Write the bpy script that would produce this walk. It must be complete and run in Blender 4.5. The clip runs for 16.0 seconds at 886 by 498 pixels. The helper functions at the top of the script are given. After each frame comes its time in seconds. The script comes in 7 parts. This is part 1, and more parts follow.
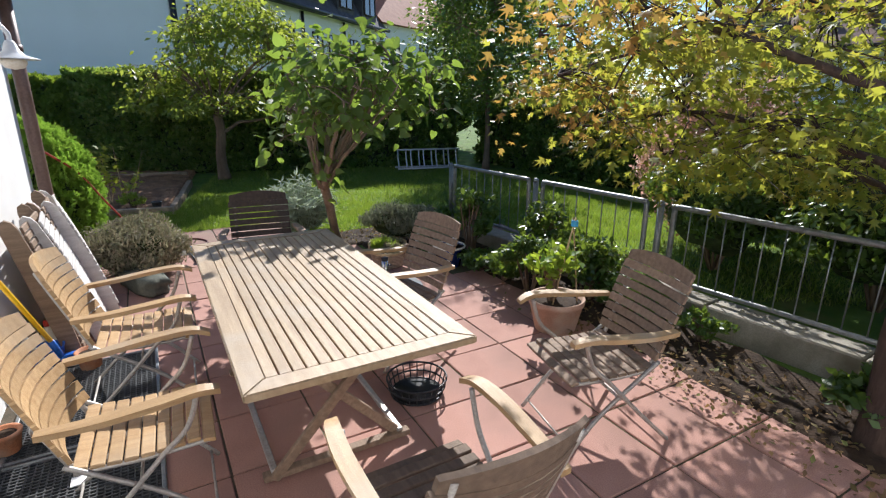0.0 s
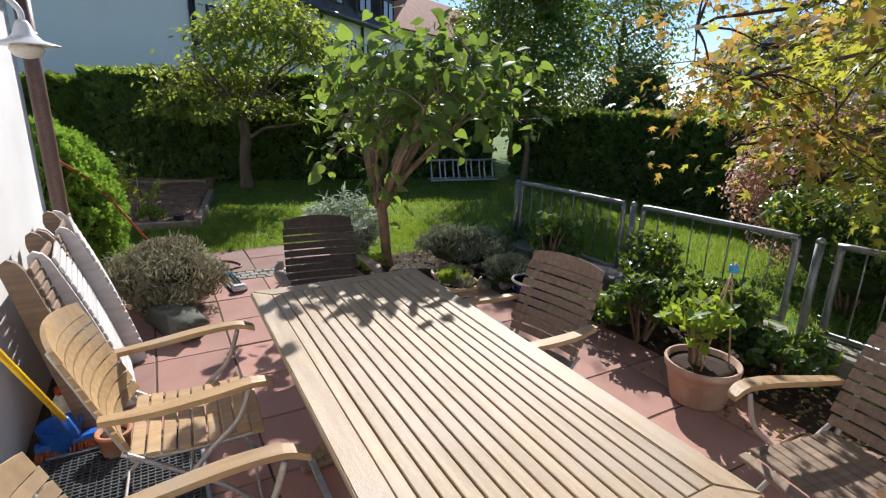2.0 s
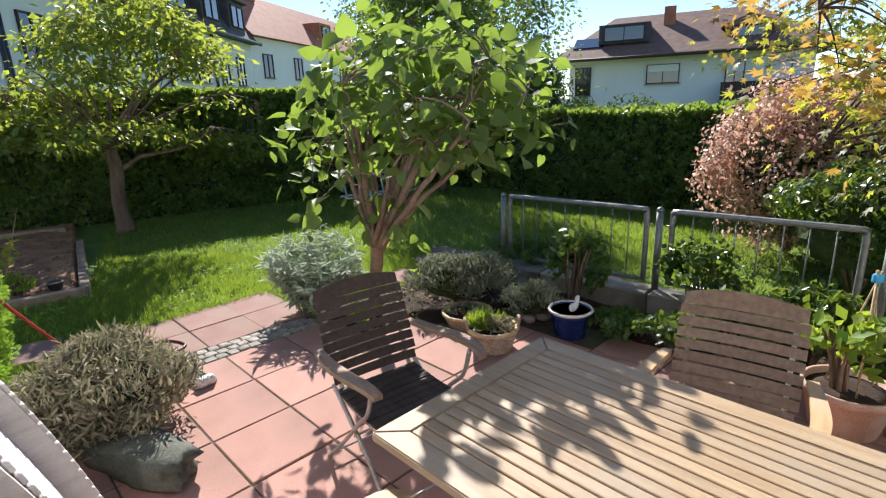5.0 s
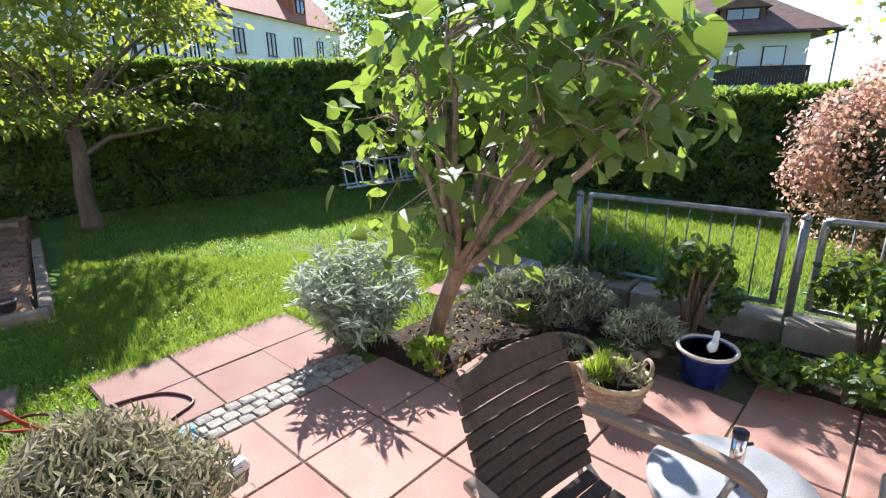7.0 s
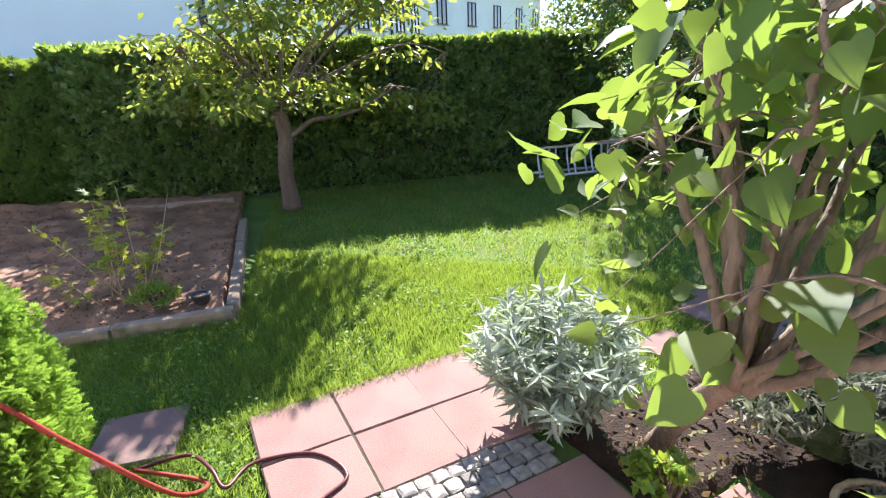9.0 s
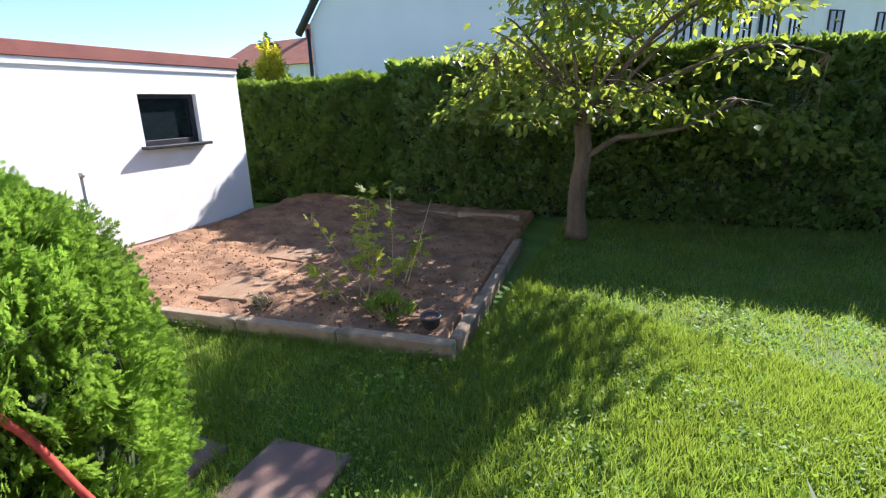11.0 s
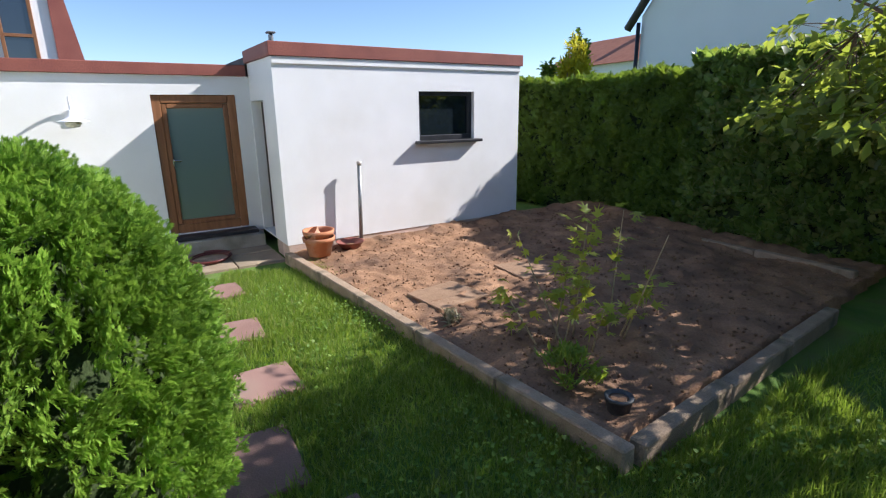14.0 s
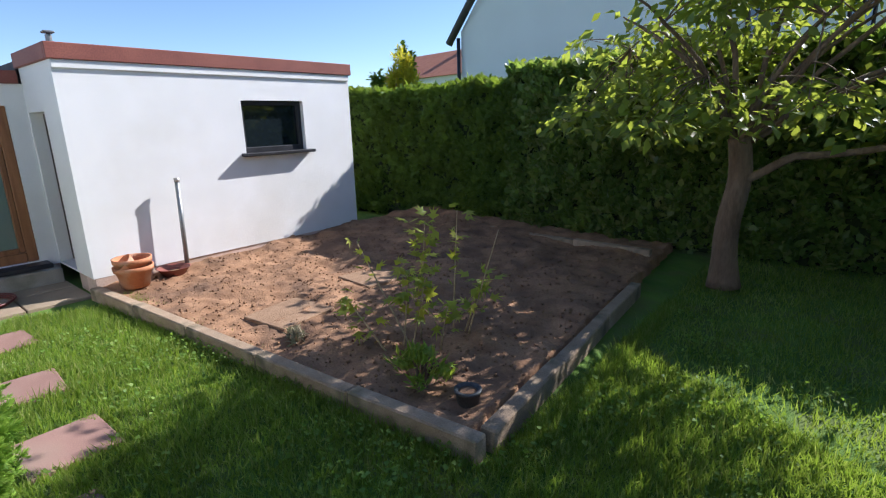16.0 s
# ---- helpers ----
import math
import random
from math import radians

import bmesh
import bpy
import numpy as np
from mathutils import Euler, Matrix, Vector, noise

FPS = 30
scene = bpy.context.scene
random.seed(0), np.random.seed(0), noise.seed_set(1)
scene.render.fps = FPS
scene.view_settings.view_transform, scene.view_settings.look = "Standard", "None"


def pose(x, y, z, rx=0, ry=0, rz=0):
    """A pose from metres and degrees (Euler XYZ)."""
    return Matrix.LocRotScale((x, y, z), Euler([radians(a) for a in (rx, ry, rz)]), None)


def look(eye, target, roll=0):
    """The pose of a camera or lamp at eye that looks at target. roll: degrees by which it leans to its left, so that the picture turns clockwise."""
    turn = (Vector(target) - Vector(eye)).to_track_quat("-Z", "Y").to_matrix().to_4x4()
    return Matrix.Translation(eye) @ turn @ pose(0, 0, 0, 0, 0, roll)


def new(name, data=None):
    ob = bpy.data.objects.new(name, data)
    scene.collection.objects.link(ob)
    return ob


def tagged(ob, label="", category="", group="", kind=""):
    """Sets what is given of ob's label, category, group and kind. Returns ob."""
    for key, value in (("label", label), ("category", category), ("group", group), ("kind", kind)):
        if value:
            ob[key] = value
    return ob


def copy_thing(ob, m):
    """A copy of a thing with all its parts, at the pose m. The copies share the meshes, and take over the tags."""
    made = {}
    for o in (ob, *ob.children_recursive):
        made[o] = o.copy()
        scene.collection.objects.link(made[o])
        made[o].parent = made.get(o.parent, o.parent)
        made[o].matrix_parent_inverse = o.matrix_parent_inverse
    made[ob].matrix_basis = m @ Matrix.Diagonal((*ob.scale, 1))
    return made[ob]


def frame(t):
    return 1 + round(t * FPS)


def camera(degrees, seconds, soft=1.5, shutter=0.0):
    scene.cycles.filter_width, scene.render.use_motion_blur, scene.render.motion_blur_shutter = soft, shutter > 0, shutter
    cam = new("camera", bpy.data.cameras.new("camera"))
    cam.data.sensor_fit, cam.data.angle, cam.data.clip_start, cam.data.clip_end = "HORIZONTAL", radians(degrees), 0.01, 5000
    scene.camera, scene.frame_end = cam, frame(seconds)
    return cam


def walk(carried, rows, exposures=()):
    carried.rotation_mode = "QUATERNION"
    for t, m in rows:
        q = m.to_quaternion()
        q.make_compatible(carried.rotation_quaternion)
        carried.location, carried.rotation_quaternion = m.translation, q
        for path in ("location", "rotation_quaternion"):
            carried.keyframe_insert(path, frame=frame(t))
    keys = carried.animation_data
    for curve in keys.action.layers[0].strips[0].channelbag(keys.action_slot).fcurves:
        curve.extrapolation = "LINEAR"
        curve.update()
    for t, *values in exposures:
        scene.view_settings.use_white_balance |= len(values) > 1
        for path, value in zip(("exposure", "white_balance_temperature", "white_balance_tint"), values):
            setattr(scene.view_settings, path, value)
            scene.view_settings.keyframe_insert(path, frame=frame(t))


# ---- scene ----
SKY_STRENGTH, SUN_STRENGTH = 0.095, 5.0
cam = camera(81.6, 16.0, soft=1.2)
PATH = [
    (0, (1.152, 0.357, 1.678), (0.738, 2.227, 1.103), 0.2),
    (0.5, (1.047, 0.506, 1.664), (0.61, 2.375, 1.1), 0.4),
    (1, (0.812, 0.615, 1.712), (0.375, 2.482, 1.145), 0.8),
    (1.5, (0.596, 0.756, 1.656), (0.139, 2.629, 1.122), 0.6),
    (2, (0.326, 1.016, 1.662), (-0.105, 2.89, 1.113), 1.2),
    (2.5, (0.098, 1.193, 1.651), (-0.299, 3.08, 1.123), 0.6),
    (3, (-0.018, 1.324, 1.651), (-0.385, 3.218, 1.125), 0.1),
    (3.5, (-0.277, 1.41, 1.651), (-0.515, 3.328, 1.136), -0.6),
    (4, (-0.501, 1.515, 1.678), (-0.639, 3.444, 1.167), -1.4),
    (6.5, (-1.508, 2.42, 1.704), (-1.243, 4.312, 1.111), -1.9),
    (7, (-1.626, 2.788, 1.665), (-1.444, 4.687, 1.065), -1.1),
    (7.5, (-1.683, 3.058, 1.643), (-1.631, 4.962, 1.033), -0.8),
    (8, (-1.732, 3.322, 1.741), (-1.819, 5.198, 1.055), -2.5),
    (8.5, (-1.803, 3.529, 1.737), (-2.08, 5.391, 1.061), -2.2),
    (9, (-1.839, 3.743, 1.792), (-2.334, 5.555, 1.103), -2.4),
    (9.5, (-1.836, 4.017, 1.779), (-2.578, 5.75, 1.111), -2.7),
    (10, (-1.878, 4.262, 1.706), (-2.888, 5.872, 1.082), -2.6),
    (12.5, (-2.438, 5.49, 1.452), (-4.299, 6.017, 0.942), -0.5),
    (13, (-2.496, 5.607, 1.493), (-4.399, 5.937, 0.973), -0.4),
    (13.5, (-2.472, 5.677, 1.54), (-4.391, 5.873, 1.012), -0.4),
    (14, (-2.466, 5.766, 1.542), (-4.389, 5.926, 1.017), -0.7),
    (14.5, (-2.475, 5.815, 1.537), (-4.397, 5.998, 1.015), -1.0),
    (15, (-2.494, 5.879, 1.521), (-4.403, 6.184, 1.01), -1.7),
    (15.5, (-2.52, 5.903, 1.487), (-4.396, 6.388, 0.991), -2.1),
    (16, (-2.503, 5.829, 1.496), (-4.299, 6.559, 1.004), -1.6),
]
EXPOSURES = [(0, 0.68, 6100, 11), (1.5, 0.60, 6150, 11), (2.5, 0.54, 6300, 12), (3.5, 0.56, 6400, 12), (4.2, 0.8, 6400, 12), (6.5, 1.4, 6100, 13), (7.5, 1.66, 6050, 15), (9, 1.88, 6050, 19), (10, 1.64, 6050, 18), (12.5, 1.18, 6050, 13), (14, 0.86, 6050, 13), (16, 0.88, 5950, 13)]
walk(cam, [(t, look(eye, target, roll)) for t, eye, target, roll in PATH], EXPOSURES)

# ---- plan ----
# terrace axes: a runs along the table away from the start, b from the house wall to the fence
AX, BX = Vector((-0.669, 0.743)), Vector((0.743, 0.669))
# garden axes: u runs along the long hedge, v towards it
UX, VX = Vector((0.885, 0.465)), Vector((-0.465, 0.885))


def ab(a, b, z=0.0):
    p = AX * a + BX * b
    return Vector((p.x, p.y, z))


def uv(u, v, z=0.0):
    p = UX * u + VX * v
    return Vector((p.x, p.y, z))


ANG_A = math.degrees(math.atan2(AX.y, AX.x))
ANG_U = math.degrees(math.atan2(UX.y, UX.x))

# ---- world and sun ----
SUN_AZ, SUN_EL = radians(8.0), radians(36.0)
SUN_DIR = Vector((-math.sin(SUN_AZ) * math.cos(SUN_EL), math.cos(SUN_AZ) * math.cos(SUN_EL), math.sin(SUN_EL)))
world = bpy.data.worlds.new("sky")
scene.world = world
world.use_nodes = True
wn = world.node_tree.nodes
sky = wn.new("ShaderNodeTexSky")
sky.sky_type, sky.sun_disc = "NISHITA", False
sky.altitude = 1200
sky.sun_elevation, sky.sun_rotation = SUN_EL, -SUN_AZ
sky.air_density, sky.dust_density, sky.ozone_density = 1.0, 0.15, 3.0
world.node_tree.links.new(sky.outputs[0], wn["Background"].inputs[0])
wn["Background"].inputs[1].default_value = SKY_STRENGTH
sun_data = bpy.data.lights.new("sun", "SUN")
sun_data.energy, sun_data.angle, sun_data.color = SUN_STRENGTH, radians(0.55), (1.0, 0.95, 0.88)
sun = new("sun", sun_data)
sun.matrix_world = look(SUN_DIR * 40, (0, 0, 0))


# ---- materials ----
def rgb(c):
    return (c[0], c[1], c[2], 1.0)


def surface(name, c1, c2, rough=0.8, scale=8.0, fine=90.0, bump=0.15, metal=0.0, stain=None, spread=0.12, stretch=(1, 1, 1), spec=0.35, stain_scale=1.6):
    """A two-scale surface: broad tone from c1 to c2, fine grain, optional stains, a little change from piece to piece."""
    m = bpy.data.materials.new(name)
    m.use_nodes = True
    nt = m.node_tree
    n, l = nt.nodes, nt.links
    bsdf = n["Principled BSDF"]
    tc = n.new("ShaderNodeTexCoord")
    mp = n.new("ShaderNodeMapping")
    mp.inputs["Scale"].default_value = stretch
    l.new(tc.outputs["Object"], mp.inputs[0])
    n1 = n.new("ShaderNodeTexNoise")
    n1.inputs["Scale"].default_value, n1.inputs["Detail"].default_value = scale, 6
    n2 = n.new("ShaderNodeTexNoise")
    n2.inputs["Scale"].default_value, n2.inputs["Detail"].default_value = fine, 4
    l.new(mp.outputs[0], n1.inputs["Vector"])
    l.new(mp.outputs[0], n2.inputs["Vector"])
    ramp = n.new("ShaderNodeValToRGB")
    ramp.color_ramp.elements[0].color, ramp.color_ramp.elements[1].color = rgb(c1), rgb(c2)
    ramp.color_ramp.elements[0].position, ramp.color_ramp.elements[1].position = 0.3, 0.7
    l.new(n1.outputs["Fac"], ramp.inputs[0])
    grain = n.new("ShaderNodeMix")
    grain.data_type, grain.blend_type = "RGBA", "OVERLAY"
    grain.inputs[0].default_value = 0.45
    l.new(ramp.outputs[0], grain.inputs[6])
    l.new(n2.outputs["Fac"], grain.inputs[7])
    last = grain.outputs[2]
    if stain:
        n3 = n.new("ShaderNodeTexNoise")
        n3.inputs["Scale"].default_value, n3.inputs["Detail"].default_value = stain_scale, 8
        l.new(tc.outputs["Object"], n3.inputs["Vector"])
        r3 = n.new("ShaderNodeValToRGB")
        r3.color_ramp.elements[0].position, r3.color_ramp.elements[1].position = 0.48, 0.72
        l.new(n3.outputs["Fac"], r3.inputs[0])
        mx = n.new("ShaderNodeMix")
        mx.data_type = "RGBA"
        l.new(r3.outputs[0], mx.inputs[0])
        l.new(last, mx.inputs[6])
        mx.inputs[7].default_value = rgb(stain)
        last = mx.outputs[2]
    info = n.new("ShaderNodeObjectInfo")
    mr = n.new("ShaderNodeMapRange")
    mr.inputs[3].default_value, mr.inputs[4].default_value = 1 - spread, 1 + spread
    l.new(info.outputs["Random"], mr.inputs[0])
    hsv = n.new("ShaderNodeHueSaturation")
    l.new(mr.outputs[0], hsv.inputs["Value"])
    l.new(last, hsv.inputs["Color"])
    l.new(hsv.outputs[0], bsdf.inputs["Base Color"])
    bsdf.inputs["Roughness"].default_value, bsdf.inputs["Metallic"].default_value = rough, metal
    bsdf.inputs["Specular IOR Level"].default_value = spec
    if bump:
        b = n.new("ShaderNodeBump")
        b.inputs["Strength"].default_value, b.inputs["Distance"].default_value = bump, 0.01
        l.new(n2.outputs["Fac"], b.inputs["Height"])
        l.new(b.outputs[0], bsdf.inputs["Normal"])
    return m


def leafy(name, colours, through_light=0.45, rough=0.5, glow=(0.45, 0.6, 0.05)):
    """Leaf surface: colour by leaf, light passes through the blade."""
    m = bpy.data.materials.new(name)
    m.use_nodes = True
    n, l = m.node_tree.nodes, m.node_tree.links
    bsdf = n["Principled BSDF"]
    geo = n.new("ShaderNodeNewGeometry")
    ramp = n.new("ShaderNodeValToRGB")
    els = ramp.color_ramp.elements
    while len(els) < len(colours):
        els.new(0.5)
    for i, c in enumerate(colours):
        els[i].position, els[i].color = i / max(1, len(colours) - 1), rgb(c)
    l.new(geo.outputs["Random Per Island"], ramp.inputs[0])
    tc = n.new("ShaderNodeTexCoord")
    nz = n.new("ShaderNodeTexNoise")
    nz.inputs["Scale"].default_value = 2.5
    l.new(tc.outputs["Object"], nz.inputs["Vector"])
    mr = n.new("ShaderNodeMapRange")
    mr.inputs[1].default_value, mr.inputs[2].default_value = 0.3, 0.7
    mr.inputs[3].default_value, mr.inputs[4].default_value = 0.75, 1.25
    l.new(nz.outputs["Fac"], mr.inputs[0])
    hsv = n.new("ShaderNodeHueSaturation")
    l.new(mr.outputs[0], hsv.inputs["Value"])
    l.new(ramp.outputs[0], hsv.inputs["Color"])
    l.new(hsv.outputs[0], bsdf.inputs["Base Color"])
    bsdf.inputs["Roughness"].default_value = rough
    bsdf.inputs["Specular IOR Level"].default_value = 0.4
    tr = n.new("ShaderNodeBsdfTranslucent")
    mixc = n.new("ShaderNodeMix")
    mixc.data_type, mixc.blend_type = "RGBA", "MIX"
    mixc.inputs[0].default_value = 0.6
    mixc.inputs[7].default_value = rgb(glow)
    l.new(hsv.outputs[0], mixc.inputs[6])
    l.new(mixc.outputs[2], tr.inputs["Color"])
    ms = n.new("ShaderNodeMixShader")
    ms.inputs[0].default_value = through_light
    l.new(bsdf.outputs[0], ms.inputs[1])
    l.new(tr.outputs[0], ms.inputs[2])
    l.new(ms.outputs[0], n["Material Output"].inputs["Surface"])
    return m


M = {}
M["slab"] = surface("red_concrete_slab", (0.345, 0.185, 0.145), (0.445, 0.255, 0.205), 0.85, 3.0, 160, 0.25, stain=(0.26, 0.15, 0.12), spread=0.12)
M["slab_path"] = surface("pale_red_slab", (0.23, 0.13, 0.105), (0.31, 0.185, 0.15), 0.88, 3.0, 160, 0.3, stain=(0.24, 0.17, 0.13), spread=0.12)
M["cobble"] = surface("granite_cobble", (0.20, 0.18, 0.15), (0.36, 0.33, 0.285), 0.85, 20, 220, 0.4, spread=0.25)
M["joint"] = surface("joint_soil", (0.06, 0.05, 0.035), (0.12, 0.09, 0.06), 0.95, 12, 120, 0.4, stain=(0.06, 0.09, 0.03))
M["soil"] = surface("garden_soil", (0.20, 0.105, 0.055), (0.36, 0.205, 0.115), 0.97, 5, 70, 0.9, stain=(0.14, 0.08, 0.05), stain_scale=2.2)
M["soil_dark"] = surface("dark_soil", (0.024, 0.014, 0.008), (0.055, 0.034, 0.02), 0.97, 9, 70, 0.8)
M["turf"] = surface("turf", (0.055, 0.12, 0.016), (0.13, 0.22, 0.035), 0.95, 2.2, 140, 0.8, stain=(0.13, 0.14, 0.05), stain_scale=3.0)
# besides weathering, the grey is lowered for shrub shade on the kerb wall
M["concrete"] = surface("weathered_concrete", (0.25, 0.225, 0.185), (0.36, 0.335, 0.285), 0.9, 5, 120, 0.4, stain=(0.14, 0.125, 0.085), stain_scale=3)
M["slab_earthy"] = surface("earth_covered_slab", (0.24, 0.145, 0.085), (0.35, 0.225, 0.14), 0.95, 7, 90, 0.6, stain=(0.22, 0.13, 0.075), stain_scale=5)
M["kerb"] = surface("kerb_stone", (0.28, 0.195, 0.125), (0.43, 0.32, 0.22), 0.92, 6, 110, 0.6, stain=(0.17, 0.14, 0.09), stain_scale=5)
M["plaster"] = surface("white_plaster", (0.76, 0.75, 0.73), (0.82, 0.81, 0.80), 0.9, 2.0, 190, 0.35, stain=(0.70, 0.68, 0.64), stain_scale=0.9, spread=0.0)
M["plinth"] = surface("pink_plinth", (0.50, 0.36, 0.29), (0.60, 0.46, 0.38), 0.9, 4, 120, 0.3, stain=(0.42, 0.30, 0.22))
M["facade"] = surface("pale_house_render", (0.74, 0.735, 0.73), (0.80, 0.795, 0.79), 0.9, 0.7, 60, 0.1, spread=0.0)
M["facade_cream"] = surface("cream_house_render", (0.74, 0.725, 0.70), (0.80, 0.785, 0.76), 0.9, 0.7, 60, 0.1, spread=0.0)
M["fascia"] = surface("red_brown_fascia", (0.21, 0.065, 0.05), (0.27, 0.09, 0.065), 0.55, 4, 80, 0.1)
M["roof"] = surface("brown_roof_tile", (0.13, 0.075, 0.055), (0.20, 0.115, 0.085), 0.8, 3, 40, 0.3)
M["roof_dark"] = surface("dark_slate_roof", (0.05, 0.045, 0.05), (0.09, 0.08, 0.085), 0.7, 3, 40, 0.3)
M["roof_red"] = surface("red_roof_tile", (0.34, 0.12, 0.07), (0.42, 0.17, 0.10), 0.8, 3, 40, 0.3)
M["teak"] = surface("oiled_teak", (0.36, 0.22, 0.10), (0.48, 0.32, 0.16), 0.5, 3, 60, 0.2, stretch=(14, 1.2, 14), spread=0.14, spec=0.4, stain=(0.40, 0.31, 0.21), stain_scale=2.5)
M["teak_top"] = surface("weathered_teak", (0.30, 0.205, 0.115), (0.405, 0.295, 0.175), 0.48, 3, 70, 0.25, stretch=(14, 1.0, 14), spread=0.10, spec=0.45, stain=(0.36, 0.29, 0.21), stain_scale=3.0)
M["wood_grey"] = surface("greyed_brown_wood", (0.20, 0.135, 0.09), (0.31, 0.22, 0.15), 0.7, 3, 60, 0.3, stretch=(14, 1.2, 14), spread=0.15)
# dark brown taken further down for the shade on the far chair
M["wood_dark"] = surface("shade_darkened_wood", (0.042, 0.030, 0.022), (0.08, 0.055, 0.04), 0.65, 3, 60, 0.3, stretch=(14, 1.2, 14), spread=0.15)
# brown lowered so the near chair carries its shade in the colour
M["wood_shaded"] = surface("shaded_brown_wood", (0.12, 0.085, 0.06), (0.19, 0.135, 0.095), 0.7, 3, 60, 0.3, stretch=(14, 1.2, 14), spread=0.15)
M["wood_white"] = surface("bleached_grey_wood", (0.52, 0.49, 0.46), (0.66, 0.63, 0.60), 0.75, 3, 60, 0.3, stretch=(12, 1.2, 12), spread=0.1, stain=(0.38, 0.34, 0.30))
M["door_wood"] = surface("brown_door_frame", (0.20, 0.085, 0.035), (0.28, 0.125, 0.055), 0.45, 3, 50, 0.1, stretch=(10, 10, 1))
M["steel"] = surface("galvanised_steel", (0.20, 0.21, 0.21), (0.30, 0.31, 0.31), 0.5, 18, 120, 0.08, metal=0.75)
M["rack_steel"] = surface("pale_zinc_tube", (0.50, 0.51, 0.52), (0.62, 0.63, 0.64), 0.45, 18, 120, 0.05, metal=0.3)
M["chrome"] = surface("polished_steel", (0.62, 0.62, 0.62), (0.72, 0.72, 0.72), 0.16, 10, 120, 0.0, metal=1.0)
M["rod"] = surface("grey_painted_metal", (0.36, 0.33, 0.30), (0.46, 0.43, 0.39), 0.45, 20, 120, 0.05, metal=0.4)
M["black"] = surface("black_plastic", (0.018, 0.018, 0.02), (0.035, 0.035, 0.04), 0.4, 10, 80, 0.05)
M["rubber"] = surface("dark_grating", (0.035, 0.037, 0.04), (0.075, 0.078, 0.08), 0.6, 10, 80, 0.1)
M["terracotta"] = surface("terracotta", (0.44, 0.165, 0.075), (0.55, 0.24, 0.12), 0.8, 5, 120, 0.2, stain=(0.52, 0.36, 0.27), stain_scale=6)
M["clay_pale"] = surface("weathered_clay", (0.36, 0.23, 0.17), (0.48, 0.33, 0.25), 0.85, 5, 120, 0.25, stain=(0.48, 0.42, 0.35), stain_scale=6)
M["blue_glaze"] = surface("blue_glaze", (0.012, 0.03, 0.16), (0.03, 0.06, 0.26), 0.2, 8, 60, 0.03, spec=0.6)
M["cream_glaze"] = surface("cream_glaze", (0.62, 0.56, 0.46), (0.72, 0.67, 0.57), 0.35, 8, 60, 0.03)
M["white_paint"] = surface("white_enamel", (0.72, 0.72, 0.71), (0.80, 0.80, 0.79), 0.35, 5, 60, 0.02)
M["pipe_brown"] = surface("brown_downpipe", (0.14, 0.085, 0.065), (0.19, 0.12, 0.095), 0.4, 4, 60, 0.05)
M["bark"] = surface("brown_bark", (0.13, 0.085, 0.055), (0.24, 0.165, 0.11), 0.9, 10, 60, 1.0, stretch=(1, 1, 0.25))
M["bark_pale"] = surface("pale_bark", (0.17, 0.125, 0.085), (0.29, 0.22, 0.155), 0.9, 10, 60, 0.9, stretch=(1, 1, 0.3))
M["bark_dark"] = surface("dark_bark", (0.045, 0.03, 0.025), (0.09, 0.06, 0.045), 0.9, 10, 60, 0.9, stretch=(1, 1, 0.3))
# near-black green paints in the shade deep inside hedges and bushes
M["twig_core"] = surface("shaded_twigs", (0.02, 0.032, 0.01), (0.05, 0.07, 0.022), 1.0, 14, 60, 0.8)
M["stone_pale"] = surface("pale_polished_stone", (0.28, 0.295, 0.31), (0.36, 0.375, 0.39), 0.2, 6, 200, 0.02, spec=0.6)
M["stone"] = surface("rough_field_stone", (0.24, 0.21, 0.17), (0.38, 0.34, 0.29), 0.9, 6, 60, 0.6)
M["stone_green"] = surface("mossy_stone", (0.07, 0.075, 0.06), (0.14, 0.145, 0.115), 0.9, 6, 60, 0.5)
M["wicker"] = surface("greyed_wicker", (0.27, 0.19, 0.13), (0.42, 0.32, 0.24), 0.8, 20, 90, 0.4)
M["hose"] = surface("red_hose", (0.30, 0.035, 0.025), (0.40, 0.06, 0.04), 0.4, 10, 60, 0.02)
M["hose_dark"] = surface("dark_red_hose", (0.10, 0.025, 0.025), (0.15, 0.035, 0.03), 0.4, 10, 60, 0.02)
M["yellow"] = surface("yellow_plastic", (0.75, 0.42, 0.01), (0.82, 0.50, 0.02), 0.35, 10, 60, 0.02)
M["blue"] = surface("blue_plastic", (0.02, 0.10, 0.42), (0.03, 0.14, 0.50), 0.35, 10, 60, 0.02)
M["bristle"] = surface("orange_bristle", (0.42, 0.10, 0.04), (0.55, 0.16, 0.07), 0.8, 30, 160, 0.5)
M["red"] = surface("red_plastic", (0.50, 0.03, 0.02), (0.58, 0.05, 0.03), 0.35, 10, 60, 0.02)
M["cane"] = surface("bamboo_cane", (0.38, 0.27, 0.14), (0.50, 0.37, 0.21), 0.6, 10, 60, 0.1)
M["cyan"] = surface("light_blue_ribbon", (0.05, 0.34, 0.60), (0.08, 0.42, 0.70), 0.5, 10, 60, 0.0)
M["balcony"] = surface("dark_balcony_boards", (0.035, 0.022, 0.018), (0.06, 0.04, 0.03), 0.6, 5, 50, 0.1)


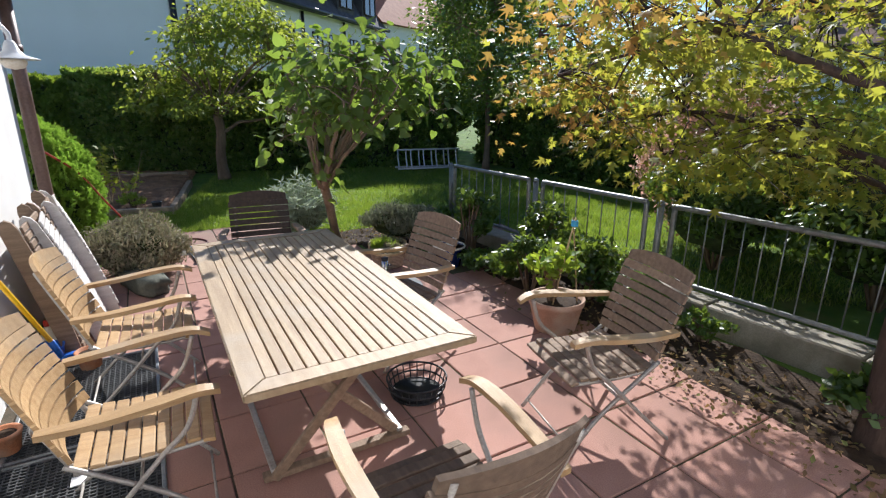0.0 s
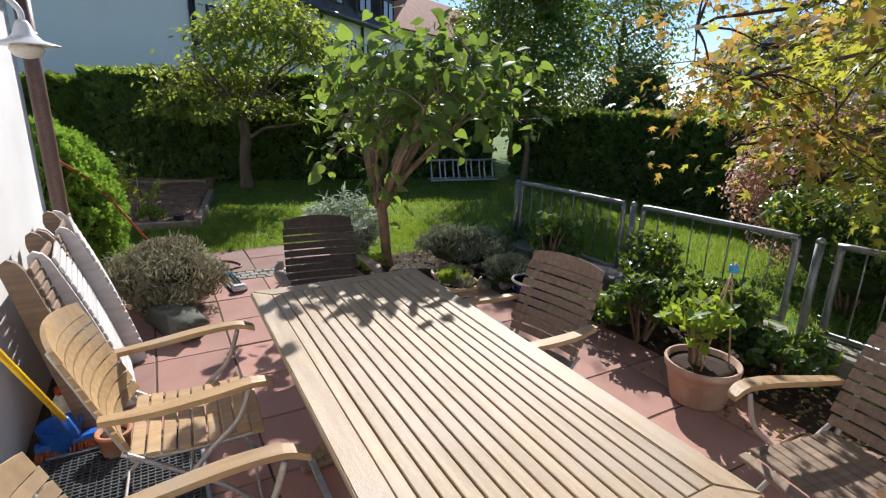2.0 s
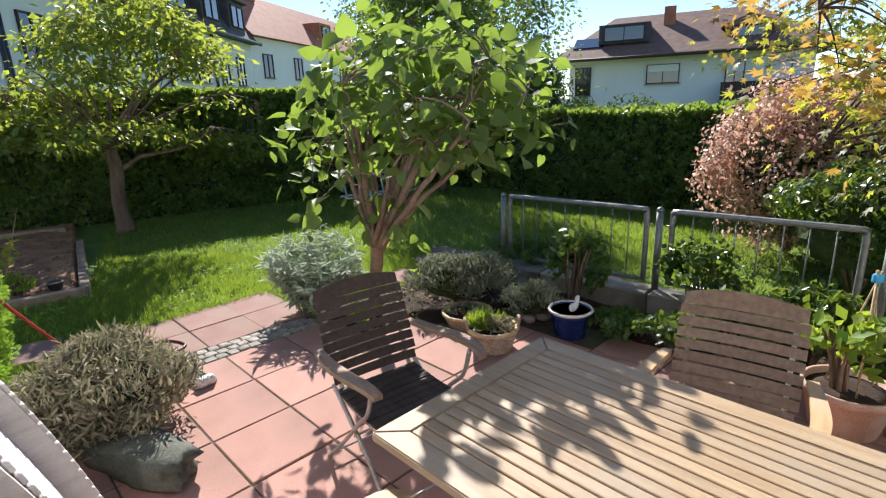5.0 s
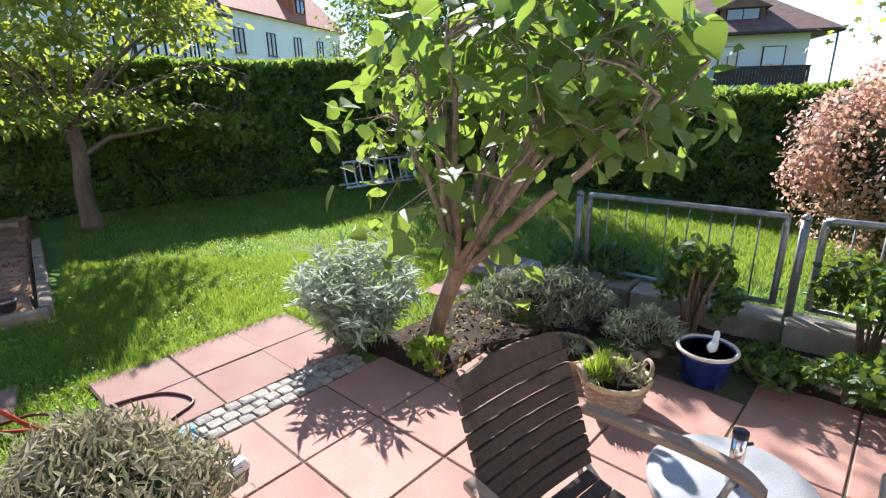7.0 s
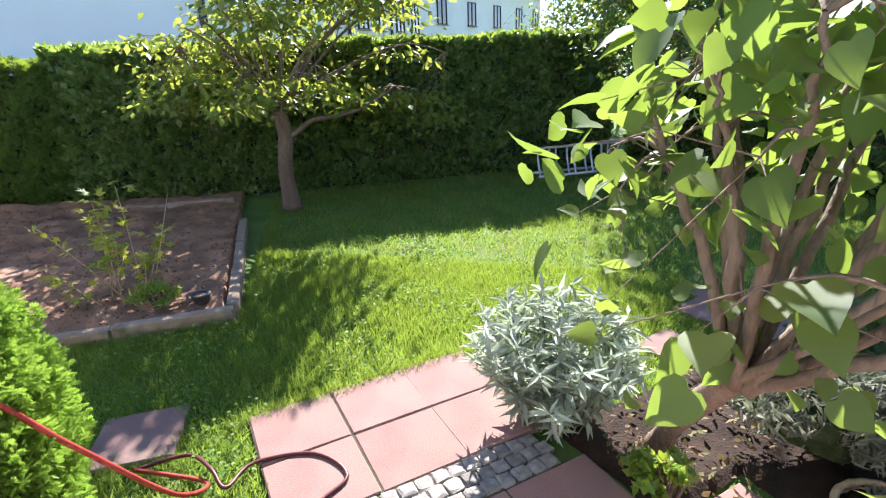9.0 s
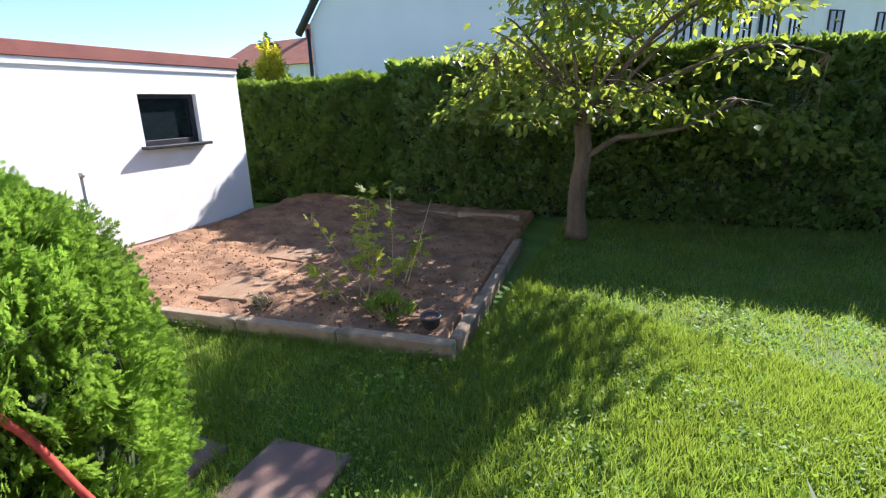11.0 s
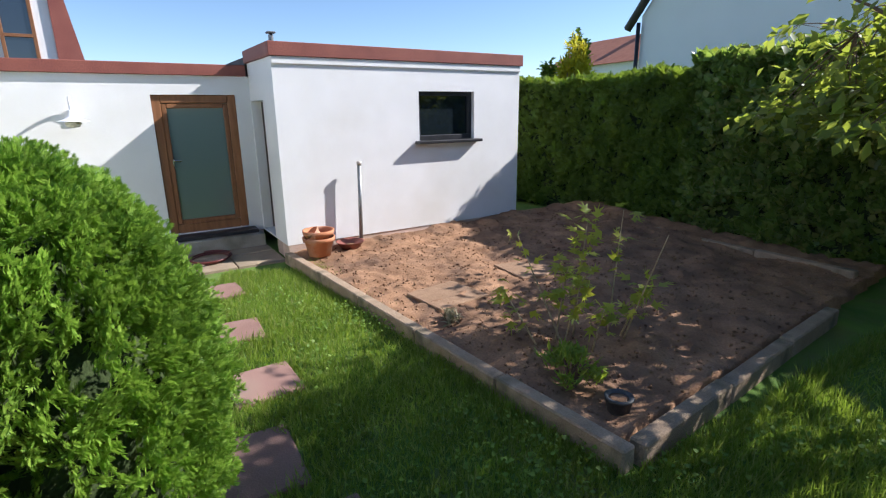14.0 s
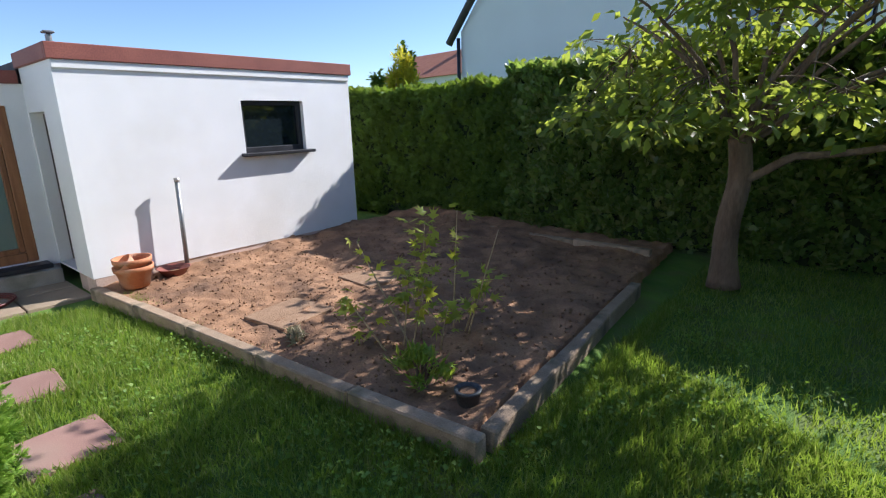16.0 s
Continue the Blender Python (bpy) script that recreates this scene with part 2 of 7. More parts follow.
def glassy(name, tint, rough=0.06, alpha=0.0):
    m = bpy.data.materials.new(name)
    m.use_nodes = True
    b = m.node_tree.nodes["Principled BSDF"]
    b.inputs["Base Color"].default_value, b.inputs["Roughness"].default_value = rgb(tint), rough
    b.inputs["Specular IOR Level"].default_value = 0.9
    b.inputs["Coat Weight"].default_value, b.inputs["Coat Roughness"].default_value = 0.6, 0.03
    return m


M["pane_dark"] = glassy("dark_window_pane", (0.012, 0.018, 0.022))
M["pane_blue"] = glassy("sky_window_pane", (0.02, 0.03, 0.045))
M["pane_frost"] = glassy("frosted_green_pane", (0.10, 0.155, 0.145), 0.28)
M["clear"] = glassy("clear_plastic", (0.45, 0.46, 0.45), 0.1)

M["leaf_hedge"] = leafy("hornbeam_leaf", [(0.05, 0.11, 0.024), (0.09, 0.175, 0.038), (0.15, 0.25, 0.06), (0.26, 0.27, 0.10)], 0.5, 0.3, glow=(0.40, 0.52, 0.06))
M["leaf_thuja"] = leafy("thuja_spray", [(0.05, 0.11, 0.02), (0.09, 0.17, 0.028), (0.15, 0.24, 0.04)], 0.42, glow=(0.5, 0.65, 0.05))
M["leaf_cone"] = leafy("cypress_spray", [(0.12, 0.24, 0.03), (0.22, 0.36, 0.045), (0.34, 0.48, 0.075)], 0.42, glow=(0.45, 0.70, 0.08))
M["leaf_apple"] = leafy("fruit_tree_leaf", [(0.08, 0.14, 0.025), (0.13, 0.19, 0.035), (0.18, 0.24, 0.05), (0.23, 0.23, 0.07)], 0.55, glow=(0.55, 0.62, 0.06))
M["leaf_lilac"] = leafy("lilac_leaf", [(0.07, 0.13, 0.035), (0.10, 0.165, 0.045), (0.14, 0.20, 0.06)], 0.46, 0.56, glow=(0.42, 0.58, 0.06))
M["leaf_maple"] = leafy("maple_leaf", [(0.07, 0.13, 0.025), (0.10, 0.16, 0.03), (0.15, 0.18, 0.035), (0.22, 0.18, 0.04)], 0.58, glow=(0.72, 0.68, 0.07))
M["leaf_maple_red"] = leafy("orange_maple_leaf", [(0.30, 0.13, 0.04), (0.32, 0.20, 0.05), (0.20, 0.18, 0.04)], 0.5, glow=(0.80, 0.50, 0.10))
M["leaf_pink"] = leafy("pink_shrub_leaf", [(0.52, 0.25, 0.19), (0.62, 0.38, 0.30), (0.20, 0.22, 0.08), (0.66, 0.48, 0.40)], 0.5, 0.4, glow=(0.75, 0.42, 0.32))
M["leaf_dark"] = leafy("dark_shrub_leaf", [(0.025, 0.06, 0.018), (0.04, 0.085, 0.024), (0.06, 0.115, 0.03)], 0.3, 0.28)
M["leaf_sage"] = leafy("silver_leaf", [(0.39, 0.44, 0.32), (0.48, 0.53, 0.41), (0.31, 0.38, 0.25)], 0.3, 0.7, glow=(0.5, 0.6, 0.4))
M["leaf_lavender"] = leafy("lavender_leaf", [(0.14, 0.17, 0.11), (0.20, 0.22, 0.155), (0.24, 0.23, 0.18)], 0.25, 0.8, glow=(0.35, 0.4, 0.2))
M["leaf_dry"] = leafy("dry_lavender_twig", [(0.24, 0.20, 0.13), (0.32, 0.30, 0.19), (0.34, 0.27, 0.19), (0.19, 0.22, 0.11)], 0.25, 0.8, glow=(0.4, 0.38, 0.2))
M["leaf_bright"] = leafy("bright_plant_leaf", [(0.10, 0.22, 0.03), (0.17, 0.28, 0.04), (0.27, 0.31, 0.05)], 0.45, glow=(0.55, 0.68, 0.05))
M["leaf_lime"] = leafy("lime_cane_leaf", [(0.16, 0.26, 0.035), (0.26, 0.33, 0.045), (0.36, 0.36, 0.05)], 0.5, glow=(0.68, 0.70, 0.06))
M["leaf_rose"] = leafy("bed_plant_leaf", [(0.03, 0.075, 0.02), (0.05, 0.11, 0.028), (0.075, 0.14, 0.04)], 0.35, 0.4)
M["leaf_yellow"] = leafy("yellow_bush_leaf", [(0.45, 0.40, 0.02), (0.55, 0.50, 0.04), (0.35, 0.38, 0.05)], 0.6, glow=(0.85, 0.75, 0.05))
M["grass"] = leafy("grass_blade", [(0.06, 0.13, 0.018), (0.11, 0.20, 0.03), (0.19, 0.27, 0.05), (0.34, 0.33, 0.14)], 0.46, 0.5, glow=(0.44, 0.60, 0.05))
M["clover"] = leafy("clover_leaf", [(0.10, 0.19, 0.03), (0.15, 0.25, 0.045), (0.21, 0.29, 0.06)], 0.42, 0.6, glow=(0.4, 0.62, 0.05))
M["litter"] = leafy("dry_leaf_litter", [(0.20, 0.12, 0.06), (0.28, 0.18, 0.08), (0.13, 0.08, 0.045), (0.16, 0.19, 0.05)], 0.2, 0.8, glow=(0.4, 0.3, 0.1))


# ---- mesh helpers ----
rng = np.random.default_rng(7)


def thing(name, at=(0, 0, 0), rz=0.0, label="", category="", group="", kind=""):
    ob = new(name)
    ob.empty_display_size = 0.1
    ob.matrix_basis = pose(at[0], at[1], at[2], 0, 0, rz)
    return tagged(ob, label, category, group, kind)


def link_mesh(name, me, material, parent=None, label=""):
    if material is not None and not me.materials:
        me.materials.append(material)
    ob = new(name, me)
    if parent is not None:
        ob.parent = parent
    if label:
        ob["label"] = label
    return ob


def part(name, bm, material, parent=None, label="", smooth=False):
    me = bpy.data.meshes.new(name)
    if smooth:
        for f in bm.faces:
            f.smooth = True
    bm.to_mesh(me)
    bm.free()
    return link_mesh(name, me, material, parent, label)


def np_mesh(name, verts, faces, material, parent=None, label="", smooth=False):
    """A mesh from an array of corners and a list or array of faces."""
    me = bpy.data.meshes.new(name)
    me.from_pydata([tuple(p) for p in verts], [], [tuple(f) for f in faces])
    if smooth:
        me.polygons.foreach_set("use_smooth", [True] * len(me.polygons))
    me.update()
    return link_mesh(name, me, material, parent, label)


def cloud_mesh(name, shape, faces, spots, turns, sizes, material, parent=None, label=""):
    """Many small copies of one leaf shape joined in one mesh. turns: an array of 3 x 3 frames."""
    shape = np.asarray(shape, float)
    n, k = len(spots), len(shape)
    sizes = np.asarray(sizes, float)
    if sizes.ndim == 1:
        sizes = sizes[:, None]
    pts = np.einsum("nij,nkj->nki", turns, shape[None] * sizes[:, None, :]) + spots[:, None, :]
    me = bpy.data.meshes.new(name)
    loops_one = np.concatenate([np.asarray(f) for f in faces])
    counts = np.array([len(f) for f in faces])
    loops = (loops_one[None, :] + (np.arange(n) * k)[:, None]).ravel()
    totals = np.tile(counts, n)
    starts = np.concatenate([[0], np.cumsum(totals)[:-1]])
    me.vertices.add(n * k)
    me.vertices.foreach_set("co", pts.ravel().astype(np.float32))
    me.loops.add(len(loops))
    me.loops.foreach_set("vertex_index", loops.astype(np.int32))
    me.polygons.add(len(totals))
    me.polygons.foreach_set("loop_start", starts.astype(np.int32))
    me.polygons.foreach_set("loop_total", totals.astype(np.int32))
    me.update(calc_edges=True)
    return link_mesh(name, me, material, parent, label)


def frames_from(normal, tip=None, jitter=0.5):
    """Leaf frames whose z axis follows the normals with some jitter; y, the leaf's length, follows tip or chance."""
    n = len(normal)
    z = normal + rng.normal(0, jitter, (n, 3))
    z /= np.linalg.norm(z, axis=1, keepdims=True) + 1e-9
    y = rng.normal(0, 1, (n, 3)) if tip is None else tip + rng.normal(0, 0.35, (n, 3))
    y -= z * np.sum(y * z, axis=1, keepdims=True)
    y /= np.linalg.norm(y, axis=1, keepdims=True) + 1e-9
    x = np.cross(y, z)
    return np.stack([x, y, z], axis=2)


LEAF = ([(0, 0, 0), (-0.3, 0.45, 0.07), (0, 1, -0.05), (0.3, 0.45, 0.07)], [(0, 1, 2), (0, 2, 3)])
LEAF_HEART = ([(0, 0, 0), (-0.26, -0.1, 0.05), (-0.45, 0.2, 0.1), (-0.3, 0.6, 0.05), (0, 1.0, -0.12), (0.3, 0.6, 0.05), (0.45, 0.2, 0.1), (0.26, -0.1, 0.05), (0, 0.5, -0.03)],
              [(0, 1, 2, 8), (8, 2, 3), (8, 3, 4), (8, 4, 5), (8, 5, 6), (0, 8, 6, 7)])
LEAF_LILAC = ([(0, 0, 0), (0, 0.33, -0.05), (0, 0.68, -0.09), (0, 1.0, -0.22), (-0.17, -0.10, 0.03), (-0.36, -0.03, 0.05), (-0.45, 0.18, 0.05), (-0.42, 0.40, 0.04), (-0.29, 0.63, -0.02), (-0.12, 0.85, -0.12),
               (0.17, -0.10, 0.03), (0.36, -0.03, 0.05), (0.45, 0.18, 0.05), (0.42, 0.40, 0.04), (0.29, 0.63, -0.02), (0.12, 0.85, -0.12)],
              [(0, 5, 4), (0, 6, 5), (0, 1, 7, 6), (1, 2, 8, 7), (2, 3, 9, 8), (0, 10, 11), (0, 11, 12), (0, 12, 13, 1), (1, 13, 14, 2), (2, 14, 15, 3)])
LEAF_PALM = ([(0, 0, 0), (-0.42, 0.28, 0), (-0.14, 0.35, 0.03), (-0.34, 0.74, -0.04), (-0.05, 0.5, 0.03), (0, 1.0, -0.08), (0.05, 0.5, 0.03), (0.34, 0.74, -0.04), (0.14, 0.35, 0.03), (0.42, 0.28, 0)],
             [(0, 1, 2), (0, 2, 3, 4), (0, 4, 5, 6), (0, 6, 7, 8), (0, 8, 9)])
LEAF_LONG = ([(0, 0, 0), (-0.11, 0.4, 0.04), (0, 1, -0.12), (0.11, 0.4, 0.04)], [(0, 1, 2), (0, 2, 3)])
FAN = [(0, 0, 0)]
FAN_FACES = []
for ang, ln, y0 in ((-0.95, 0.45, 0.15), (-0.6, 0.6, 0.3), (-0.25, 0.62, 0.42), (0.0, 0.55, 0.45), (0.25, 0.62, 0.42), (0.6, 0.6, 0.3), (0.95, 0.45, 0.15)):
    sx, sy = math.sin(ang), math.cos(ang)
    k = len(FAN)
    FAN += [(0, y0 * 0.6, 0), (sx * ln * 0.5 - sy * 0.065, y0 + sy * ln * 0.5 + sx * 0.065, 0.03), (sx * ln, y0 + sy * ln, -0.06), (sx * ln * 0.5 + sy * 0.065, y0 + sy * ln * 0.5 - sx * 0.065, 0.03)]
    FAN_FACES += [(k, k + 1, k + 2), (k, k + 2, k + 3)]
FAN_FACES.append((0, 2, 4))
FERN = (FAN, FAN_FACES)
SPRAY = ([(0, 0, 0), (-0.30, 0.35, 0.05), (-0.12, 0.42, 0), (-0.26, 0.8, 0.03), (0, 1.0, -0.1), (0.26, 0.8, 0.03), (0.12, 0.42, 0), (0.30, 0.35, 0.05)],
         [(0, 1, 2), (0, 2, 6), (2, 3, 4), (2, 4, 6), (6, 4, 5), (0, 6, 7)])
NEEDLE = ([(-0.05, 0, 0), (0.05, 0, 0), (0, 1, 0)], [(0, 1, 2)])


def tube(points, radii, seg=8, verts=None, faces=None, cap=True):
    """A tapered tube along points, appended to lists of corners and faces."""
    verts = [] if verts is None else verts
    faces = [] if faces is None else faces
    pts = [Vector(p) for p in points]
    base = len(verts)
    up = Vector((0.3, 0.2, 1)).normalized()
    for i, p in enumerate(pts):
        d = (pts[min(i + 1, len(pts) - 1)] - pts[max(i - 1, 0)]).normalized()
        s = d.cross(up)
        if s.length < 0.05:
            s = d.cross(Vector((1, 0, 0)))
        s.normalize()
        w = s.cross(d)
        for k in range(seg):
            a = 2 * math.pi * k / seg
            verts.append(p + (s * math.cos(a) + w * math.sin(a)) * radii[i])
    for i in range(len(pts) - 1):
        for k in range(seg):
            a, b = base + i * seg + k, base + i * seg + (k + 1) % seg
            faces.append((a, b, b + seg, a + seg))
    if cap:
        faces.append(tuple(base + k for k in range(seg))[::-1])
        faces.append(tuple(base + (len(pts) - 1) * seg + k for k in range(seg)))
    return verts, faces


def bend(points, n=6):
    """A smooth line through a few points."""
    p = [Vector(q) for q in points]
    if len(p) < 3:
        return [p[0].lerp(p[-1], i / n) for i in range(n + 1)]
    out = []
    for i in range(len(p) - 1):
        a, b, c, d = p[max(i - 1, 0)], p[i], p[i + 1], p[min(i + 2, len(p) - 1)]
        for k in range(n):
            t = k / n
            out.append(0.5 * ((2 * b) + (c - a) * t + (2 * a - 5 * b + 4 * c - d) * t * t + (3 * b - a - 3 * c + d) * t ** 3))
    out.append(p[-1])
    return out


def tube_part(name, points, r, material, parent=None, label="", seg=8, smooth_n=6, r2=None):
    line = bend(points, smooth_n) if smooth_n else [Vector(p) for p in points]
    r2 = r if r2 is None else r2
    rr = [r + (r2 - r) * i / (len(line) - 1) for i in range(len(line))]
    v, f = tube(line, rr, seg)
    return np_mesh(name, v, f, material, parent, label, smooth=True)


def box_bm(sx, sy, sz, centre=(0, 0, 0), bevel=0.004, seg=1):
    bm = bmesh.new()
    bmesh.ops.create_cube(bm, size=1)
    bmesh.ops.scale(bm, vec=(sx, sy, sz), verts=bm.verts)
    if bevel:
        bmesh.ops.bevel(bm, geom=bm.edges[:], offset=bevel, segments=seg, profile=0.6, affect="EDGES")
    bmesh.ops.translate(bm, vec=centre, verts=bm.verts)
    return bm


def box(name, size, centre, material, parent=None, label="", bevel=0.004, turn=None):
    bm = box_bm(*size, (0, 0, 0), bevel)
    if turn is not None:
        bm.transform(turn)
    bmesh.ops.translate(bm, vec=centre, verts=bm.verts)
    return part(name, bm, material, parent, label)


def lathe(name, profile, material, parent=None, label="", seg=28, wobble=0.0):
    """A turned body from (radius, height) pairs."""
    v, f = [], []
    for r, z in profile:
        for k in range(seg):
            a = 2 * math.pi * k / seg
            q = r * (1 + wobble * math.sin(3 * a + z * 20))
            v.append((q * math.cos(a), q * math.sin(a), z))
    for i in range(len(profile) - 1):
        for k in range(seg):
            a, b = i * seg + k, i * seg + (k + 1) % seg
            f.append((a, b, b + seg, a + seg))
    if profile[0][0] > 0.001:
        f.append(tuple(range(seg))[::-1])
    if profile[-1][0] > 0.001:
        f.append(tuple((len(profile) - 1) * seg + k for k in range(seg)))
    return np_mesh(name, v, f, material, parent, label, smooth=True)


def prism(name, outline, z0, z1, material, parent=None, label=""):
    """An upright block over an outline of plan points."""
    n = len(outline)
    v = [(p[0], p[1], z0) for p in outline] + [(p[0], p[1], z1) for p in outline]
    f = [tuple(range(n))[::-1], tuple(range(n, 2 * n))] + [(i, (i + 1) % n, n + (i + 1) % n, n + i) for i in range(n)]
    bm = bmesh.new()
    bv = [bm.verts.new(p) for p in v]
    for q in f:
        bm.faces.new([bv[i] for i in q])
    bmesh.ops.recalc_face_normals(bm, faces=bm.faces)
    return part(name, bm, material, parent, label)


# ---- ground, terrace, kerbs ----
def grid_sheet(name, x0, x1, y0, y1, nx, ny, height, material, place):
    v = [place(x0 + (x1 - x0) * i / nx, y0 + (y1 - y0) * j / ny, height(x0 + (x1 - x0) * i / nx, y0 + (y1 - y0) * j / ny)) for j in range(ny + 1) for i in range(nx + 1)]
    f = [(j * (nx + 1) + i, j * (nx + 1) + i + 1, (j + 1) * (nx + 1) + i + 1, (j + 1) * (nx + 1) + i) for j in range(ny) for i in range(nx)]
    return np_mesh(name, v, f, material, smooth=True)


ground = np_mesh("ground", [(-400, -400, -0.03), (400, -400, -0.03), (400, 400, -0.03), (-400, 400, -0.03)], [(0, 1, 2, 3)], M["turf"])
tagged(ground, "short green lawn turf reaching past the hedges", "lawn", kind="structure")

A0, B0, PA, PB = 5.49, 2.14, 0.477, 0.46
terrace_bed = prism("terrace", [ab(-1.6, 0.2), ab(-1.6, 4.2), ab(3.4, 4.2), ab(4.5, 3.55), ab(5.02, 2.65), ab(5.74, 2.14), ab(6.6, 2.56), ab(6.62, 1.2), ab(5.5, 1.2), ab(5.5, 0.2)], -0.028, -0.008, M["joint"])
tagged(terrace_bed, "terrace of red concrete slabs with dark joints", "terrace", kind="structure")

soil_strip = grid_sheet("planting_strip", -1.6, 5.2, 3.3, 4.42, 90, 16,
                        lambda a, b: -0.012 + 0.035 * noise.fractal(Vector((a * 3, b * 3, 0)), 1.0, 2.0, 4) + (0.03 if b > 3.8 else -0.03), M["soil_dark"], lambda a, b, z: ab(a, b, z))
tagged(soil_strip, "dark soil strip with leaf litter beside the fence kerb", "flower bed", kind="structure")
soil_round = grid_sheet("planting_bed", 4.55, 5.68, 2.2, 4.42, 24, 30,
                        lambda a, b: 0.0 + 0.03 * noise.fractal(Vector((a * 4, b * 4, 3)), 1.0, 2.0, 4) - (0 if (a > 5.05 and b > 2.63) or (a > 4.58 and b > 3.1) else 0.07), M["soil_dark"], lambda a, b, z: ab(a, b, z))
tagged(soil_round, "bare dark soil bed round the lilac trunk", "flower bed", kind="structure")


# fence kerb: a low wall of concrete blocks on which the gates stand
def fence_b(a):
    return 4.36 + (5.06 - a) * 0.095


kerb_wall = new("kerb_wall")
tagged(kerb_wall, "low pale concrete kerb wall under the steel fence", "kerb", kind="structure")
a = 5.55
while a > -1.7:
    p, q = ab(a, fence_b(a) - 0.03), ab(a - 0.98, fence_b(a - 0.98) - 0.03)
    ob = box("kerb_block", (0.975, 0.24, 0.26), (0, 0, 0), M["concrete"], kerb_wall, bevel=0.012)
    ob.matrix_basis = Matrix.Translation(((p.x + q.x) / 2, (p.y + q.y) / 2, 0.05)) @ Matrix.Rotation(math.atan2(q.y - p.y, q.x - p.x), 4, "Z")
    a -= 0.98

# bed kerb
bed_kerb = new("bed_kerb")
tagged(bed_kerb, "weathered stone kerb round the vegetable bed", "kerb", kind="structure")
for start, end, count in ((uv(-0.70, 7.98), uv(-4.86, 7.70), 5), (uv(-0.72, 8.05), uv(-0.95, 10.6), 3), (uv(-4.8, 11.9), uv(-1.2, 11.75), 4)):
    d = end - start
    seg = d.length / count
    for i in range(count):
        c = start + d * ((i + 0.5) / count)
        ob = box("kerb_stone", (seg - 0.010, 0.09, 0.235), (0, 0, 0), M["kerb"], bed_kerb, bevel=0.009)
        ob.matrix_basis = Matrix.Translation((c.x, c.y, -0.03 + random.uniform(-0.010, 0.008))) @ Matrix.Rotation(math.atan2(d.y, d.x) + random.uniform(-0.015, 0.015), 4, "Z")


def bed_height(u, v):
    if v < 8.0 + (u + 0.72) * 0.067 or u > -0.80 - max(0, v - 8) * 0.08:
        return -0.10
    far = max(0.0, (v - 8.0) / 4.0)
    wall = max(0.0, (-u - 2.0) / 3.0)
    return 0.055 + 0.13 * far * wall + 0.05 * noise.fractal(Vector((u * 2.2, v * 2.2, 1)), 1.0, 2.0, 3) + 0.015 * noise.fractal(Vector((u * 11, v * 11, 5)), 1.0, 2.0, 3)


bed_soil = grid_sheet("bed_soil", -4.93, -0.76, 7.78, 12.3, 150, 160, bed_height, M["soil"], lambda a, b, z: uv(a, b, z))
tagged(bed_soil, "raked brown soil of the vegetable bed", "soil", kind="structure")

# ---- garage with door annexe ----
CORNER = uv(-4.92, 7.72)
garage = thing("garage_building", CORNER, math.degrees(math.atan2(VX.y, VX.x)), "flat-roofed white plastered garage with red-brown roof edge", "garage", kind="structure")


def wall_pieces(name, x0, x1, z0, z1, hole, thick, material, parent, axis="x", at=0.0):
    """A wall along local x or y with one hole (x0, x1, z0, z1) cut through it; its face lies at the coordinate at."""
    hx0, hx1, hz0, hz1 = hole
    bm = bmesh.new()
    for a0, a1, c0, c1 in ((x0, hx0, z0, z1), (hx1, x1, z0, z1), (hx0, hx1, z0, hz0), (hx0, hx1, hz1, z1)):
        if a1 - a0 < 0.002 or c1 - c0 < 0.002:
            continue
        m = (Matrix.Translation(((a0 + a1) / 2, at + thick / 2, (c0 + c1) / 2)) @ Matrix.Diagonal((a1 - a0, abs(thick), c1 - c0, 1))) if axis == "x" else \
            (Matrix.Translation((at + thick / 2, (a0 + a1) / 2, (c0 + c1) / 2)) @ Matrix.Diagonal((abs(thick), a1 - a0, c1 - c0, 1)))
        bmesh.ops.create_cube(bm, size=1, matrix=m)
    bmesh.ops.remove_doubles(bm, verts=bm.verts, dist=0.0005)
    return part(name, bm, material, parent)


GZ, DZ = 2.07, 1.93
wall_pieces("wall", 0.0, 3.2, 0.14, GZ, (1.67, 2.47, 1.18, 1.75), 0.22, M["plaster"], garage)
wall_pieces("wall", 0.22, 1.02, 0.14, GZ, (0.46, 0.98, 0.16, 1.66), 0.22, M["plaster"], garage, "y", 0.0)
wall_pieces("wall", -4.6, 0.0, 0.14, DZ, (-1.02, -0.16, 0.2, 1.73), 0.22, M["plaster"], garage, "x", 1.02)
box("wall", (0.2, 4.0, 2.0), (3.09, 2.24, 1.05), M["plaster"], garage, bevel=0)
box("wall", (0.2, 3.0, 2.0), (-4.5, 2.76, 1.05), M["plaster"], garage, bevel=0)
box("wall", (7.8, 0.2, 2.0), (-0.7, 4.36, 1.05), M["plaster"], garage, bevel=0)
box("plinth", (3.19, 0.214, 0.22), (1.6, 0.117, 0.03), M["plinth"], garage, "faded pink painted plinth", bevel=0.004)
box("plinth", (0.214, 0.455, 0.22), (0.118, 0.23, 0.03), M["plinth"], garage, bevel=0.004)
box("plinth", (3.58, 0.214, 0.22), (-2.81, 1.133, 0.03), M["plinth"], garage, bevel=0.004)
box("plinth", (0.16, 0.214, 0.22), (-0.08, 1.133, 0.03), M["plinth"], garage, bevel=0.004)
# roof edges and roof slabs
box("fascia", (3.26, 0.05, 0.135), (1.6, -0.012, GZ + 0.068), M["fascia"], garage, "red-brown metal roof edge", bevel=0.006)
box("fascia", (0.05, 1.03, 0.135), (-0.006, 0.525, GZ + 0.068), M["fascia"], garage, bevel=0.006)
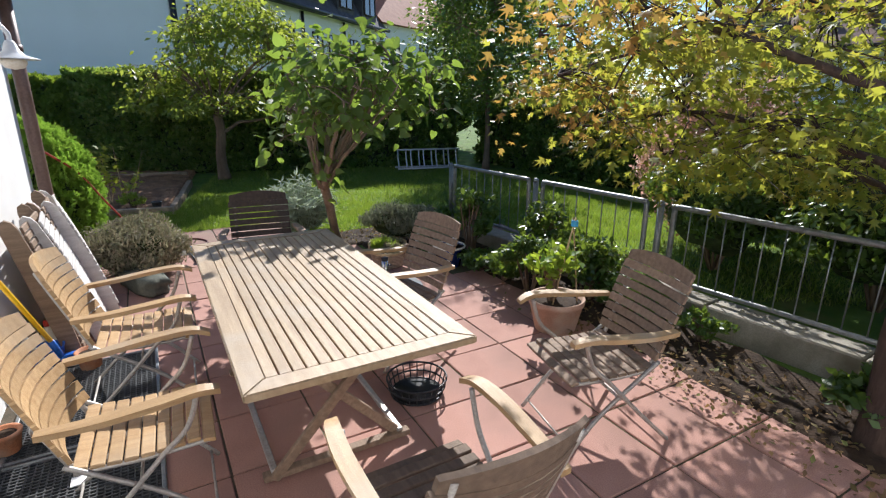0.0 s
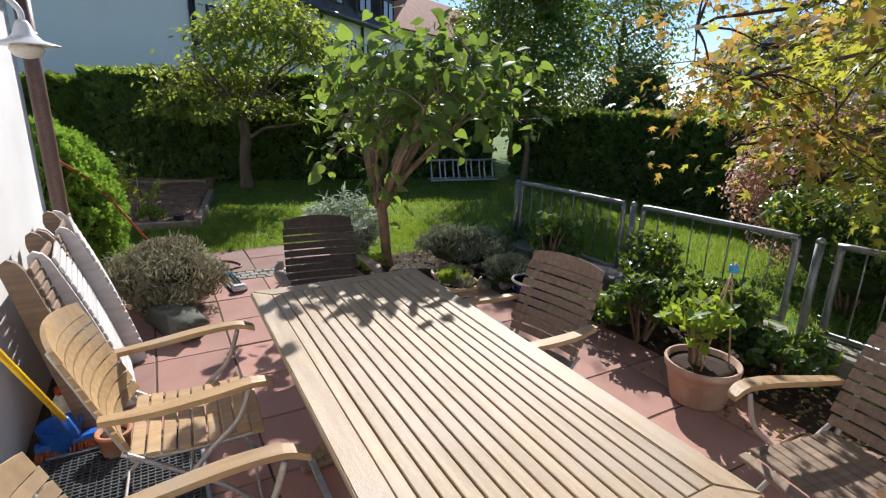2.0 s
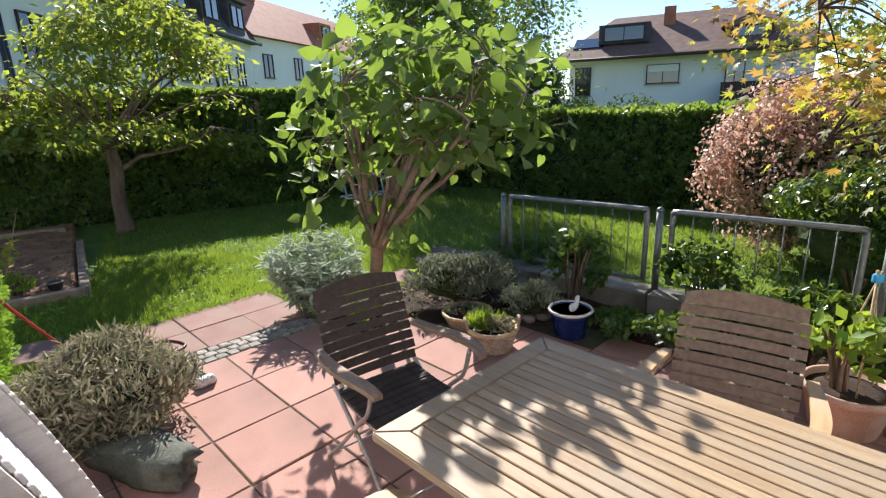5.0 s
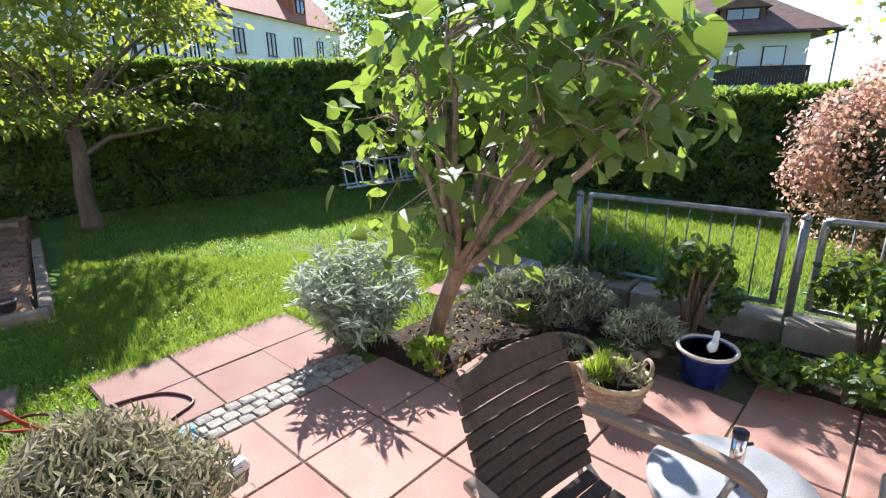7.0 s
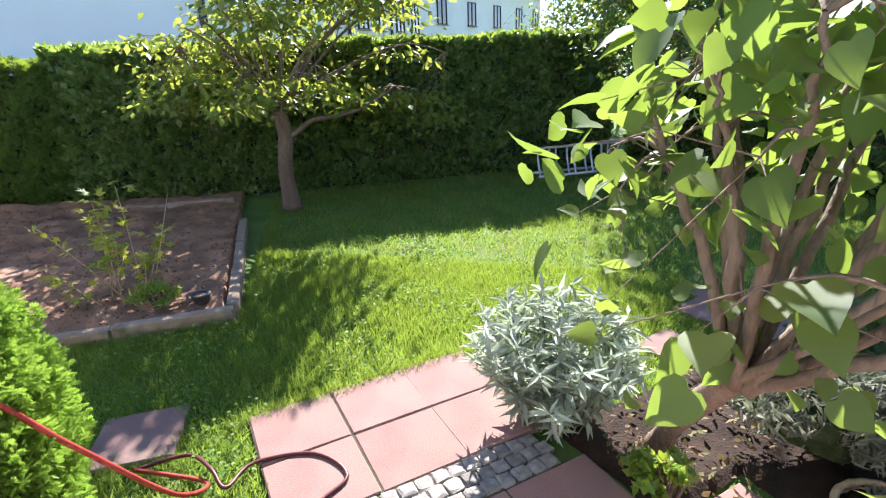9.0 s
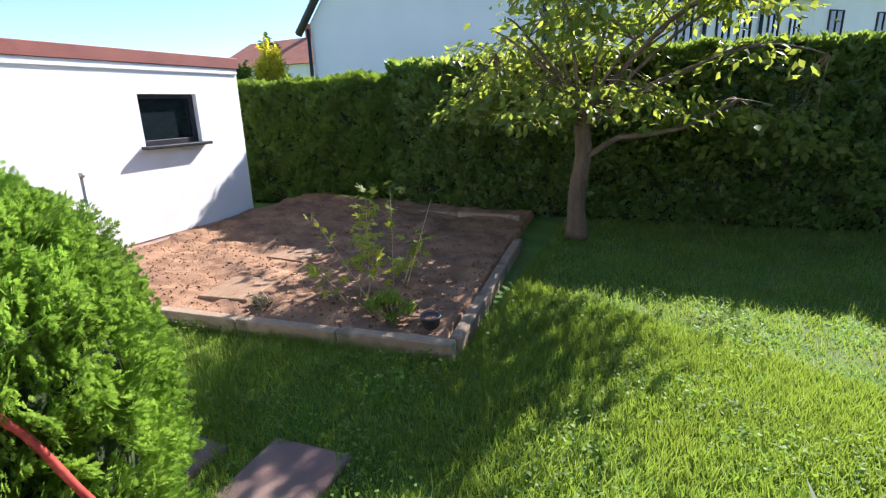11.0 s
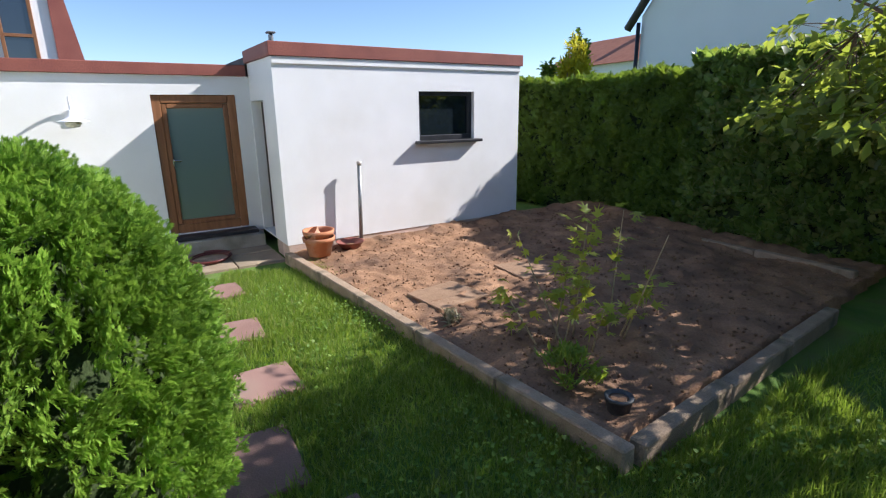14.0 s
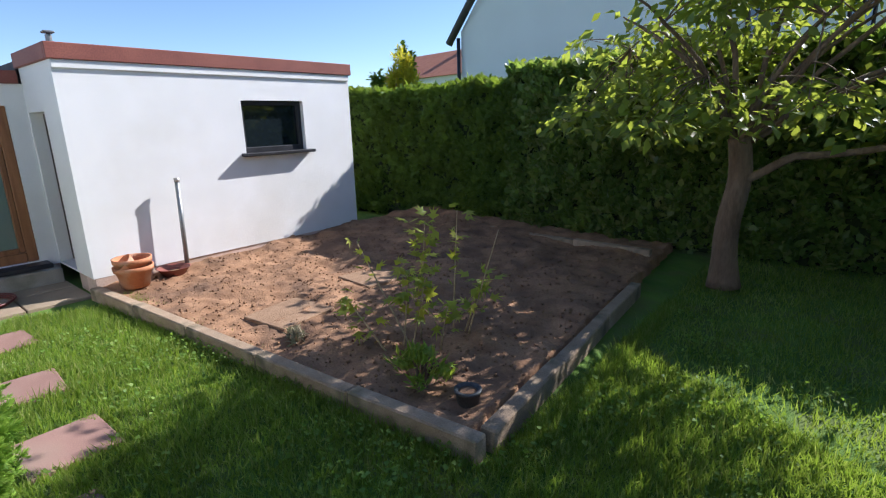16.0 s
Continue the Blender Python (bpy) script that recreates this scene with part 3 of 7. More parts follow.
box("fascia", (4.6, 0.05, 0.12), (-2.33, 1.0, DZ + 0.06), M["fascia"], garage, bevel=0.006)
box("fascia", (0.05, 4.0, 0.135), (3.22, 2.02, GZ + 0.068), M["fascia"], garage, bevel=0.006)
box("cornice", (3.2, 0.018, 0.07), (1.6, -0.011, GZ - 0.035), M["plaster"], garage, bevel=0.004)
box("roof", (3.17, 4.4, 0.08), (1.61, 2.22, GZ + 0.05), M["roof_dark"], garage, bevel=0)
box("roof", (4.58, 3.4, 0.08), (-2.3, 2.74, DZ + 0.04), M["roof_dark"], garage, bevel=0)
box("vent_pipe", (0.05, 0.05, 0.13), (0.12, 0.35, GZ + 0.19), M["steel"], garage, "small steel roof vent", bevel=0.02)
box("vent_pipe", (0.09, 0.09, 0.02), (0.12, 0.35, GZ + 0.26), M["steel"], garage, bevel=0.008)
# window
win = new("window")
win.parent = garage
win["label"] = "dark framed window with closed pane"
for sx, sz, cx, cz in ((0.8, 0.05, 2.07, 1.725), (0.8, 0.06, 2.07, 1.21), (0.05, 0.47, 1.695, 1.475), (0.05, 0.47, 2.445, 1.475)):
    box("frame", (sx, 0.07, sz), (cx, 0.09, cz), M["black"], win, bevel=0.006)
box("pane", (0.70, 0.012, 0.46), (2.07, 0.1, 1.47), M["pane_dark"], win, bevel=0)
box("sill", (0.92, 0.20, 0.035), (2.07, -0.01, 1.165), M["black"], win, "dark stone sill", bevel=0.006)
# glazed door
door = new("door")
door.parent = garage
door["label"] = "brown wooden door with frosted glass pane"
for sx, sz, cx, cz in ((0.09, 1.53, -0.975, 0.965), (0.09, 1.53, -0.205, 0.965), (0.68, 0.09, -0.59, 1.685), (0.68, 0.10, -0.59, 0.25)):
    box("frame", (sx, 0.08, sz), (cx, 1.09, cz), M["door_wood"], door, bevel=0.008)
for sx, sz, cx, cz in ((0.05, 1.33, -0.905, 0.97), (0.05, 1.33, -0.275, 0.97), (0.58, 0.05, -0.59, 1.612), (0.58, 0.05, -0.59, 0.325)):
    box("leaf_frame", (sx, 0.06, sz), (cx, 1.085, cz), M["door_wood"], door, bevel=0.008)
box("pane", (0.58, 0.012, 1.24), (-0.59, 1.10, 0.968), M["pane_frost"], door, bevel=0)
box("handle", (0.015, 0.04, 0.09), (-0.885, 1.045, 1.0), M["chrome"], door, bevel=0.005)
box("handle", (0.09, 0.015, 0.018), (-0.85, 1.03, 1.02), M["chrome"], door, bevel=0.005)
box("threshold", (1.0, 0.30, 0.045), (-0.6, 0.98, 0.17), M["black"], door, "dark stone threshold", bevel=0.006)
box("step", (1.1, 0.30, 0.18), (-0.6, 0.9, 0.055), M["concrete"], garage, "concrete door step", bevel=0.01)
# side door in the short wall
side = new("side_door")
side.parent = garage
side["label"] = "grey-brown boarded side door set deep in the wall"
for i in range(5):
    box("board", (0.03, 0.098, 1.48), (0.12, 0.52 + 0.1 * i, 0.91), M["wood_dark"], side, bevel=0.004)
box("handle", (0.05, 0.02, 0.1), (0.085, 0.56, 0.95), M["steel"], side, bevel=0.005)
# wall lamp on the annexe
def wall_lamp(at, rz, group=""):
    lamp = thing("wall_lamp", at, rz, "white enamel wall lamp with a curved swan-neck arm", "wall lamp", group)
    bm = box_bm(0.09, 0.03, 0.13, (0, 0.015, 0), 0.012, 2)
    part("wall_plate", bm, M["white_paint"], lamp)
    tube_part("arm", [(0, 0.03, 0.02), (0, 0.07, 0.13), (0, 0.16, 0.18), (0, 0.235, 0.11), (0, 0.24, 0.05)], 0.014, M["white_paint"], lamp)
    s = lathe("shade", [(0.02, 0.06), (0.03, 0.045), (0.045, 0.0), (0.07, -0.025), (0.135, -0.045), (0.14, -0.05), (0.075, -0.048)], M["white_paint"], lamp)
    s.location = (0, 0.24, 0.0)
    g = lathe("bulb_glass", [(0.005, -0.045), (0.062, -0.05), (0.072, -0.07), (0.05, -0.1), (0.005, -0.11)], M["cream_glaze"], lamp)
    g.location = (0, 0.24, 0.0)
    return lamp


p = CORNER + VX.to_3d() * -1.72 - UX.to_3d() * 1.02
wall_lamp((p.x, p.y, 1.52), ANG_U - 90)

# ---- house wall beside the terrace ----
house = thing("house_wall", (0, 0, 0), 0, "white plastered house wall with brown roof edge beside the terrace", "house", kind="structure")
prism("wall", [ab(4.93, 0.2), ab(-1.6, 0.2), ab(-1.6, -0.05), ab(4.93, -0.05)], -0.02, 2.45, M["plaster"], house)
prism("wall", [ab(4.93, -0.052), ab(4.68, -0.052), ab(4.68, -4.0), ab(4.93, -4.0)], -0.02, 2.45, M["plaster"], house)
prism("wall", [ab(-1.602, -0.05), ab(-1.602, 5.0), ab(-1.85, 5.0), ab(-1.85, -0.05)], -0.02, 3.2, M["plaster"], house)
prism("fascia", [ab(5.12, 0.42), ab(-1.6, 0.42), ab(-1.6, 0.38), ab(5.12, 0.38)], 2.42, 2.62, M["fascia"], house, "red-brown roof edge board")
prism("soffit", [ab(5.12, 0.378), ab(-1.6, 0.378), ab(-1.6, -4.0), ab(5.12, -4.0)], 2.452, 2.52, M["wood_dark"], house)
wall_lamp(tuple(ab(3.75, 0.2, 1.93)), math.degrees(math.atan2(BX.y, BX.x)) - 90)
pipe = thing("downpipe", tuple(ab(5.0, 0.27)), 0, "brown rainwater downpipe with bracket on the house corner", "downpipe", kind="structure")
tube_part("pipe", [(0, 0, 0.0), (0, 0, 0.8), (0, 0, 2.45)], 0.05, M["pipe_brown"], pipe, seg=16, smooth_n=2)
tube_part("collar", [(0, 0, 0.78), (0, 0, 0.84)], 0.057, M["pipe_brown"], pipe, seg=16, smooth_n=0)
tube_part("collar", [(0, 0, 2.0), (0, 0, 2.05)], 0.057, M["pipe_brown"], pipe, seg=16, smooth_n=0)
# upper storey of the house behind the annexe
upper = thing("neighbour_gable", (-11.94, 0.20, 0), math.degrees(math.atan2(VX.y, VX.x)), "white gable with brown verge board and a tall window", "house", kind="structure")
box("wall", (3.4, 0.3, 6.2), (-1.66, 0.15, 2.1), M["plaster"], upper, bevel=0)
bm = bmesh.new()
q = [bm.verts.new(p) for y in (-0.05, 0.25) for p in ((0.045, y, -1.0), (0.56, y, -1.0), (0.42, y, 2.3), (0.22, y, 3.6), (0.045, y, 5.2))]
for f in ((0, 1, 2, 3, 4), (9, 8, 7, 6, 5), (0, 5, 6, 1), (1, 6, 7, 2), (2, 7, 8, 3), (3, 8, 9, 4), (4, 9, 5, 0)):
    bm.faces.new([q[k] for k in f])
bmesh.ops.recalc_face_normals(bm, faces=bm.faces)
part("verge_board", bm, M["fascia"], upper, "brown boarded verge")
w2 = new("window")
w2.parent = upper
for sx, sz, cx, cz in ((0.05, 1.9, -0.21, 3.2), (0.05, 1.9, -0.62, 3.2), (0.36, 0.05, -0.415, 2.275), (0.36, 0.05, -0.415, 2.75), (0.36, 0.05, -0.415, 4.1)):
    box("frame", (sx, 0.06, sz), (cx, -0.02, cz), M["door_wood"], w2, bevel=0.004)
box("pane", (0.36, 0.02, 0.42), (-0.415, -0.015, 2.51), M["pane_blue"], w2, bevel=0)
box("pane", (0.36, 0.02, 1.3), (-0.415, -0.015, 3.42), M["pane_blue"], w2, bevel=0)


# ---- far houses ----
def house_window(parent, x, z, w, h, pane="pane_blue", shutter=0.0, sill=True):
    """A window on a facade that lies in local xz and faces -y."""
    o = new("window")
    o.parent = parent
    t = 0.05
    for sx, sz, cx, cz in ((w, t, x, z + h / 2 - t / 2), (w, t, x, z - h / 2 + t / 2), (t, h - 2 * t, x - w / 2 + t / 2, z), (t, h - 2 * t, x + w / 2 - t / 2, z), (t * 0.7, h - 2 * t, x, z)):
        box("frame", (sx, 0.12, sz), (cx, -0.02, cz), M["balcony"], o, bevel=0.0)
    for s in (-1, 1):
        box("pane", (w / 2 - t * 1.4, 0.02, h - 2 * t), (x + s * (w / 4 - t * 0.32), -0.03, z), M[pane], o, bevel=0.0)
    if sill:
        box("sill", (w + 0.16, 0.16, 0.05), (x, -0.08, z - h / 2 - 0.03), M["concrete"], o, bevel=0.0)
    if shutter:
        box("shutter", (w - 0.1, 0.03, h * shutter), (x, -0.075, z + h / 2 - h * shutter / 2 - 0.03), M["facade"], o, "pale roller shutter", bevel=0.0)
    return o


# row house: a plain gable towards the garden and a long facade that runs away from it
RC = Vector((-12.0, 16.8, 0))
gable = thing("row_house_gable", RC, ANG_U - 180, "tall plain pale gable wall of a row house", "house", kind="structure")
v = [(0, 0, -1), (7.6, 0, -1), (7.6, 0, 4.2), (4.2, 0, 8.6), (0, 0, 5.7)]
v += [(x, -0.4, z) for x, y, z in v]
np_mesh("wall", v, [(0, 1, 2, 3, 4), (9, 8, 7, 6, 5), (0, 5, 6, 1), (1, 6, 7, 2), (2, 7, 8, 3), (3, 8, 9, 4), (4, 9, 5, 0)], M["facade"], gable)
tube_part("verge", [(8.0, 0.15, 3.85), (4.2, 0.15, 8.75)], 0.13, M["roof_dark"], gable, seg=4, smooth_n=0)
tube_part("verge", [(-0.3, 0.15, 5.6), (4.2, 0.15, 8.75)], 0.13, M["roof_dark"], gable, seg=4, smooth_n=0)
tube_part("downpipe", [(-0.12, 0.12, -0.5), (-0.12, 0.12, 5.6)], 0.07, M["black"], gable, "dark rainwater pipe", smooth_n=0)
tube_part("downpipe", [(7.62, 0.12, -0.5), (7.62, 0.12, 4.0)], 0.06, M["black"], gable, smooth_n=0)
gw = thing("window", (0, 0, 0))
gw.parent = gable
gw.matrix_basis = pose(0, 0.02, 0, 0, 0, 180)
house_window(gw, -5.4, 1.35, 0.7, 0.7, "pane_dark")
FD = Vector((0.084, 1.0, 0)).normalized()
facade = thing("row_house", RC, math.degrees(math.atan2(FD.y, FD.x)), "long pale row house with dark mansard roof and dormers", "house", kind="structure")
FL = 17.5
box("wall", (FL, 0.4, 7.4), (FL / 2, 0.2, 2.0), M["facade_cream"], facade, bevel=0)
v = [(-0.3, -0.45, 5.55), (FL + 0.2, -0.45, 5.55), (FL + 0.2, 1.1, 7.9), (-0.3, 1.1, 7.9), (-0.3, 3.6, 9.0), (FL + 0.2, 3.6, 9.0), (-0.3, 7.0, 5.7), (FL + 0.2, 7.0, 5.7)]
np_mesh("roof", v, [(0, 1, 2, 3), (3, 2, 5, 4), (4, 5, 7, 6), (0, 3, 4, 6), (1, 7, 5, 2), (0, 6, 7, 1)], M["roof_dark"], facade)
tube_part("gutter", [(-0.3, -0.55, 5.58), (FL + 0.2, -0.55, 5.58)], 0.1, M["black"], facade, smooth_n=0)
for x in (0.15, 8.2, 12.4):
    tube_part("downpipe", [(x, -0.1, -0.5), (x, -0.1, 5.5)], 0.07, M["black"], facade, smooth_n=0)
for i, x in enumerate((1.3, 4.6, 7.0, 9.6, 11.2, 13.6, 15.6)):
    house_window(facade, x, 3.95, 0.95, 1.5)
    house_window(facade, x, 0.9, 0.95, 1.5)
for x in (6.0, 9.4, 12.6, 15.6):
    d = new("dormer")
    d.parent = facade
    box("cheek", (1.9, 1.5, 1.5), (x, 0.6, 6.75), M["roof_dark"], d, bevel=0.0)
    house_window(d, x, 6.75, 1.5, 1.1, sill=False).matrix_basis = pose(0, -0.17, 0)
    box("dormer_roof", (2.2, 1.8, 0.1), (x, 0.5, 7.55), M["roof_dark"], d, bevel=0.0)
# further row house
far_row = thing("far_row_house", (-10.6, 34.5, 0), math.degrees(math.atan2(FD.y, FD.x)) - 14, "distant white row house with red tiled roof", "house", kind="structure")
box("wall", (16, 5, 8.0), (8, 2.5, 2.2), M["facade"], far_row, bevel=0)
v = [(-0.4, -0.5, 6.1), (16.4, -0.5, 6.1), (16.4, 2.8, 9.2), (-0.4, 2.8, 9.2), (-0.4, 5.6, 6.1), (16.4, 5.6, 6.1)]
np_mesh("roof", v, [(0, 1, 2, 3), (3, 2, 5, 4), (0, 3, 4), (1, 5, 2), (0, 4, 5, 1)], M["roof_red"], far_row)
for x in (1.5, 5, 8.5, 12, 15):
    house_window(far_row, x, 4.5, 1.0, 1.4)
    house_window(far_row, x, 1.5, 1.0, 1.4)
d = new("dormer")
d.parent = far_row
box("cheek", (1.8, 1.6, 1.3), (9.5, 0.9, 7.3), M["roof_red"], d, bevel=0)
house_window(d, 9.5, 7.3, 1.2, 0.9, sill=False).matrix_basis = pose(0, 0.08, 0)
box("chimney", (0.6, 0.6, 1.6), (4.0, 2.6, 9.6), M["roof_red"], far_row, bevel=0)

# house behind the right-hand hedge
RD = Vector((0.9, -0.44, 0)).normalized()
chalet = thing("white_house", (7.03, 29.67, 0.55), math.degrees(math.atan2(RD.y, RD.x)), "white house with low brown tiled roof, dormer and dark wooden balcony", "house", kind="structure")
HL = 10.7
box("wall", (HL, 7.0, 5.4), (HL / 2, 3.5, 0.75), M["facade"], chalet, bevel=0)
v = [(-0.7, -1.1, 3.18), (HL + 0.9, -1.1, 3.18), (HL - 2.2, 3.6, 5.5), (1.8, 3.6, 5.5), (-0.7, 8.2, 3.2), (HL + 0.9, 8.2, 3.2)]
vv = v + [(x, y, z - 0.16) for x, y, z in v]
np_mesh("roof", vv, [(0, 1, 2, 3), (3, 2, 5, 4), (0, 3, 4), (1, 5, 2), (6, 9, 8, 7), (9, 10, 11, 8), (6, 10, 9), (7, 8, 11), (0, 6, 7, 1), (1, 7, 11, 5), (5, 11, 10, 4), (4, 10, 6, 0)], M["roof"], chalet)
tube_part("gutter", [(-0.7, -1.15, 3.1), (HL + 0.9, -1.15, 3.1)], 0.07, M["balcony"], chalet, smooth_n=0)
house_window(chalet, 4.5, 2.3, 1.5, 0.9, "pane_dark", 0.35)
house_window(chalet, 7.6, 2.0, 0.8, 1.3, "pane_blue", 0.3, sill=False)
house_window(chalet, 9.4, 2.0, 0.9, 1.2, "pane_dark", 0.6, sill=False)
house_window(chalet, 6.0, -0.2, 1.3, 1.1, "pane_dark", 0.2)
house_window(chalet, 0.7, 2.1, 0.8, 1.4, "pane_dark", 0.0)
bal = new("balcony")
bal.parent = chalet
box("floor_slab", (3.6, 1.2, 0.14), (8.8, -0.6, 0.9), M["concrete"], bal, bevel=0)
for i in range(29):
    box("board", (0.115, 0.03, 0.75), (7.05 + 0.125 * i, -1.18, 1.32), M["balcony"], bal, bevel=0)
box("rail", (3.65, 0.09, 0.07), (8.8, -1.18, 1.72), M["balcony"], bal, bevel=0)
bal2 = new("balcony")
bal2.parent = chalet
lathe("floor_slab", [(1.1, 0), (1.15, 0.0), (1.15, 0.35), (1.1, 0.35)], M["facade"], bal2).location = (0.2, -0.1, 0.95)
tube_part("post", [(HL + 0.7, -1.0, 0.0), (HL + 0.7, -1.0, 3.1)], 0.04, M["steel"], chalet, smooth_n=0)
dm = new("dormer")
dm.parent = chalet
box("cheek", (1.7, 1.6, 0.75), (8.0, 1.0, 3.95), M["roof"], dm, bevel=0)
house_window(dm, 8.0, 3.95, 1.35, 0.6, sill=False).matrix_basis = pose(0, 0.18, 0)
v = [(6.9, -0.1, 4.25), (9.1, -0.1, 4.25), (8.0, -0.1, 4.75), (6.9, 2.2, 4.25), (9.1, 2.2, 4.25), (8.0, 3.2, 4.75)]
np_mesh("dormer_roof", v, [(0, 1, 2), (0, 2, 5, 3), (1, 4, 5, 2), (0, 3, 4, 1), (3, 5, 4)], M["roof"], dm)
box("chimney", (0.55, 0.55, 1.3), (4.6, 2.4, 5.0), M["roof_red"], chalet, bevel=0)
dm2 = new("dormer")
dm2.parent = chalet
box("cheek", (2.4, 2.0, 0.9), (2.6, 1.0, 4.3), M["roof_dark"], dm2, bevel=0)
house_window(dm2, 2.6, 4.3, 1.9, 0.7, sill=False).matrix_basis = pose(0, -0.02, 0)
sp = new("solar_panel")
sp.parent = chalet
bm = box_bm(1.5, 1.2, 0.05, (0, 0, 0), 0)
bm.transform(pose(0.9, 0.5, 4.0, 26, 0, 0))
part("glass", bm, M["pane_blue"], sp)
# red roofs far beyond the hedge
fr = thing("distant_house", (-32, 19, 0), 20, "distant house with red tiled roof behind the hedge", "house", kind="structure")
box("wall", (7, 6, 4.5), (0, 0, 1.5), M["facade"], fr, bevel=0)
np_mesh("roof", [(-3.8, -3.3, 3.7), (3.8, -3.3, 3.7), (3.8, 3.3, 3.7), (-3.8, 3.3, 3.7), (-3.8, 0, 5.4), (3.8, 0, 5.4)], [(0, 1, 5, 4), (2, 3, 4, 5), (0, 4, 3), (1, 2, 5), (0, 3, 2, 1)], M["roof_red"], fr)
box("chimney", (0.5, 0.5, 1.0), (1.0, 0.3, 5.6), M["roof_red"], fr, bevel=0)


# ---- table and chairs ----
def make_table():
    t = thing("garden_table", (-0.123, 2.673, 0), ANG_A - 90, "long rectangular teak garden table with slatted top on folding legs", "table")
    W, L, H, FW = 0.90, 2.0, 0.745, 0.085
    for s in (-1, 1):
        bm = bmesh.new()
        x0, x1 = s * W / 2, s * (W / 2 - FW)
        v = [bm.verts.new(p) for z in (H - 0.032, H) for p in ((x0, -L / 2, z), (x1, -L / 2 + FW, z), (x1, L / 2 - FW, z), (x0, L / 2, z))]
        for f in ((0, 1, 2, 3), (4, 5, 6, 7), (0, 1, 5, 4), (1, 2, 6, 5), (2, 3, 7, 6), (3, 0, 4, 7)):
            bm.faces.new([v[i] for i in f])
        bmesh.ops.recalc_face_normals(bm, faces=bm.faces)
        bmesh.ops.bevel(bm, geom=bm.edges[:], offset=0.004, segments=2, affect="EDGES")
        part("side_rail", bm, M["teak_top"], t)
        bm = bmesh.new()
        y0, y1 = s * L / 2, s * (L / 2 - FW)
        g = 0.002
        v = [bm.verts.new(p) for z in (H - 0.032, H) for p in ((-W / 2 + g, y0, z), (-W / 2 + FW + g, y1, z), (W / 2 - FW - g, y1, z), (W / 2 - g, y0, z))]
        for f in ((0, 1, 2, 3), (4, 5, 6, 7), (0, 1, 5, 4), (1, 2, 6, 5), (2, 3, 7, 6), (3, 0, 4, 7)):
            bm.faces.new([v[i] for i in f])
        bmesh.ops.recalc_face_normals(bm, faces=bm.faces)
        bmesh.ops.bevel(bm, geom=bm.edges[:], offset=0.004, segments=2, affect="EDGES")
        ob = part("end_rail", bm, M["teak_top"], t)
    n = 15
    pitch = (W - 2 * FW) / n
    for i in range(n):
        x = -W / 2 + FW + pitch * (i + 0.5)
        box("slat", (pitch - 0.006, L - 2 * FW - 0.004, 0.022), (x, 0, H - 0.0135), M["teak_top"], t, bevel=0.0025)
    for y in (-0.55, 0.0, 0.55):
        box("cross_batten", (W - 0.1, 0.05, 0.03), (0, y, H - 0.05), M["wood_grey"], t)
    for s in (-1, 1):
        box("apron", (0.03, L - 0.3, 0.05), (s * 0.33, 0, H - 0.06), M["wood_grey"], t)
    for sy in (-1, 1):
        for k in (-1, 1):
            tilt = Matrix.Rotation(k * radians(43), 4, "Y")
            box("leg", (0.045, 0.028, 0.93), (0.0, sy * (0.52 + 0.016 * k), 0.36), M["wood_grey"], t, turn=tilt)
        box("foot_rail", (0.72, 0.05, 0.03), (0, sy * 0.52, 0.03), M["wood_grey"], t)
    for s in (-1, 1):
        box("brace", (0.03, 1.06, 0.02), (s * 0.31, 0, 0.052), M["rod"], t, "pale metal brace")
    return t


make_table()


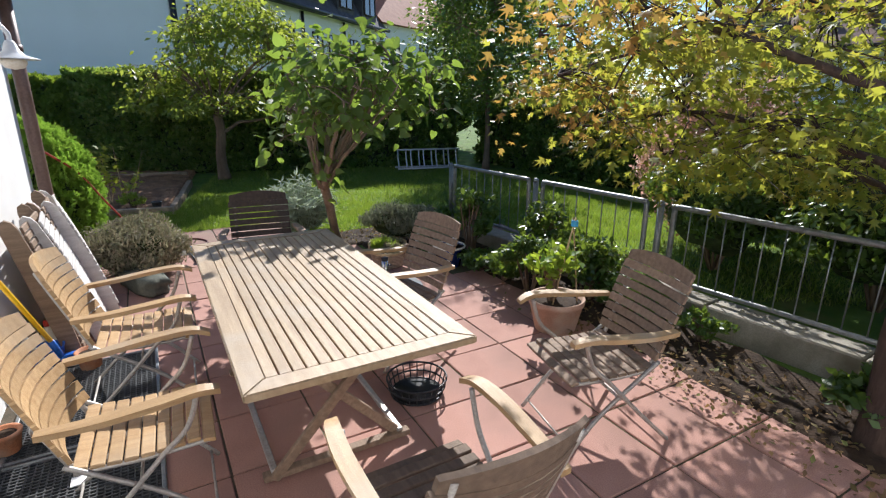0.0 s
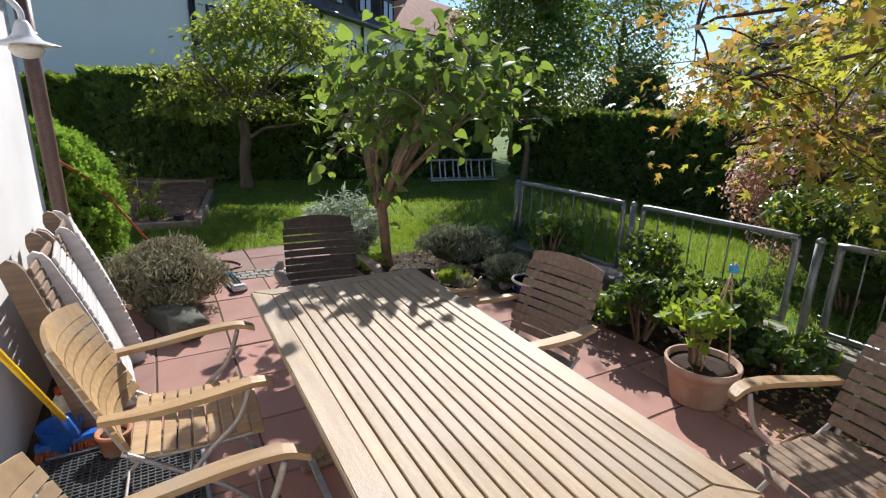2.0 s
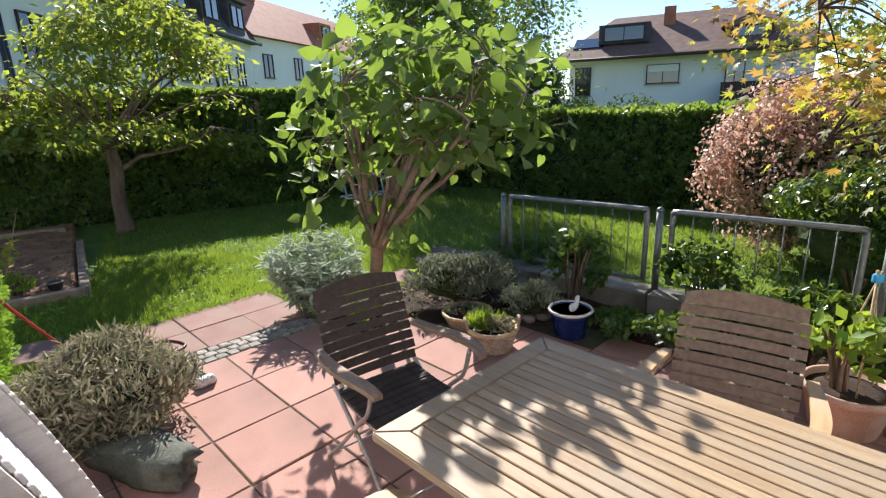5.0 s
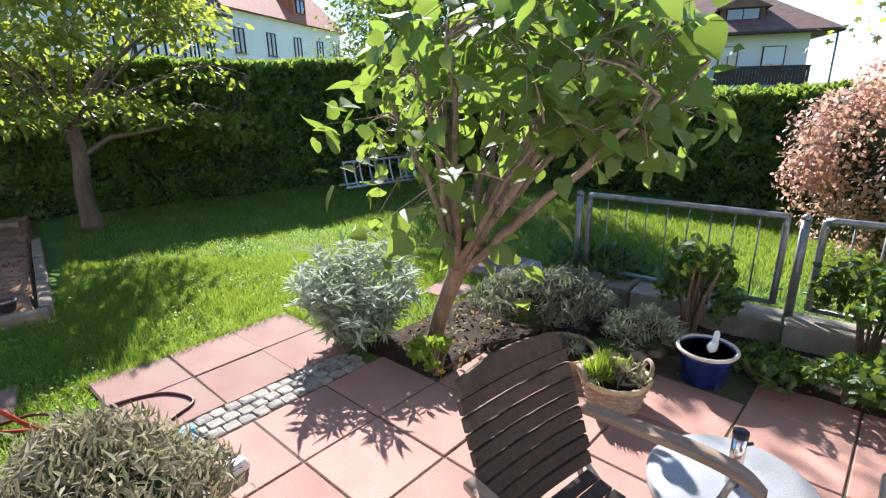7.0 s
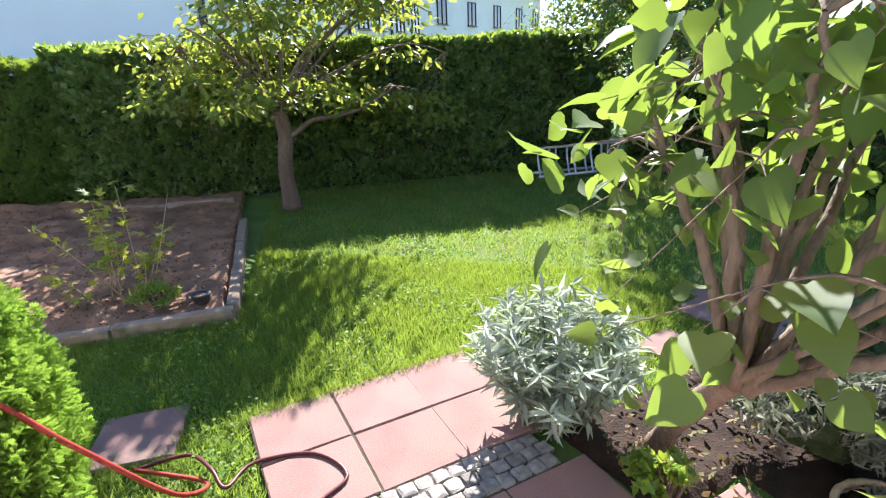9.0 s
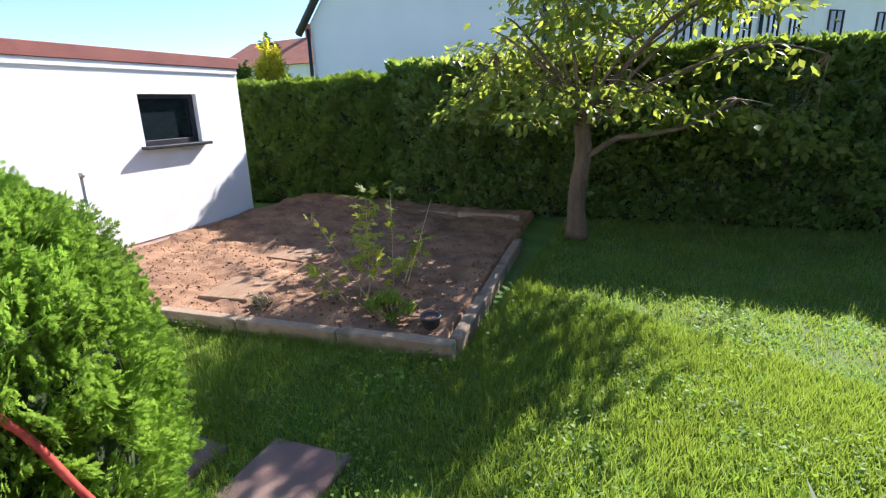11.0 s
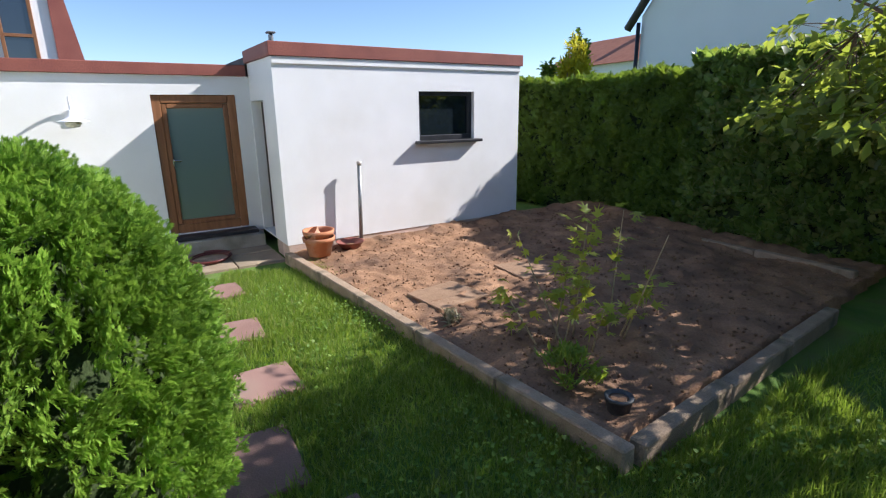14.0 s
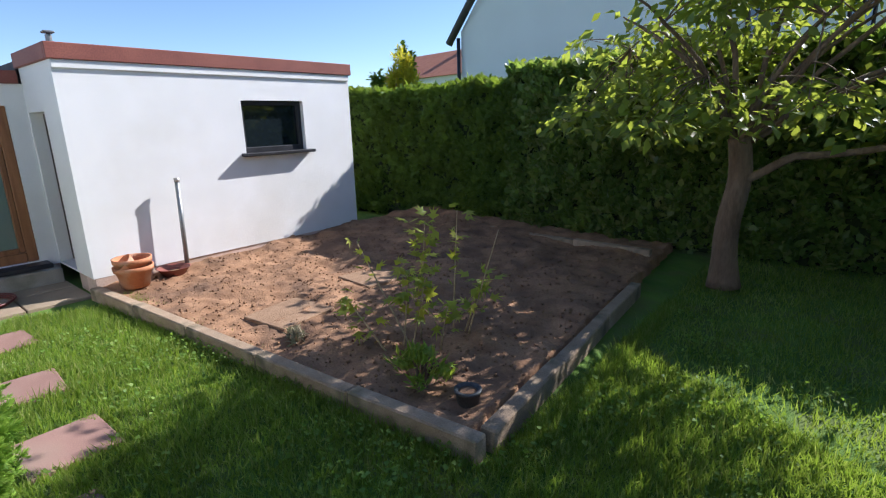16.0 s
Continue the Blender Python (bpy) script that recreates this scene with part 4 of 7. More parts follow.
def make_chair(wood, arm_wood, leg_mat, bow=0.05):
    """A folding armchair; it faces +y, its back stands at -y."""
    c = thing("garden_chair", (0, 0, 0), 0)
    W = 0.47
    # seat of cross slats, dished and rolled over at the front
    for i in range(9):
        y = -0.20 + 0.052 * i
        z = 0.425 - 0.018 * math.sin(math.pi * (i + 1) / 9.5) - (0.02 if i == 8 else 0)
        box("seat_slat", (W - 0.03, 0.046, 0.017), (0, y, z), wood, c, bevel=0.004, turn=Matrix.Rotation(radians(-6 + i * 1.2 - (14 if i == 8 else 0)), 4, "X"))
    # backrest of bowed cross slats
    for i in range(9):
        s = i / 8.0
        y0, z0 = -0.225 - 0.145 * s, 0.475 + 0.375 * s
        w = W - 0.01 + (0.012 if 0 < i < 8 else -0.01)
        v, f = [], []
        n = 8
        lean = radians(21)
        hh = 0.0205 + (0.006 if i == 8 else 0)
        for k in range(n + 1):
            x = -w / 2 + w * k / n
            dy = -bow * (1 - (2 * x / w) ** 2)
            dz = (0.028 * (1 - (2 * x / w) ** 2)) if i == 8 else 0.0
            for e, th in ((-1, -1), (1, -1), (1, 1), (-1, 1)):
                top = dz if e > 0 else 0.0
                v.append((x, y0 + dy - e * hh * math.sin(lean) + th * 0.008, z0 + e * hh * math.cos(lean) + th * 0.003 + top))
        for k in range(n):
            for q in range(4):
                a, b = k * 4 + q, k * 4 + (q + 1) % 4
                f.append((a, b, b + 4, a + 4))
        f += [(3, 2, 1, 0), tuple(n * 4 + q for q in range(4))]
        np_mesh("back_slat", v, f, wood, c)
    for s in (-1, 1):
        # upright behind the slats
        x = s * (W / 2 - 0.045)
        tube_part("back_upright", [(x, -0.215, 0.40), (x, -0.255, 0.49), (x, -0.395, 0.86)], 0.011, leg_mat, c, seg=6, smooth_n=3)
        # armrest
        v, f = [], []
        line = bend([(s * 0.265, -0.285, 0.615), (s * 0.285, -0.12, 0.625), (s * 0.292, 0.06, 0.645), (s * 0.28, 0.20, 0.655), (s * 0.262, 0.275, 0.635)], 4)
        for k, p in enumerate(line):
            wd = 0.020 + 0.009 * math.sin(math.pi * k / (len(line) - 1))
            for e, th in ((-1, -1), (1, -1), (1, 1), (-1, 1)):
                v.append((p.x + e * wd, p.y, p.z + th * 0.011))
        for k in range(len(line) - 1):
            for q in range(4):
                a, b = k * 4 + q, k * 4 + (q + 1) % 4
                f.append((a, b, b + 4, a + 4))
        m = (len(line) - 1) * 4
        f += [(3, 2, 1, 0), (m, m + 1, m + 2, m + 3)]
        np_mesh("armrest", v, f, arm_wood, c)
        # curved metal legs crossing under the seat
        tube_part("front_leg", [(s * 0.25, 0.20, 0.64), (s * 0.25, 0.15, 0.50), (s * 0.245, 0.05, 0.40), (s * 0.245, -0.14, 0.20), (s * 0.25, -0.33, 0.012)], 0.0105, leg_mat, c, seg=6, smooth_n=4)
        tube_part("rear_leg", [(s * 0.225, -0.24, 0.45), (s * 0.225, -0.12, 0.36), (s * 0.225, 0.08, 0.20), (s * 0.23, 0.24, 0.012)], 0.0105, leg_mat, c, seg=6, smooth_n=4)
        tube_part("seat_rail", [(s * 0.21, -0.22, 0.405), (s * 0.21, 0.0, 0.392), (s * 0.21, 0.22, 0.40)], 0.010, leg_mat, c, seg=6, smooth_n=3)
    for y, z in ((-0.30, 0.05), (0.21, 0.05), (-0.03, 0.29)):
        tube_part("stretcher", [(-0.24, y, z), (0.24, y, z)], 0.006, leg_mat, c, seg=6, smooth_n=0)
    return c


def seat_pose(back_centre, facing):
    f = Vector(facing).normalized()
    p = Vector(back_centre) + f * 0.40
    return pose(p.x, p.y, 0.0, 0, 0, math.degrees(math.atan2(f.y, f.x)) - 90)


CHAIRS = "folding chairs round the garden table"
pale_chair = make_chair(M["teak"], M["teak"], M["rod"])
tagged(pale_chair, "sunlit honey-coloured wooden folding armchair with curved slatted back", "chair", CHAIRS)
pale_chair.matrix_basis = seat_pose((-1.37, 2.33), (0.77, 0.64))
copy_thing(pale_chair, seat_pose((-0.70, 1.58), (0.77, 0.64)))
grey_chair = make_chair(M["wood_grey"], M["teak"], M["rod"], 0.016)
tagged(grey_chair, "greyed brown wooden folding armchair with slatted back and metal legs", "chair", CHAIRS)
grey_chair.matrix_basis = seat_pose((0.40, 3.70), (-0.62, -0.78))
copy_thing(grey_chair, seat_pose((1.715, 3.02), (-0.86, -0.51)))
near_chair = make_chair(M["wood_shaded"], M["teak"], M["rod"], 0.06)
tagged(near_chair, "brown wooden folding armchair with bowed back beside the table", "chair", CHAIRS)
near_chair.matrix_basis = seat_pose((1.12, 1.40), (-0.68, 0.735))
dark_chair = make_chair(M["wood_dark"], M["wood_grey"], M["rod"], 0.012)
tagged(dark_chair, "dark brown wooden folding armchair, deepened by painted shade, at the table's far end", "chair", CHAIRS)
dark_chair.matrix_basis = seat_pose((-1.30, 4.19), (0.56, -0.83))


# ---- fence ----
def make_gate(a0, a1):
    g = thing("steel_fence", (0, 0, 0), 0, "galvanised tubular steel fence panel with thin upright bars", "fence", "steel fence panels on the kerb")
    p0, p1 = ab(a0, fence_b(a0)), ab(a1, fence_b(a1))
    def at(s, z):
        q = p0.lerp(p1, s)
        return (q.x, q.y, z)
    L = (p1 - p0).length
    r = 0.05 / L
    tube_part("frame", [at(0, 0.24), at(0, 0.78), at(r * 0.3, 0.825), at(r, 0.84), at(0.5, 0.84), at(1 - r, 0.84), at(1 - r * 0.3, 0.825), at(1, 0.78), at(1, 0.24)], 0.022, M["steel"], g, seg=10, smooth_n=3)
    tube_part("bottom_rail", [at(0, 0.245), at(1, 0.245)], 0.018, M["steel"], g, seg=10, smooth_n=0)
    n = max(6, int(L / 0.135))
    for i in range(1, n):
        tube_part("bar", [at(i / n, 0.25), at(i / n, 0.83)], 0.0055, M["steel"], g, seg=6, smooth_n=0)
    for s in (0, 1):
        for z in (0.35, 0.72):
            q = p0 if s == 0 else p1
            d = (p0 - p1).normalized() * (0.045 if s == 0 else -0.045)
            tube_part("hinge_bolt", [(q.x, q.y, z), (q.x + d.x, q.y + d.y, z)], 0.008, M["steel"], g, seg=6, smooth_n=0)
    return g


def make_post(a):
    p = ab(a, fence_b(a))
    post = thing("fence_post", (p.x, p.y, 0.17), 0, "round galvanised steel fence post with domed cap", "fence post", "steel fence posts")
    tube_part("shaft", [(0, 0, 0), (0, 0, 0.67)], 0.027, M["steel"], post, seg=12, smooth_n=0)
    lathe("cap", [(0.029, 0.66), (0.029, 0.68), (0.018, 0.694), (0.002, 0.70)], M["steel"], post, seg=12)


for a0, a1 in ((4.98, 3.68), (3.48, 2.30), (2.05, 0.30), (0.05, -1.5)):
    make_gate(a0, a1)
for a in (5.06, 3.58, 2.17, 0.17):
    make_post(a)


# ---- leaning sun loungers ----
def make_lounger(foot, top_shift, rz, wood):
    o = thing("sun_lounger", foot, rz, "bleached grey wooden folding sun lounger leaning on the house wall", "sun lounger", "folded sun loungers")
    L, W = 0.98, 0.56
    lean = Matrix.Rotation(radians(-top_shift), 4, "X")
    for s in (-1, 1):
        bm = bmesh.new()
        out = [(-0.045, 0.0), (0.045, 0.0)] + [(0.045 + 0.02 * math.sin(k / 8 * math.pi), L * k / 8 * 0.93) for k in range(1, 9)] + [(0.03, L * 0.975), (0, L), (-0.03, L * 0.985), (-0.045, L * 0.94)]
        lo = [bm.verts.new((s * W / 2 - 0.014, y, z)) for y, z in out]
        hi = [bm.verts.new((s * W / 2 + 0.014, y, z)) for y, z in out]
        n = len(out)
        bm.faces.new(lo)
        bm.faces.new(hi[::-1])
        for i in range(n):
            bm.faces.new([lo[i], hi[i], hi[(i + 1) % n], lo[(i + 1) % n]])
        bmesh.ops.recalc_face_normals(bm, faces=bm.faces)
        bm.transform(lean)
        part("side_rail", bm, wood, o)
    for i in range(17):
        z = 0.06 + i * 0.052
        y = 0.05 + 0.02 * math.sin(z / L * math.pi)
        bm = box_bm(W - 0.03, 0.016, 0.042, (0, y, z), 0.004)
        bm.transform(lean)
        part("slat", bm, wood, o)
    for s in (-1, 1):
        bm = box_bm(0.03, 0.03, 0.80, (s * 0.20, -0.04, 0.42), 0.004)
        bm.transform(lean)
        part("folded_leg", bm, M["wood_grey"], o)
    return o


RB = math.degrees(math.atan2(BX.y, BX.x)) - 90
make_lounger(tuple(ab(4.40, 0.62)), -17, RB + 10, M["wood_white"])
make_lounger(tuple(ab(4.22, 0.50)), -12, RB + 4, M["wood_grey"])
make_lounger(tuple(ab(3.85, 0.60)), -17, RB + 6, M["wood_white"])
make_lounger(tuple(ab(3.62, 0.49)), -12, RB, M["wood_grey"])

# ---- gratings over the light wells ----
def make_grating(a0):
    p = ab(a0, 0.62)
    g = thing("floor_grating", (p.x, p.y, 0.0), ANG_A, "dark metal floor grating over a light well by the wall", "grating", "light well gratings")
    L, W = 0.98, 0.66
    for s in (-1, 1):
        box("edge_bar", (L, 0.02, 0.03), (0, s * W / 2, 0.008), M["steel"], g)
        box("edge_bar", (0.02, W - 0.02, 0.03), (s * (L / 2 - 0.01), 0, 0.008), M["steel"], g)
    v, f = [], []
    def bar(x0, x1, y0, y1, z0, z1):
        k = len(v)
        v.extend([(x0, y0, z0), (x1, y0, z0), (x1, y1, z0), (x0, y1, z0), (x0, y0, z1), (x1, y0, z1), (x1, y1, z1), (x0, y1, z1)])
        f.extend([tuple(k + i for i in q) for q in ((0, 3, 2, 1), (4, 5, 6, 7), (0, 1, 5, 4), (1, 2, 6, 5), (2, 3, 7, 6), (3, 0, 4, 7))])
    for i in range(40):
        x = -L / 2 + 0.03 + i * (L - 0.06) / 39
        bar(x - 0.0035, x + 0.0035, -W / 2 + 0.01, W / 2 - 0.01, 0.0, 0.019)
    for i in range(22):
        y = -W / 2 + 0.03 + i * (W - 0.06) / 21
        bar(-L / 2 + 0.02, L / 2 - 0.02, y - 0.003, y + 0.003, -0.002, 0.017)
    np_mesh("grating_mesh", v, f, M["rubber"], g)
    # black sheet stands in for the darkness down the light well
    box("well_cover", (L - 0.05, W - 0.05, 0.004), (0, 0, -0.004), M["black"], g, "black sheet standing for the dark shaft", bevel=0)
    return g


for a in (2.72, 1.72, 0.72, -0.28):
    g = make_grating(a)
    for x in (0.22, 0.41) if a == 1.72 else ():
        box("fixing_clip", (0.065, 0.065, 0.008), (x, 0.0, 0.024), M["white_paint"], g, "white square clip", bevel=0.002)


# ---- pots and small things on the terrace ----
def make_pot(name, at, r, h, material, label, group="", soil="soil_dark", rim=0.014, plant=None):
    o = thing(name, at, 0, label, "flower pot", group)
    lathe("pot_body", [(r * 0.70, 0), (r * 0.74, 0.004), (r * 0.96, h * 0.82), (r, h * 0.82), (r + rim * 0.3, h * 0.98), (r, h), (r - rim, h * 0.98), (r - rim * 1.4, h * 0.84)], material, o)
    lathe("soil_fill", [(0.001, h * 0.86), (r * 0.5, h * 0.865), (r - rim * 1.1, h * 0.85)], M[soil], o)
    return o


blue = make_pot("plant_pot", (0.13, 5.27, 0), 0.155, 0.21, M["blue_glaze"], "dark blue glazed flower pot with cream rim")
rim = lathe("rim", [(0.150, 0.20), (0.162, 0.196), (0.168, 0.206), (0.162, 0.218), (0.148, 0.214), (0.146, 0.20)], M["cream_glaze"], blue, "cream glazed rim")
bird = thing("bird_figurine", (0.15, 5.25, 0.178), 40, "small white bird figurine standing in the blue pot", "figurine")
v, f = tube(bend([(-0.05, 0, 0.03), (-0.02, 0, 0.05), (0.02, 0, 0.065), (0.035, 0, 0.10), (0.045, 0, 0.118), (0.07, 0, 0.112)], 4), [0.004, 0.012, 0.02, 0.026, 0.028, 0.028, 0.027, 0.025, 0.022, 0.019, 0.017, 0.016, 0.016, 0.017, 0.017, 0.016, 0.014, 0.011, 0.007, 0.004, 0.002][:21], 10)
v, f = tube([(0, 0.006, 0.0), (0.005, 0.006, 0.04)], [0.004, 0.004], 6, v, f)
v, f = tube([(0, -0.006, 0.0), (0.005, -0.006, 0.04)], [0.004, 0.004], 6, v, f)
np_mesh("figurine", v, f, M["white_paint"], bird, smooth=True)
clay = make_pot("plant_pot", (1.21, 4.00, 0), 0.205, 0.25, M["clay_pale"], "large weathered clay pot with a climbing plant on canes")
small_pot = make_pot("plant_pot", (-1.66, 2.72, 0), 0.075, 0.13, M["terracotta"], "small terracotta pot behind the chair")
pot_b = make_pot("plant_pot", (-1.35, 1.95, 0.02), 0.07, 0.11, M["terracotta"], "small terracotta pot on the grating")
jar = thing("glass_jar", (-1.27, 2.09, 0.02), 0, "clear glass jar with grey lid on the grating", "jar")
lathe("jar_body", [(0.055, 0), (0.07, 0.01), (0.075, 0.06), (0.06, 0.085), (0.055, 0.09)], M["clear"], jar)
lathe("lid", [(0.058, 0.088), (0.06, 0.092), (0.06, 0.102), (0.002, 0.104)], M["rod"], jar)
umb = thing("umbrella_stand", (-0.27, 4.42, 0), 0, "round pale stone umbrella stand with polished steel tube", "umbrella stand")
lathe("base_disc", [(0.33, 0.0), (0.335, 0.01), (0.335, 0.045), (0.325, 0.055), (0.05, 0.058), (0.03, 0.058)], M["stone_pale"], umb, seg=48)
tube_part("tube", [(0, 0, 0.055), (0, 0, 0.30)], 0.028, M["chrome"], umb, seg=20, smooth_n=0)
tube_part("inner_sleeve", [(0, 0, 0.29), (0, 0, 0.315)], 0.031, M["black"], umb, seg=20, smooth_n=0)
tube_part("clamp_screw", [(0.02, 0, 0.25), (0.06, 0.0, 0.25)], 0.008, M["black"], umb, smooth_n=0)
ring = thing("coal_basket", (0.43, 2.92, 0), 0, "round black wire basket under the table", "basket")
for z, r in ((0.006, 0.15), (0.05, 0.165), (0.10, 0.175)):
    pts = [(r * math.cos(2 * math.pi * k / 24), r * math.sin(2 * math.pi * k / 24), z) for k in range(25)]
    tube_part("hoop", pts, 0.006, M["black"], ring, seg=6, smooth_n=0)
for k in range(24):
    c, s = math.cos(2 * math.pi * k / 24), math.sin(2 * math.pi * k / 24)
    tube_part("wire", [(0.15 * c, 0.15 * s, 0.006), (0.175 * c, 0.175 * s, 0.10)], 0.004, M["black"], ring, seg=5, smooth_n=0)
lathe("base_plate", [(0.001, 0.004), (0.148, 0.006)], M["black"], ring)

dish = thing("pot_saucer", (0.48, 5.29, 0.0), 0, "small grey stoneware dish with pebbles beside the blue pot", "dish")
lathe("dish_body", [(0.001, 0.0), (0.06, 0.0), (0.085, 0.05), (0.09, 0.055), (0.08, 0.05), (0.055, 0.012), (0.001, 0.012)], M["rod"], dish)
for k in range(7):
    pb = lathe("pebble", [(0.001, -0.012), (0.018, -0.004), (0.018, 0.006), (0.001, 0.014)], M["stone"], dish, seg=10)
    pb.location = (0.04 * math.cos(k * 2.4) * (k % 3) / 2, 0.04 * math.sin(k * 2.4) * (k % 3) / 2, 0.026 + 0.004 * (k % 2))
flower = thing("yellow_flower", (-1.40, 5.46, 0.0), 0, "small yellow flower in the slab joint by the lilac", "flower")
tube_part("stalk", [(0, 0, 0), (0.004, 0, 0.03), (0.01, 0.002, 0.055)], 0.003, M["leaf_bright"], flower, seg=6)
bm = bmesh.new()
for k in range(14):
    a = k * 2 * math.pi / 14
    q = [bm.verts.new((0.01 + r * math.cos(a + d), 0.002 + r * math.sin(a + d), 0.056 + h)) for r, d, h in ((0.004, 0, 0), (0.018, -0.2, 0.006), (0.026, 0, 0.002), (0.018, 0.2, 0.006))]
    bm.faces.new(q)
part("petals", bm, M["yellow"], flower)

# wicker basket and planted bowl
def make_basket(at, r, h, handle):
    o = thing("wicker_basket", at, 0, "round weathered wicker basket planted with herbs", "basket")
    for i in range(9):
        z = 0.012 + i * (h - 0.02) / 8
        q = r * (0.78 + 0.22 * i / 8)
        pts = [((q + 0.006 * math.cos(k * 4.0 + i * math.pi)) * math.cos(2 * math.pi * k / 40), (q + 0.006 * math.cos(k * 4.0 + i * math.pi)) * math.sin(2 * math.pi * k / 40), z) for k in range(41)]
        tube_part("wicker_ring", pts, h / 17, M["wicker"], o, seg=6, smooth_n=0)
    pts = [(r * 1.02 * math.cos(2 * math.pi * k / 40), r * 1.02 * math.sin(2 * math.pi * k / 40), h + 0.004 * (k % 2)) for k in range(41)]
    tube_part("rim", pts, 0.015, M["cane"], o, "twisted cane rim", seg=6, smooth_n=0)
    lathe("soil_fill", [(0.001, h * 0.86), (r * 0.95, h * 0.83)], M["soil_dark"], o)
    if handle:
        for s in (-1, 1):
            tube_part("handle", [(s * r * 0.98, -0.05, h - 0.01), (s * (r + 0.015), -0.035, h + 0.06), (s * (r + 0.02), 0.03, h + 0.06), (s * r * 0.98, 0.05, h - 0.01)], 0.012, M["wicker"], o, seg=8)
    return o


make_basket((-0.48, 5.13, 0), 0.175, 0.16, True)
make_basket((-0.62, 5.55, 0), 0.19, 0.11, False)

# rail, broom, sprinkler, hoses
broom = thing("broom", (0, 0, 0), 0, "push broom with yellow handle, blue block and orange bristles", "broom")
hb = Vector((-1.85, 2.70, 0.0))
ht = ab(2.90, 0.235, 0.86)
tube_part("handle", [hb + Vector((0, 0, 0.09)), ht], 0.014, M["yellow"], broom, seg=10, smooth_n=0)
tube_part("socket", [hb + Vector((0, 0, 0.06)), (hb + Vector((0, 0, 0.09))).lerp(ht, 0.16)], 0.019, M["blue"], broom, seg=10, smooth_n=0)
turn = Matrix.Rotation(math.atan2(0.61, 0.79) + 0.2, 4, "Z")
box("block", (0.34, 0.05, 0.028), hb + Vector((0, 0, 0.07)), M["blue"], broom, turn=turn)
v, f = [], []
for i in range(260):
    x, y = random.uniform(-0.17, 0.17), random.uniform(-0.024, 0.024)
    p0 = turn @ Vector((x, y, 0.06))
    p1 = turn @ Vector((x * 1.05 + random.uniform(-0.006, 0.006), y * 1.7 + random.uniform(-0.006, 0.006), 0.0))
    tube([p0 + hb, p1 + hb], [0.0022, 0.0018], 4, v, f, cap=False)
np_mesh("bristles", v, f, M["bristle"], broom)
bottle = thing("spray_bottle", tuple(ab(3.42, 0.36, 0.0)), 30, "pale plastic cleaner bottle with red cap", "bottle")
lathe("bottle_body", [(0.045, 0), (0.05, 0.01), (0.05, 0.17), (0.03, 0.21), (0.015, 0.235)], M["cream_glaze"], bottle)
lathe("cap", [(0.018, 0.23), (0.02, 0.235), (0.02, 0.265), (0.002, 0.268)], M["red"], bottle)
bucket = thing("bucket", tuple(ab(3.28, 0.36, 0.0)), 0, "blue plastic bucket against the wall", "bucket")
lathe("bucket_body", [(0.07, 0), (0.09, 0.14), (0.095, 0.145), (0.088, 0.142), (0.066, 0.01)], M["blue"], bucket)

spr = thing("lawn_sprinkler", (-2.56, 4.94, 0.0), math.degrees(math.atan2(-0.31, 0.35)), "black and silver oscillating lawn sprinkler lying on the slabs", "sprinkler")
for s in (-1, 1):
    tube_part("skid", [(-0.22, s * 0.06, 0.012), (0.22, s * 0.06, 0.012)], 0.010, M["black"], spr, seg=8, smooth_n=0)
box("spray_bar", (0.34, 0.045, 0.03), (0, 0, 0.045), M["chrome"], spr, bevel=0.01)
for i in range(16):
    tube_part("nozzle", [(-0.15 + 0.02 * i, 0, 0.058), (-0.15 + 0.02 * i, 0, 0.066)], 0.004, M["black"], spr, seg=6, smooth_n=0)
box("end_block", (0.07, 0.12, 0.06), (0.21, 0, 0.035), M["white_paint"], spr, bevel=0.014)
box("motor_block", (0.06, 0.09, 0.065), (-0.20, 0, 0.035), M["cyan"], spr, bevel=0.012)
hose = thing("garden_hose", (0, 0, 0), 0, "red garden hose lying in loops over slabs and lawn", "hose")
loop = [(-2.74, 5.08, 0.03), (-2.86, 5.22, 0.014), (-2.80, 5.42, 0.012), (-3.02, 5.52, 0.012), (-3.28, 5.40, 0.012), (-3.30, 5.22, 0.03), (-3.42, 5.28, 0.06), (-3.62, 5.36, 0.03), (-3.80, 5.22, 0.03)]
tube_part("coil", loop, 0.0095, M["hose_dark"], hose, seg=8)
tube_part("lead", [(-3.80, 5.22, 0.03), (-3.42, 5.24, 0.02), (-3.36, 5.02, 0.18), (-3.49, 4.80, 0.59), (-3.58, 4.62, 0.92), (-3.50, 4.20, 1.2), (-3.2, 3.93, 1.3)], 0.0105, M["hose"], hose, seg=8)
hose2 = thing("garden_hose", (0, 0, 0), 0, "dark red hose coiled on the slabs before the door", "hose")
hc = CORNER + VX.to_3d() * -0.72 + UX.to_3d() * -0.42
pts = [(hc.x + (0.20 + 0.012 * k / 12) * math.cos(2 * math.pi * k / 18), hc.y + (0.17 + 0.01 * k / 12) * math.sin(2 * math.pi * k / 18), 0.012 + 0.0007 * k) for k in range(48)]
tube_part("coil", pts, 0.009, M["hose_dark"], hose2, seg=6, smooth_n=0)

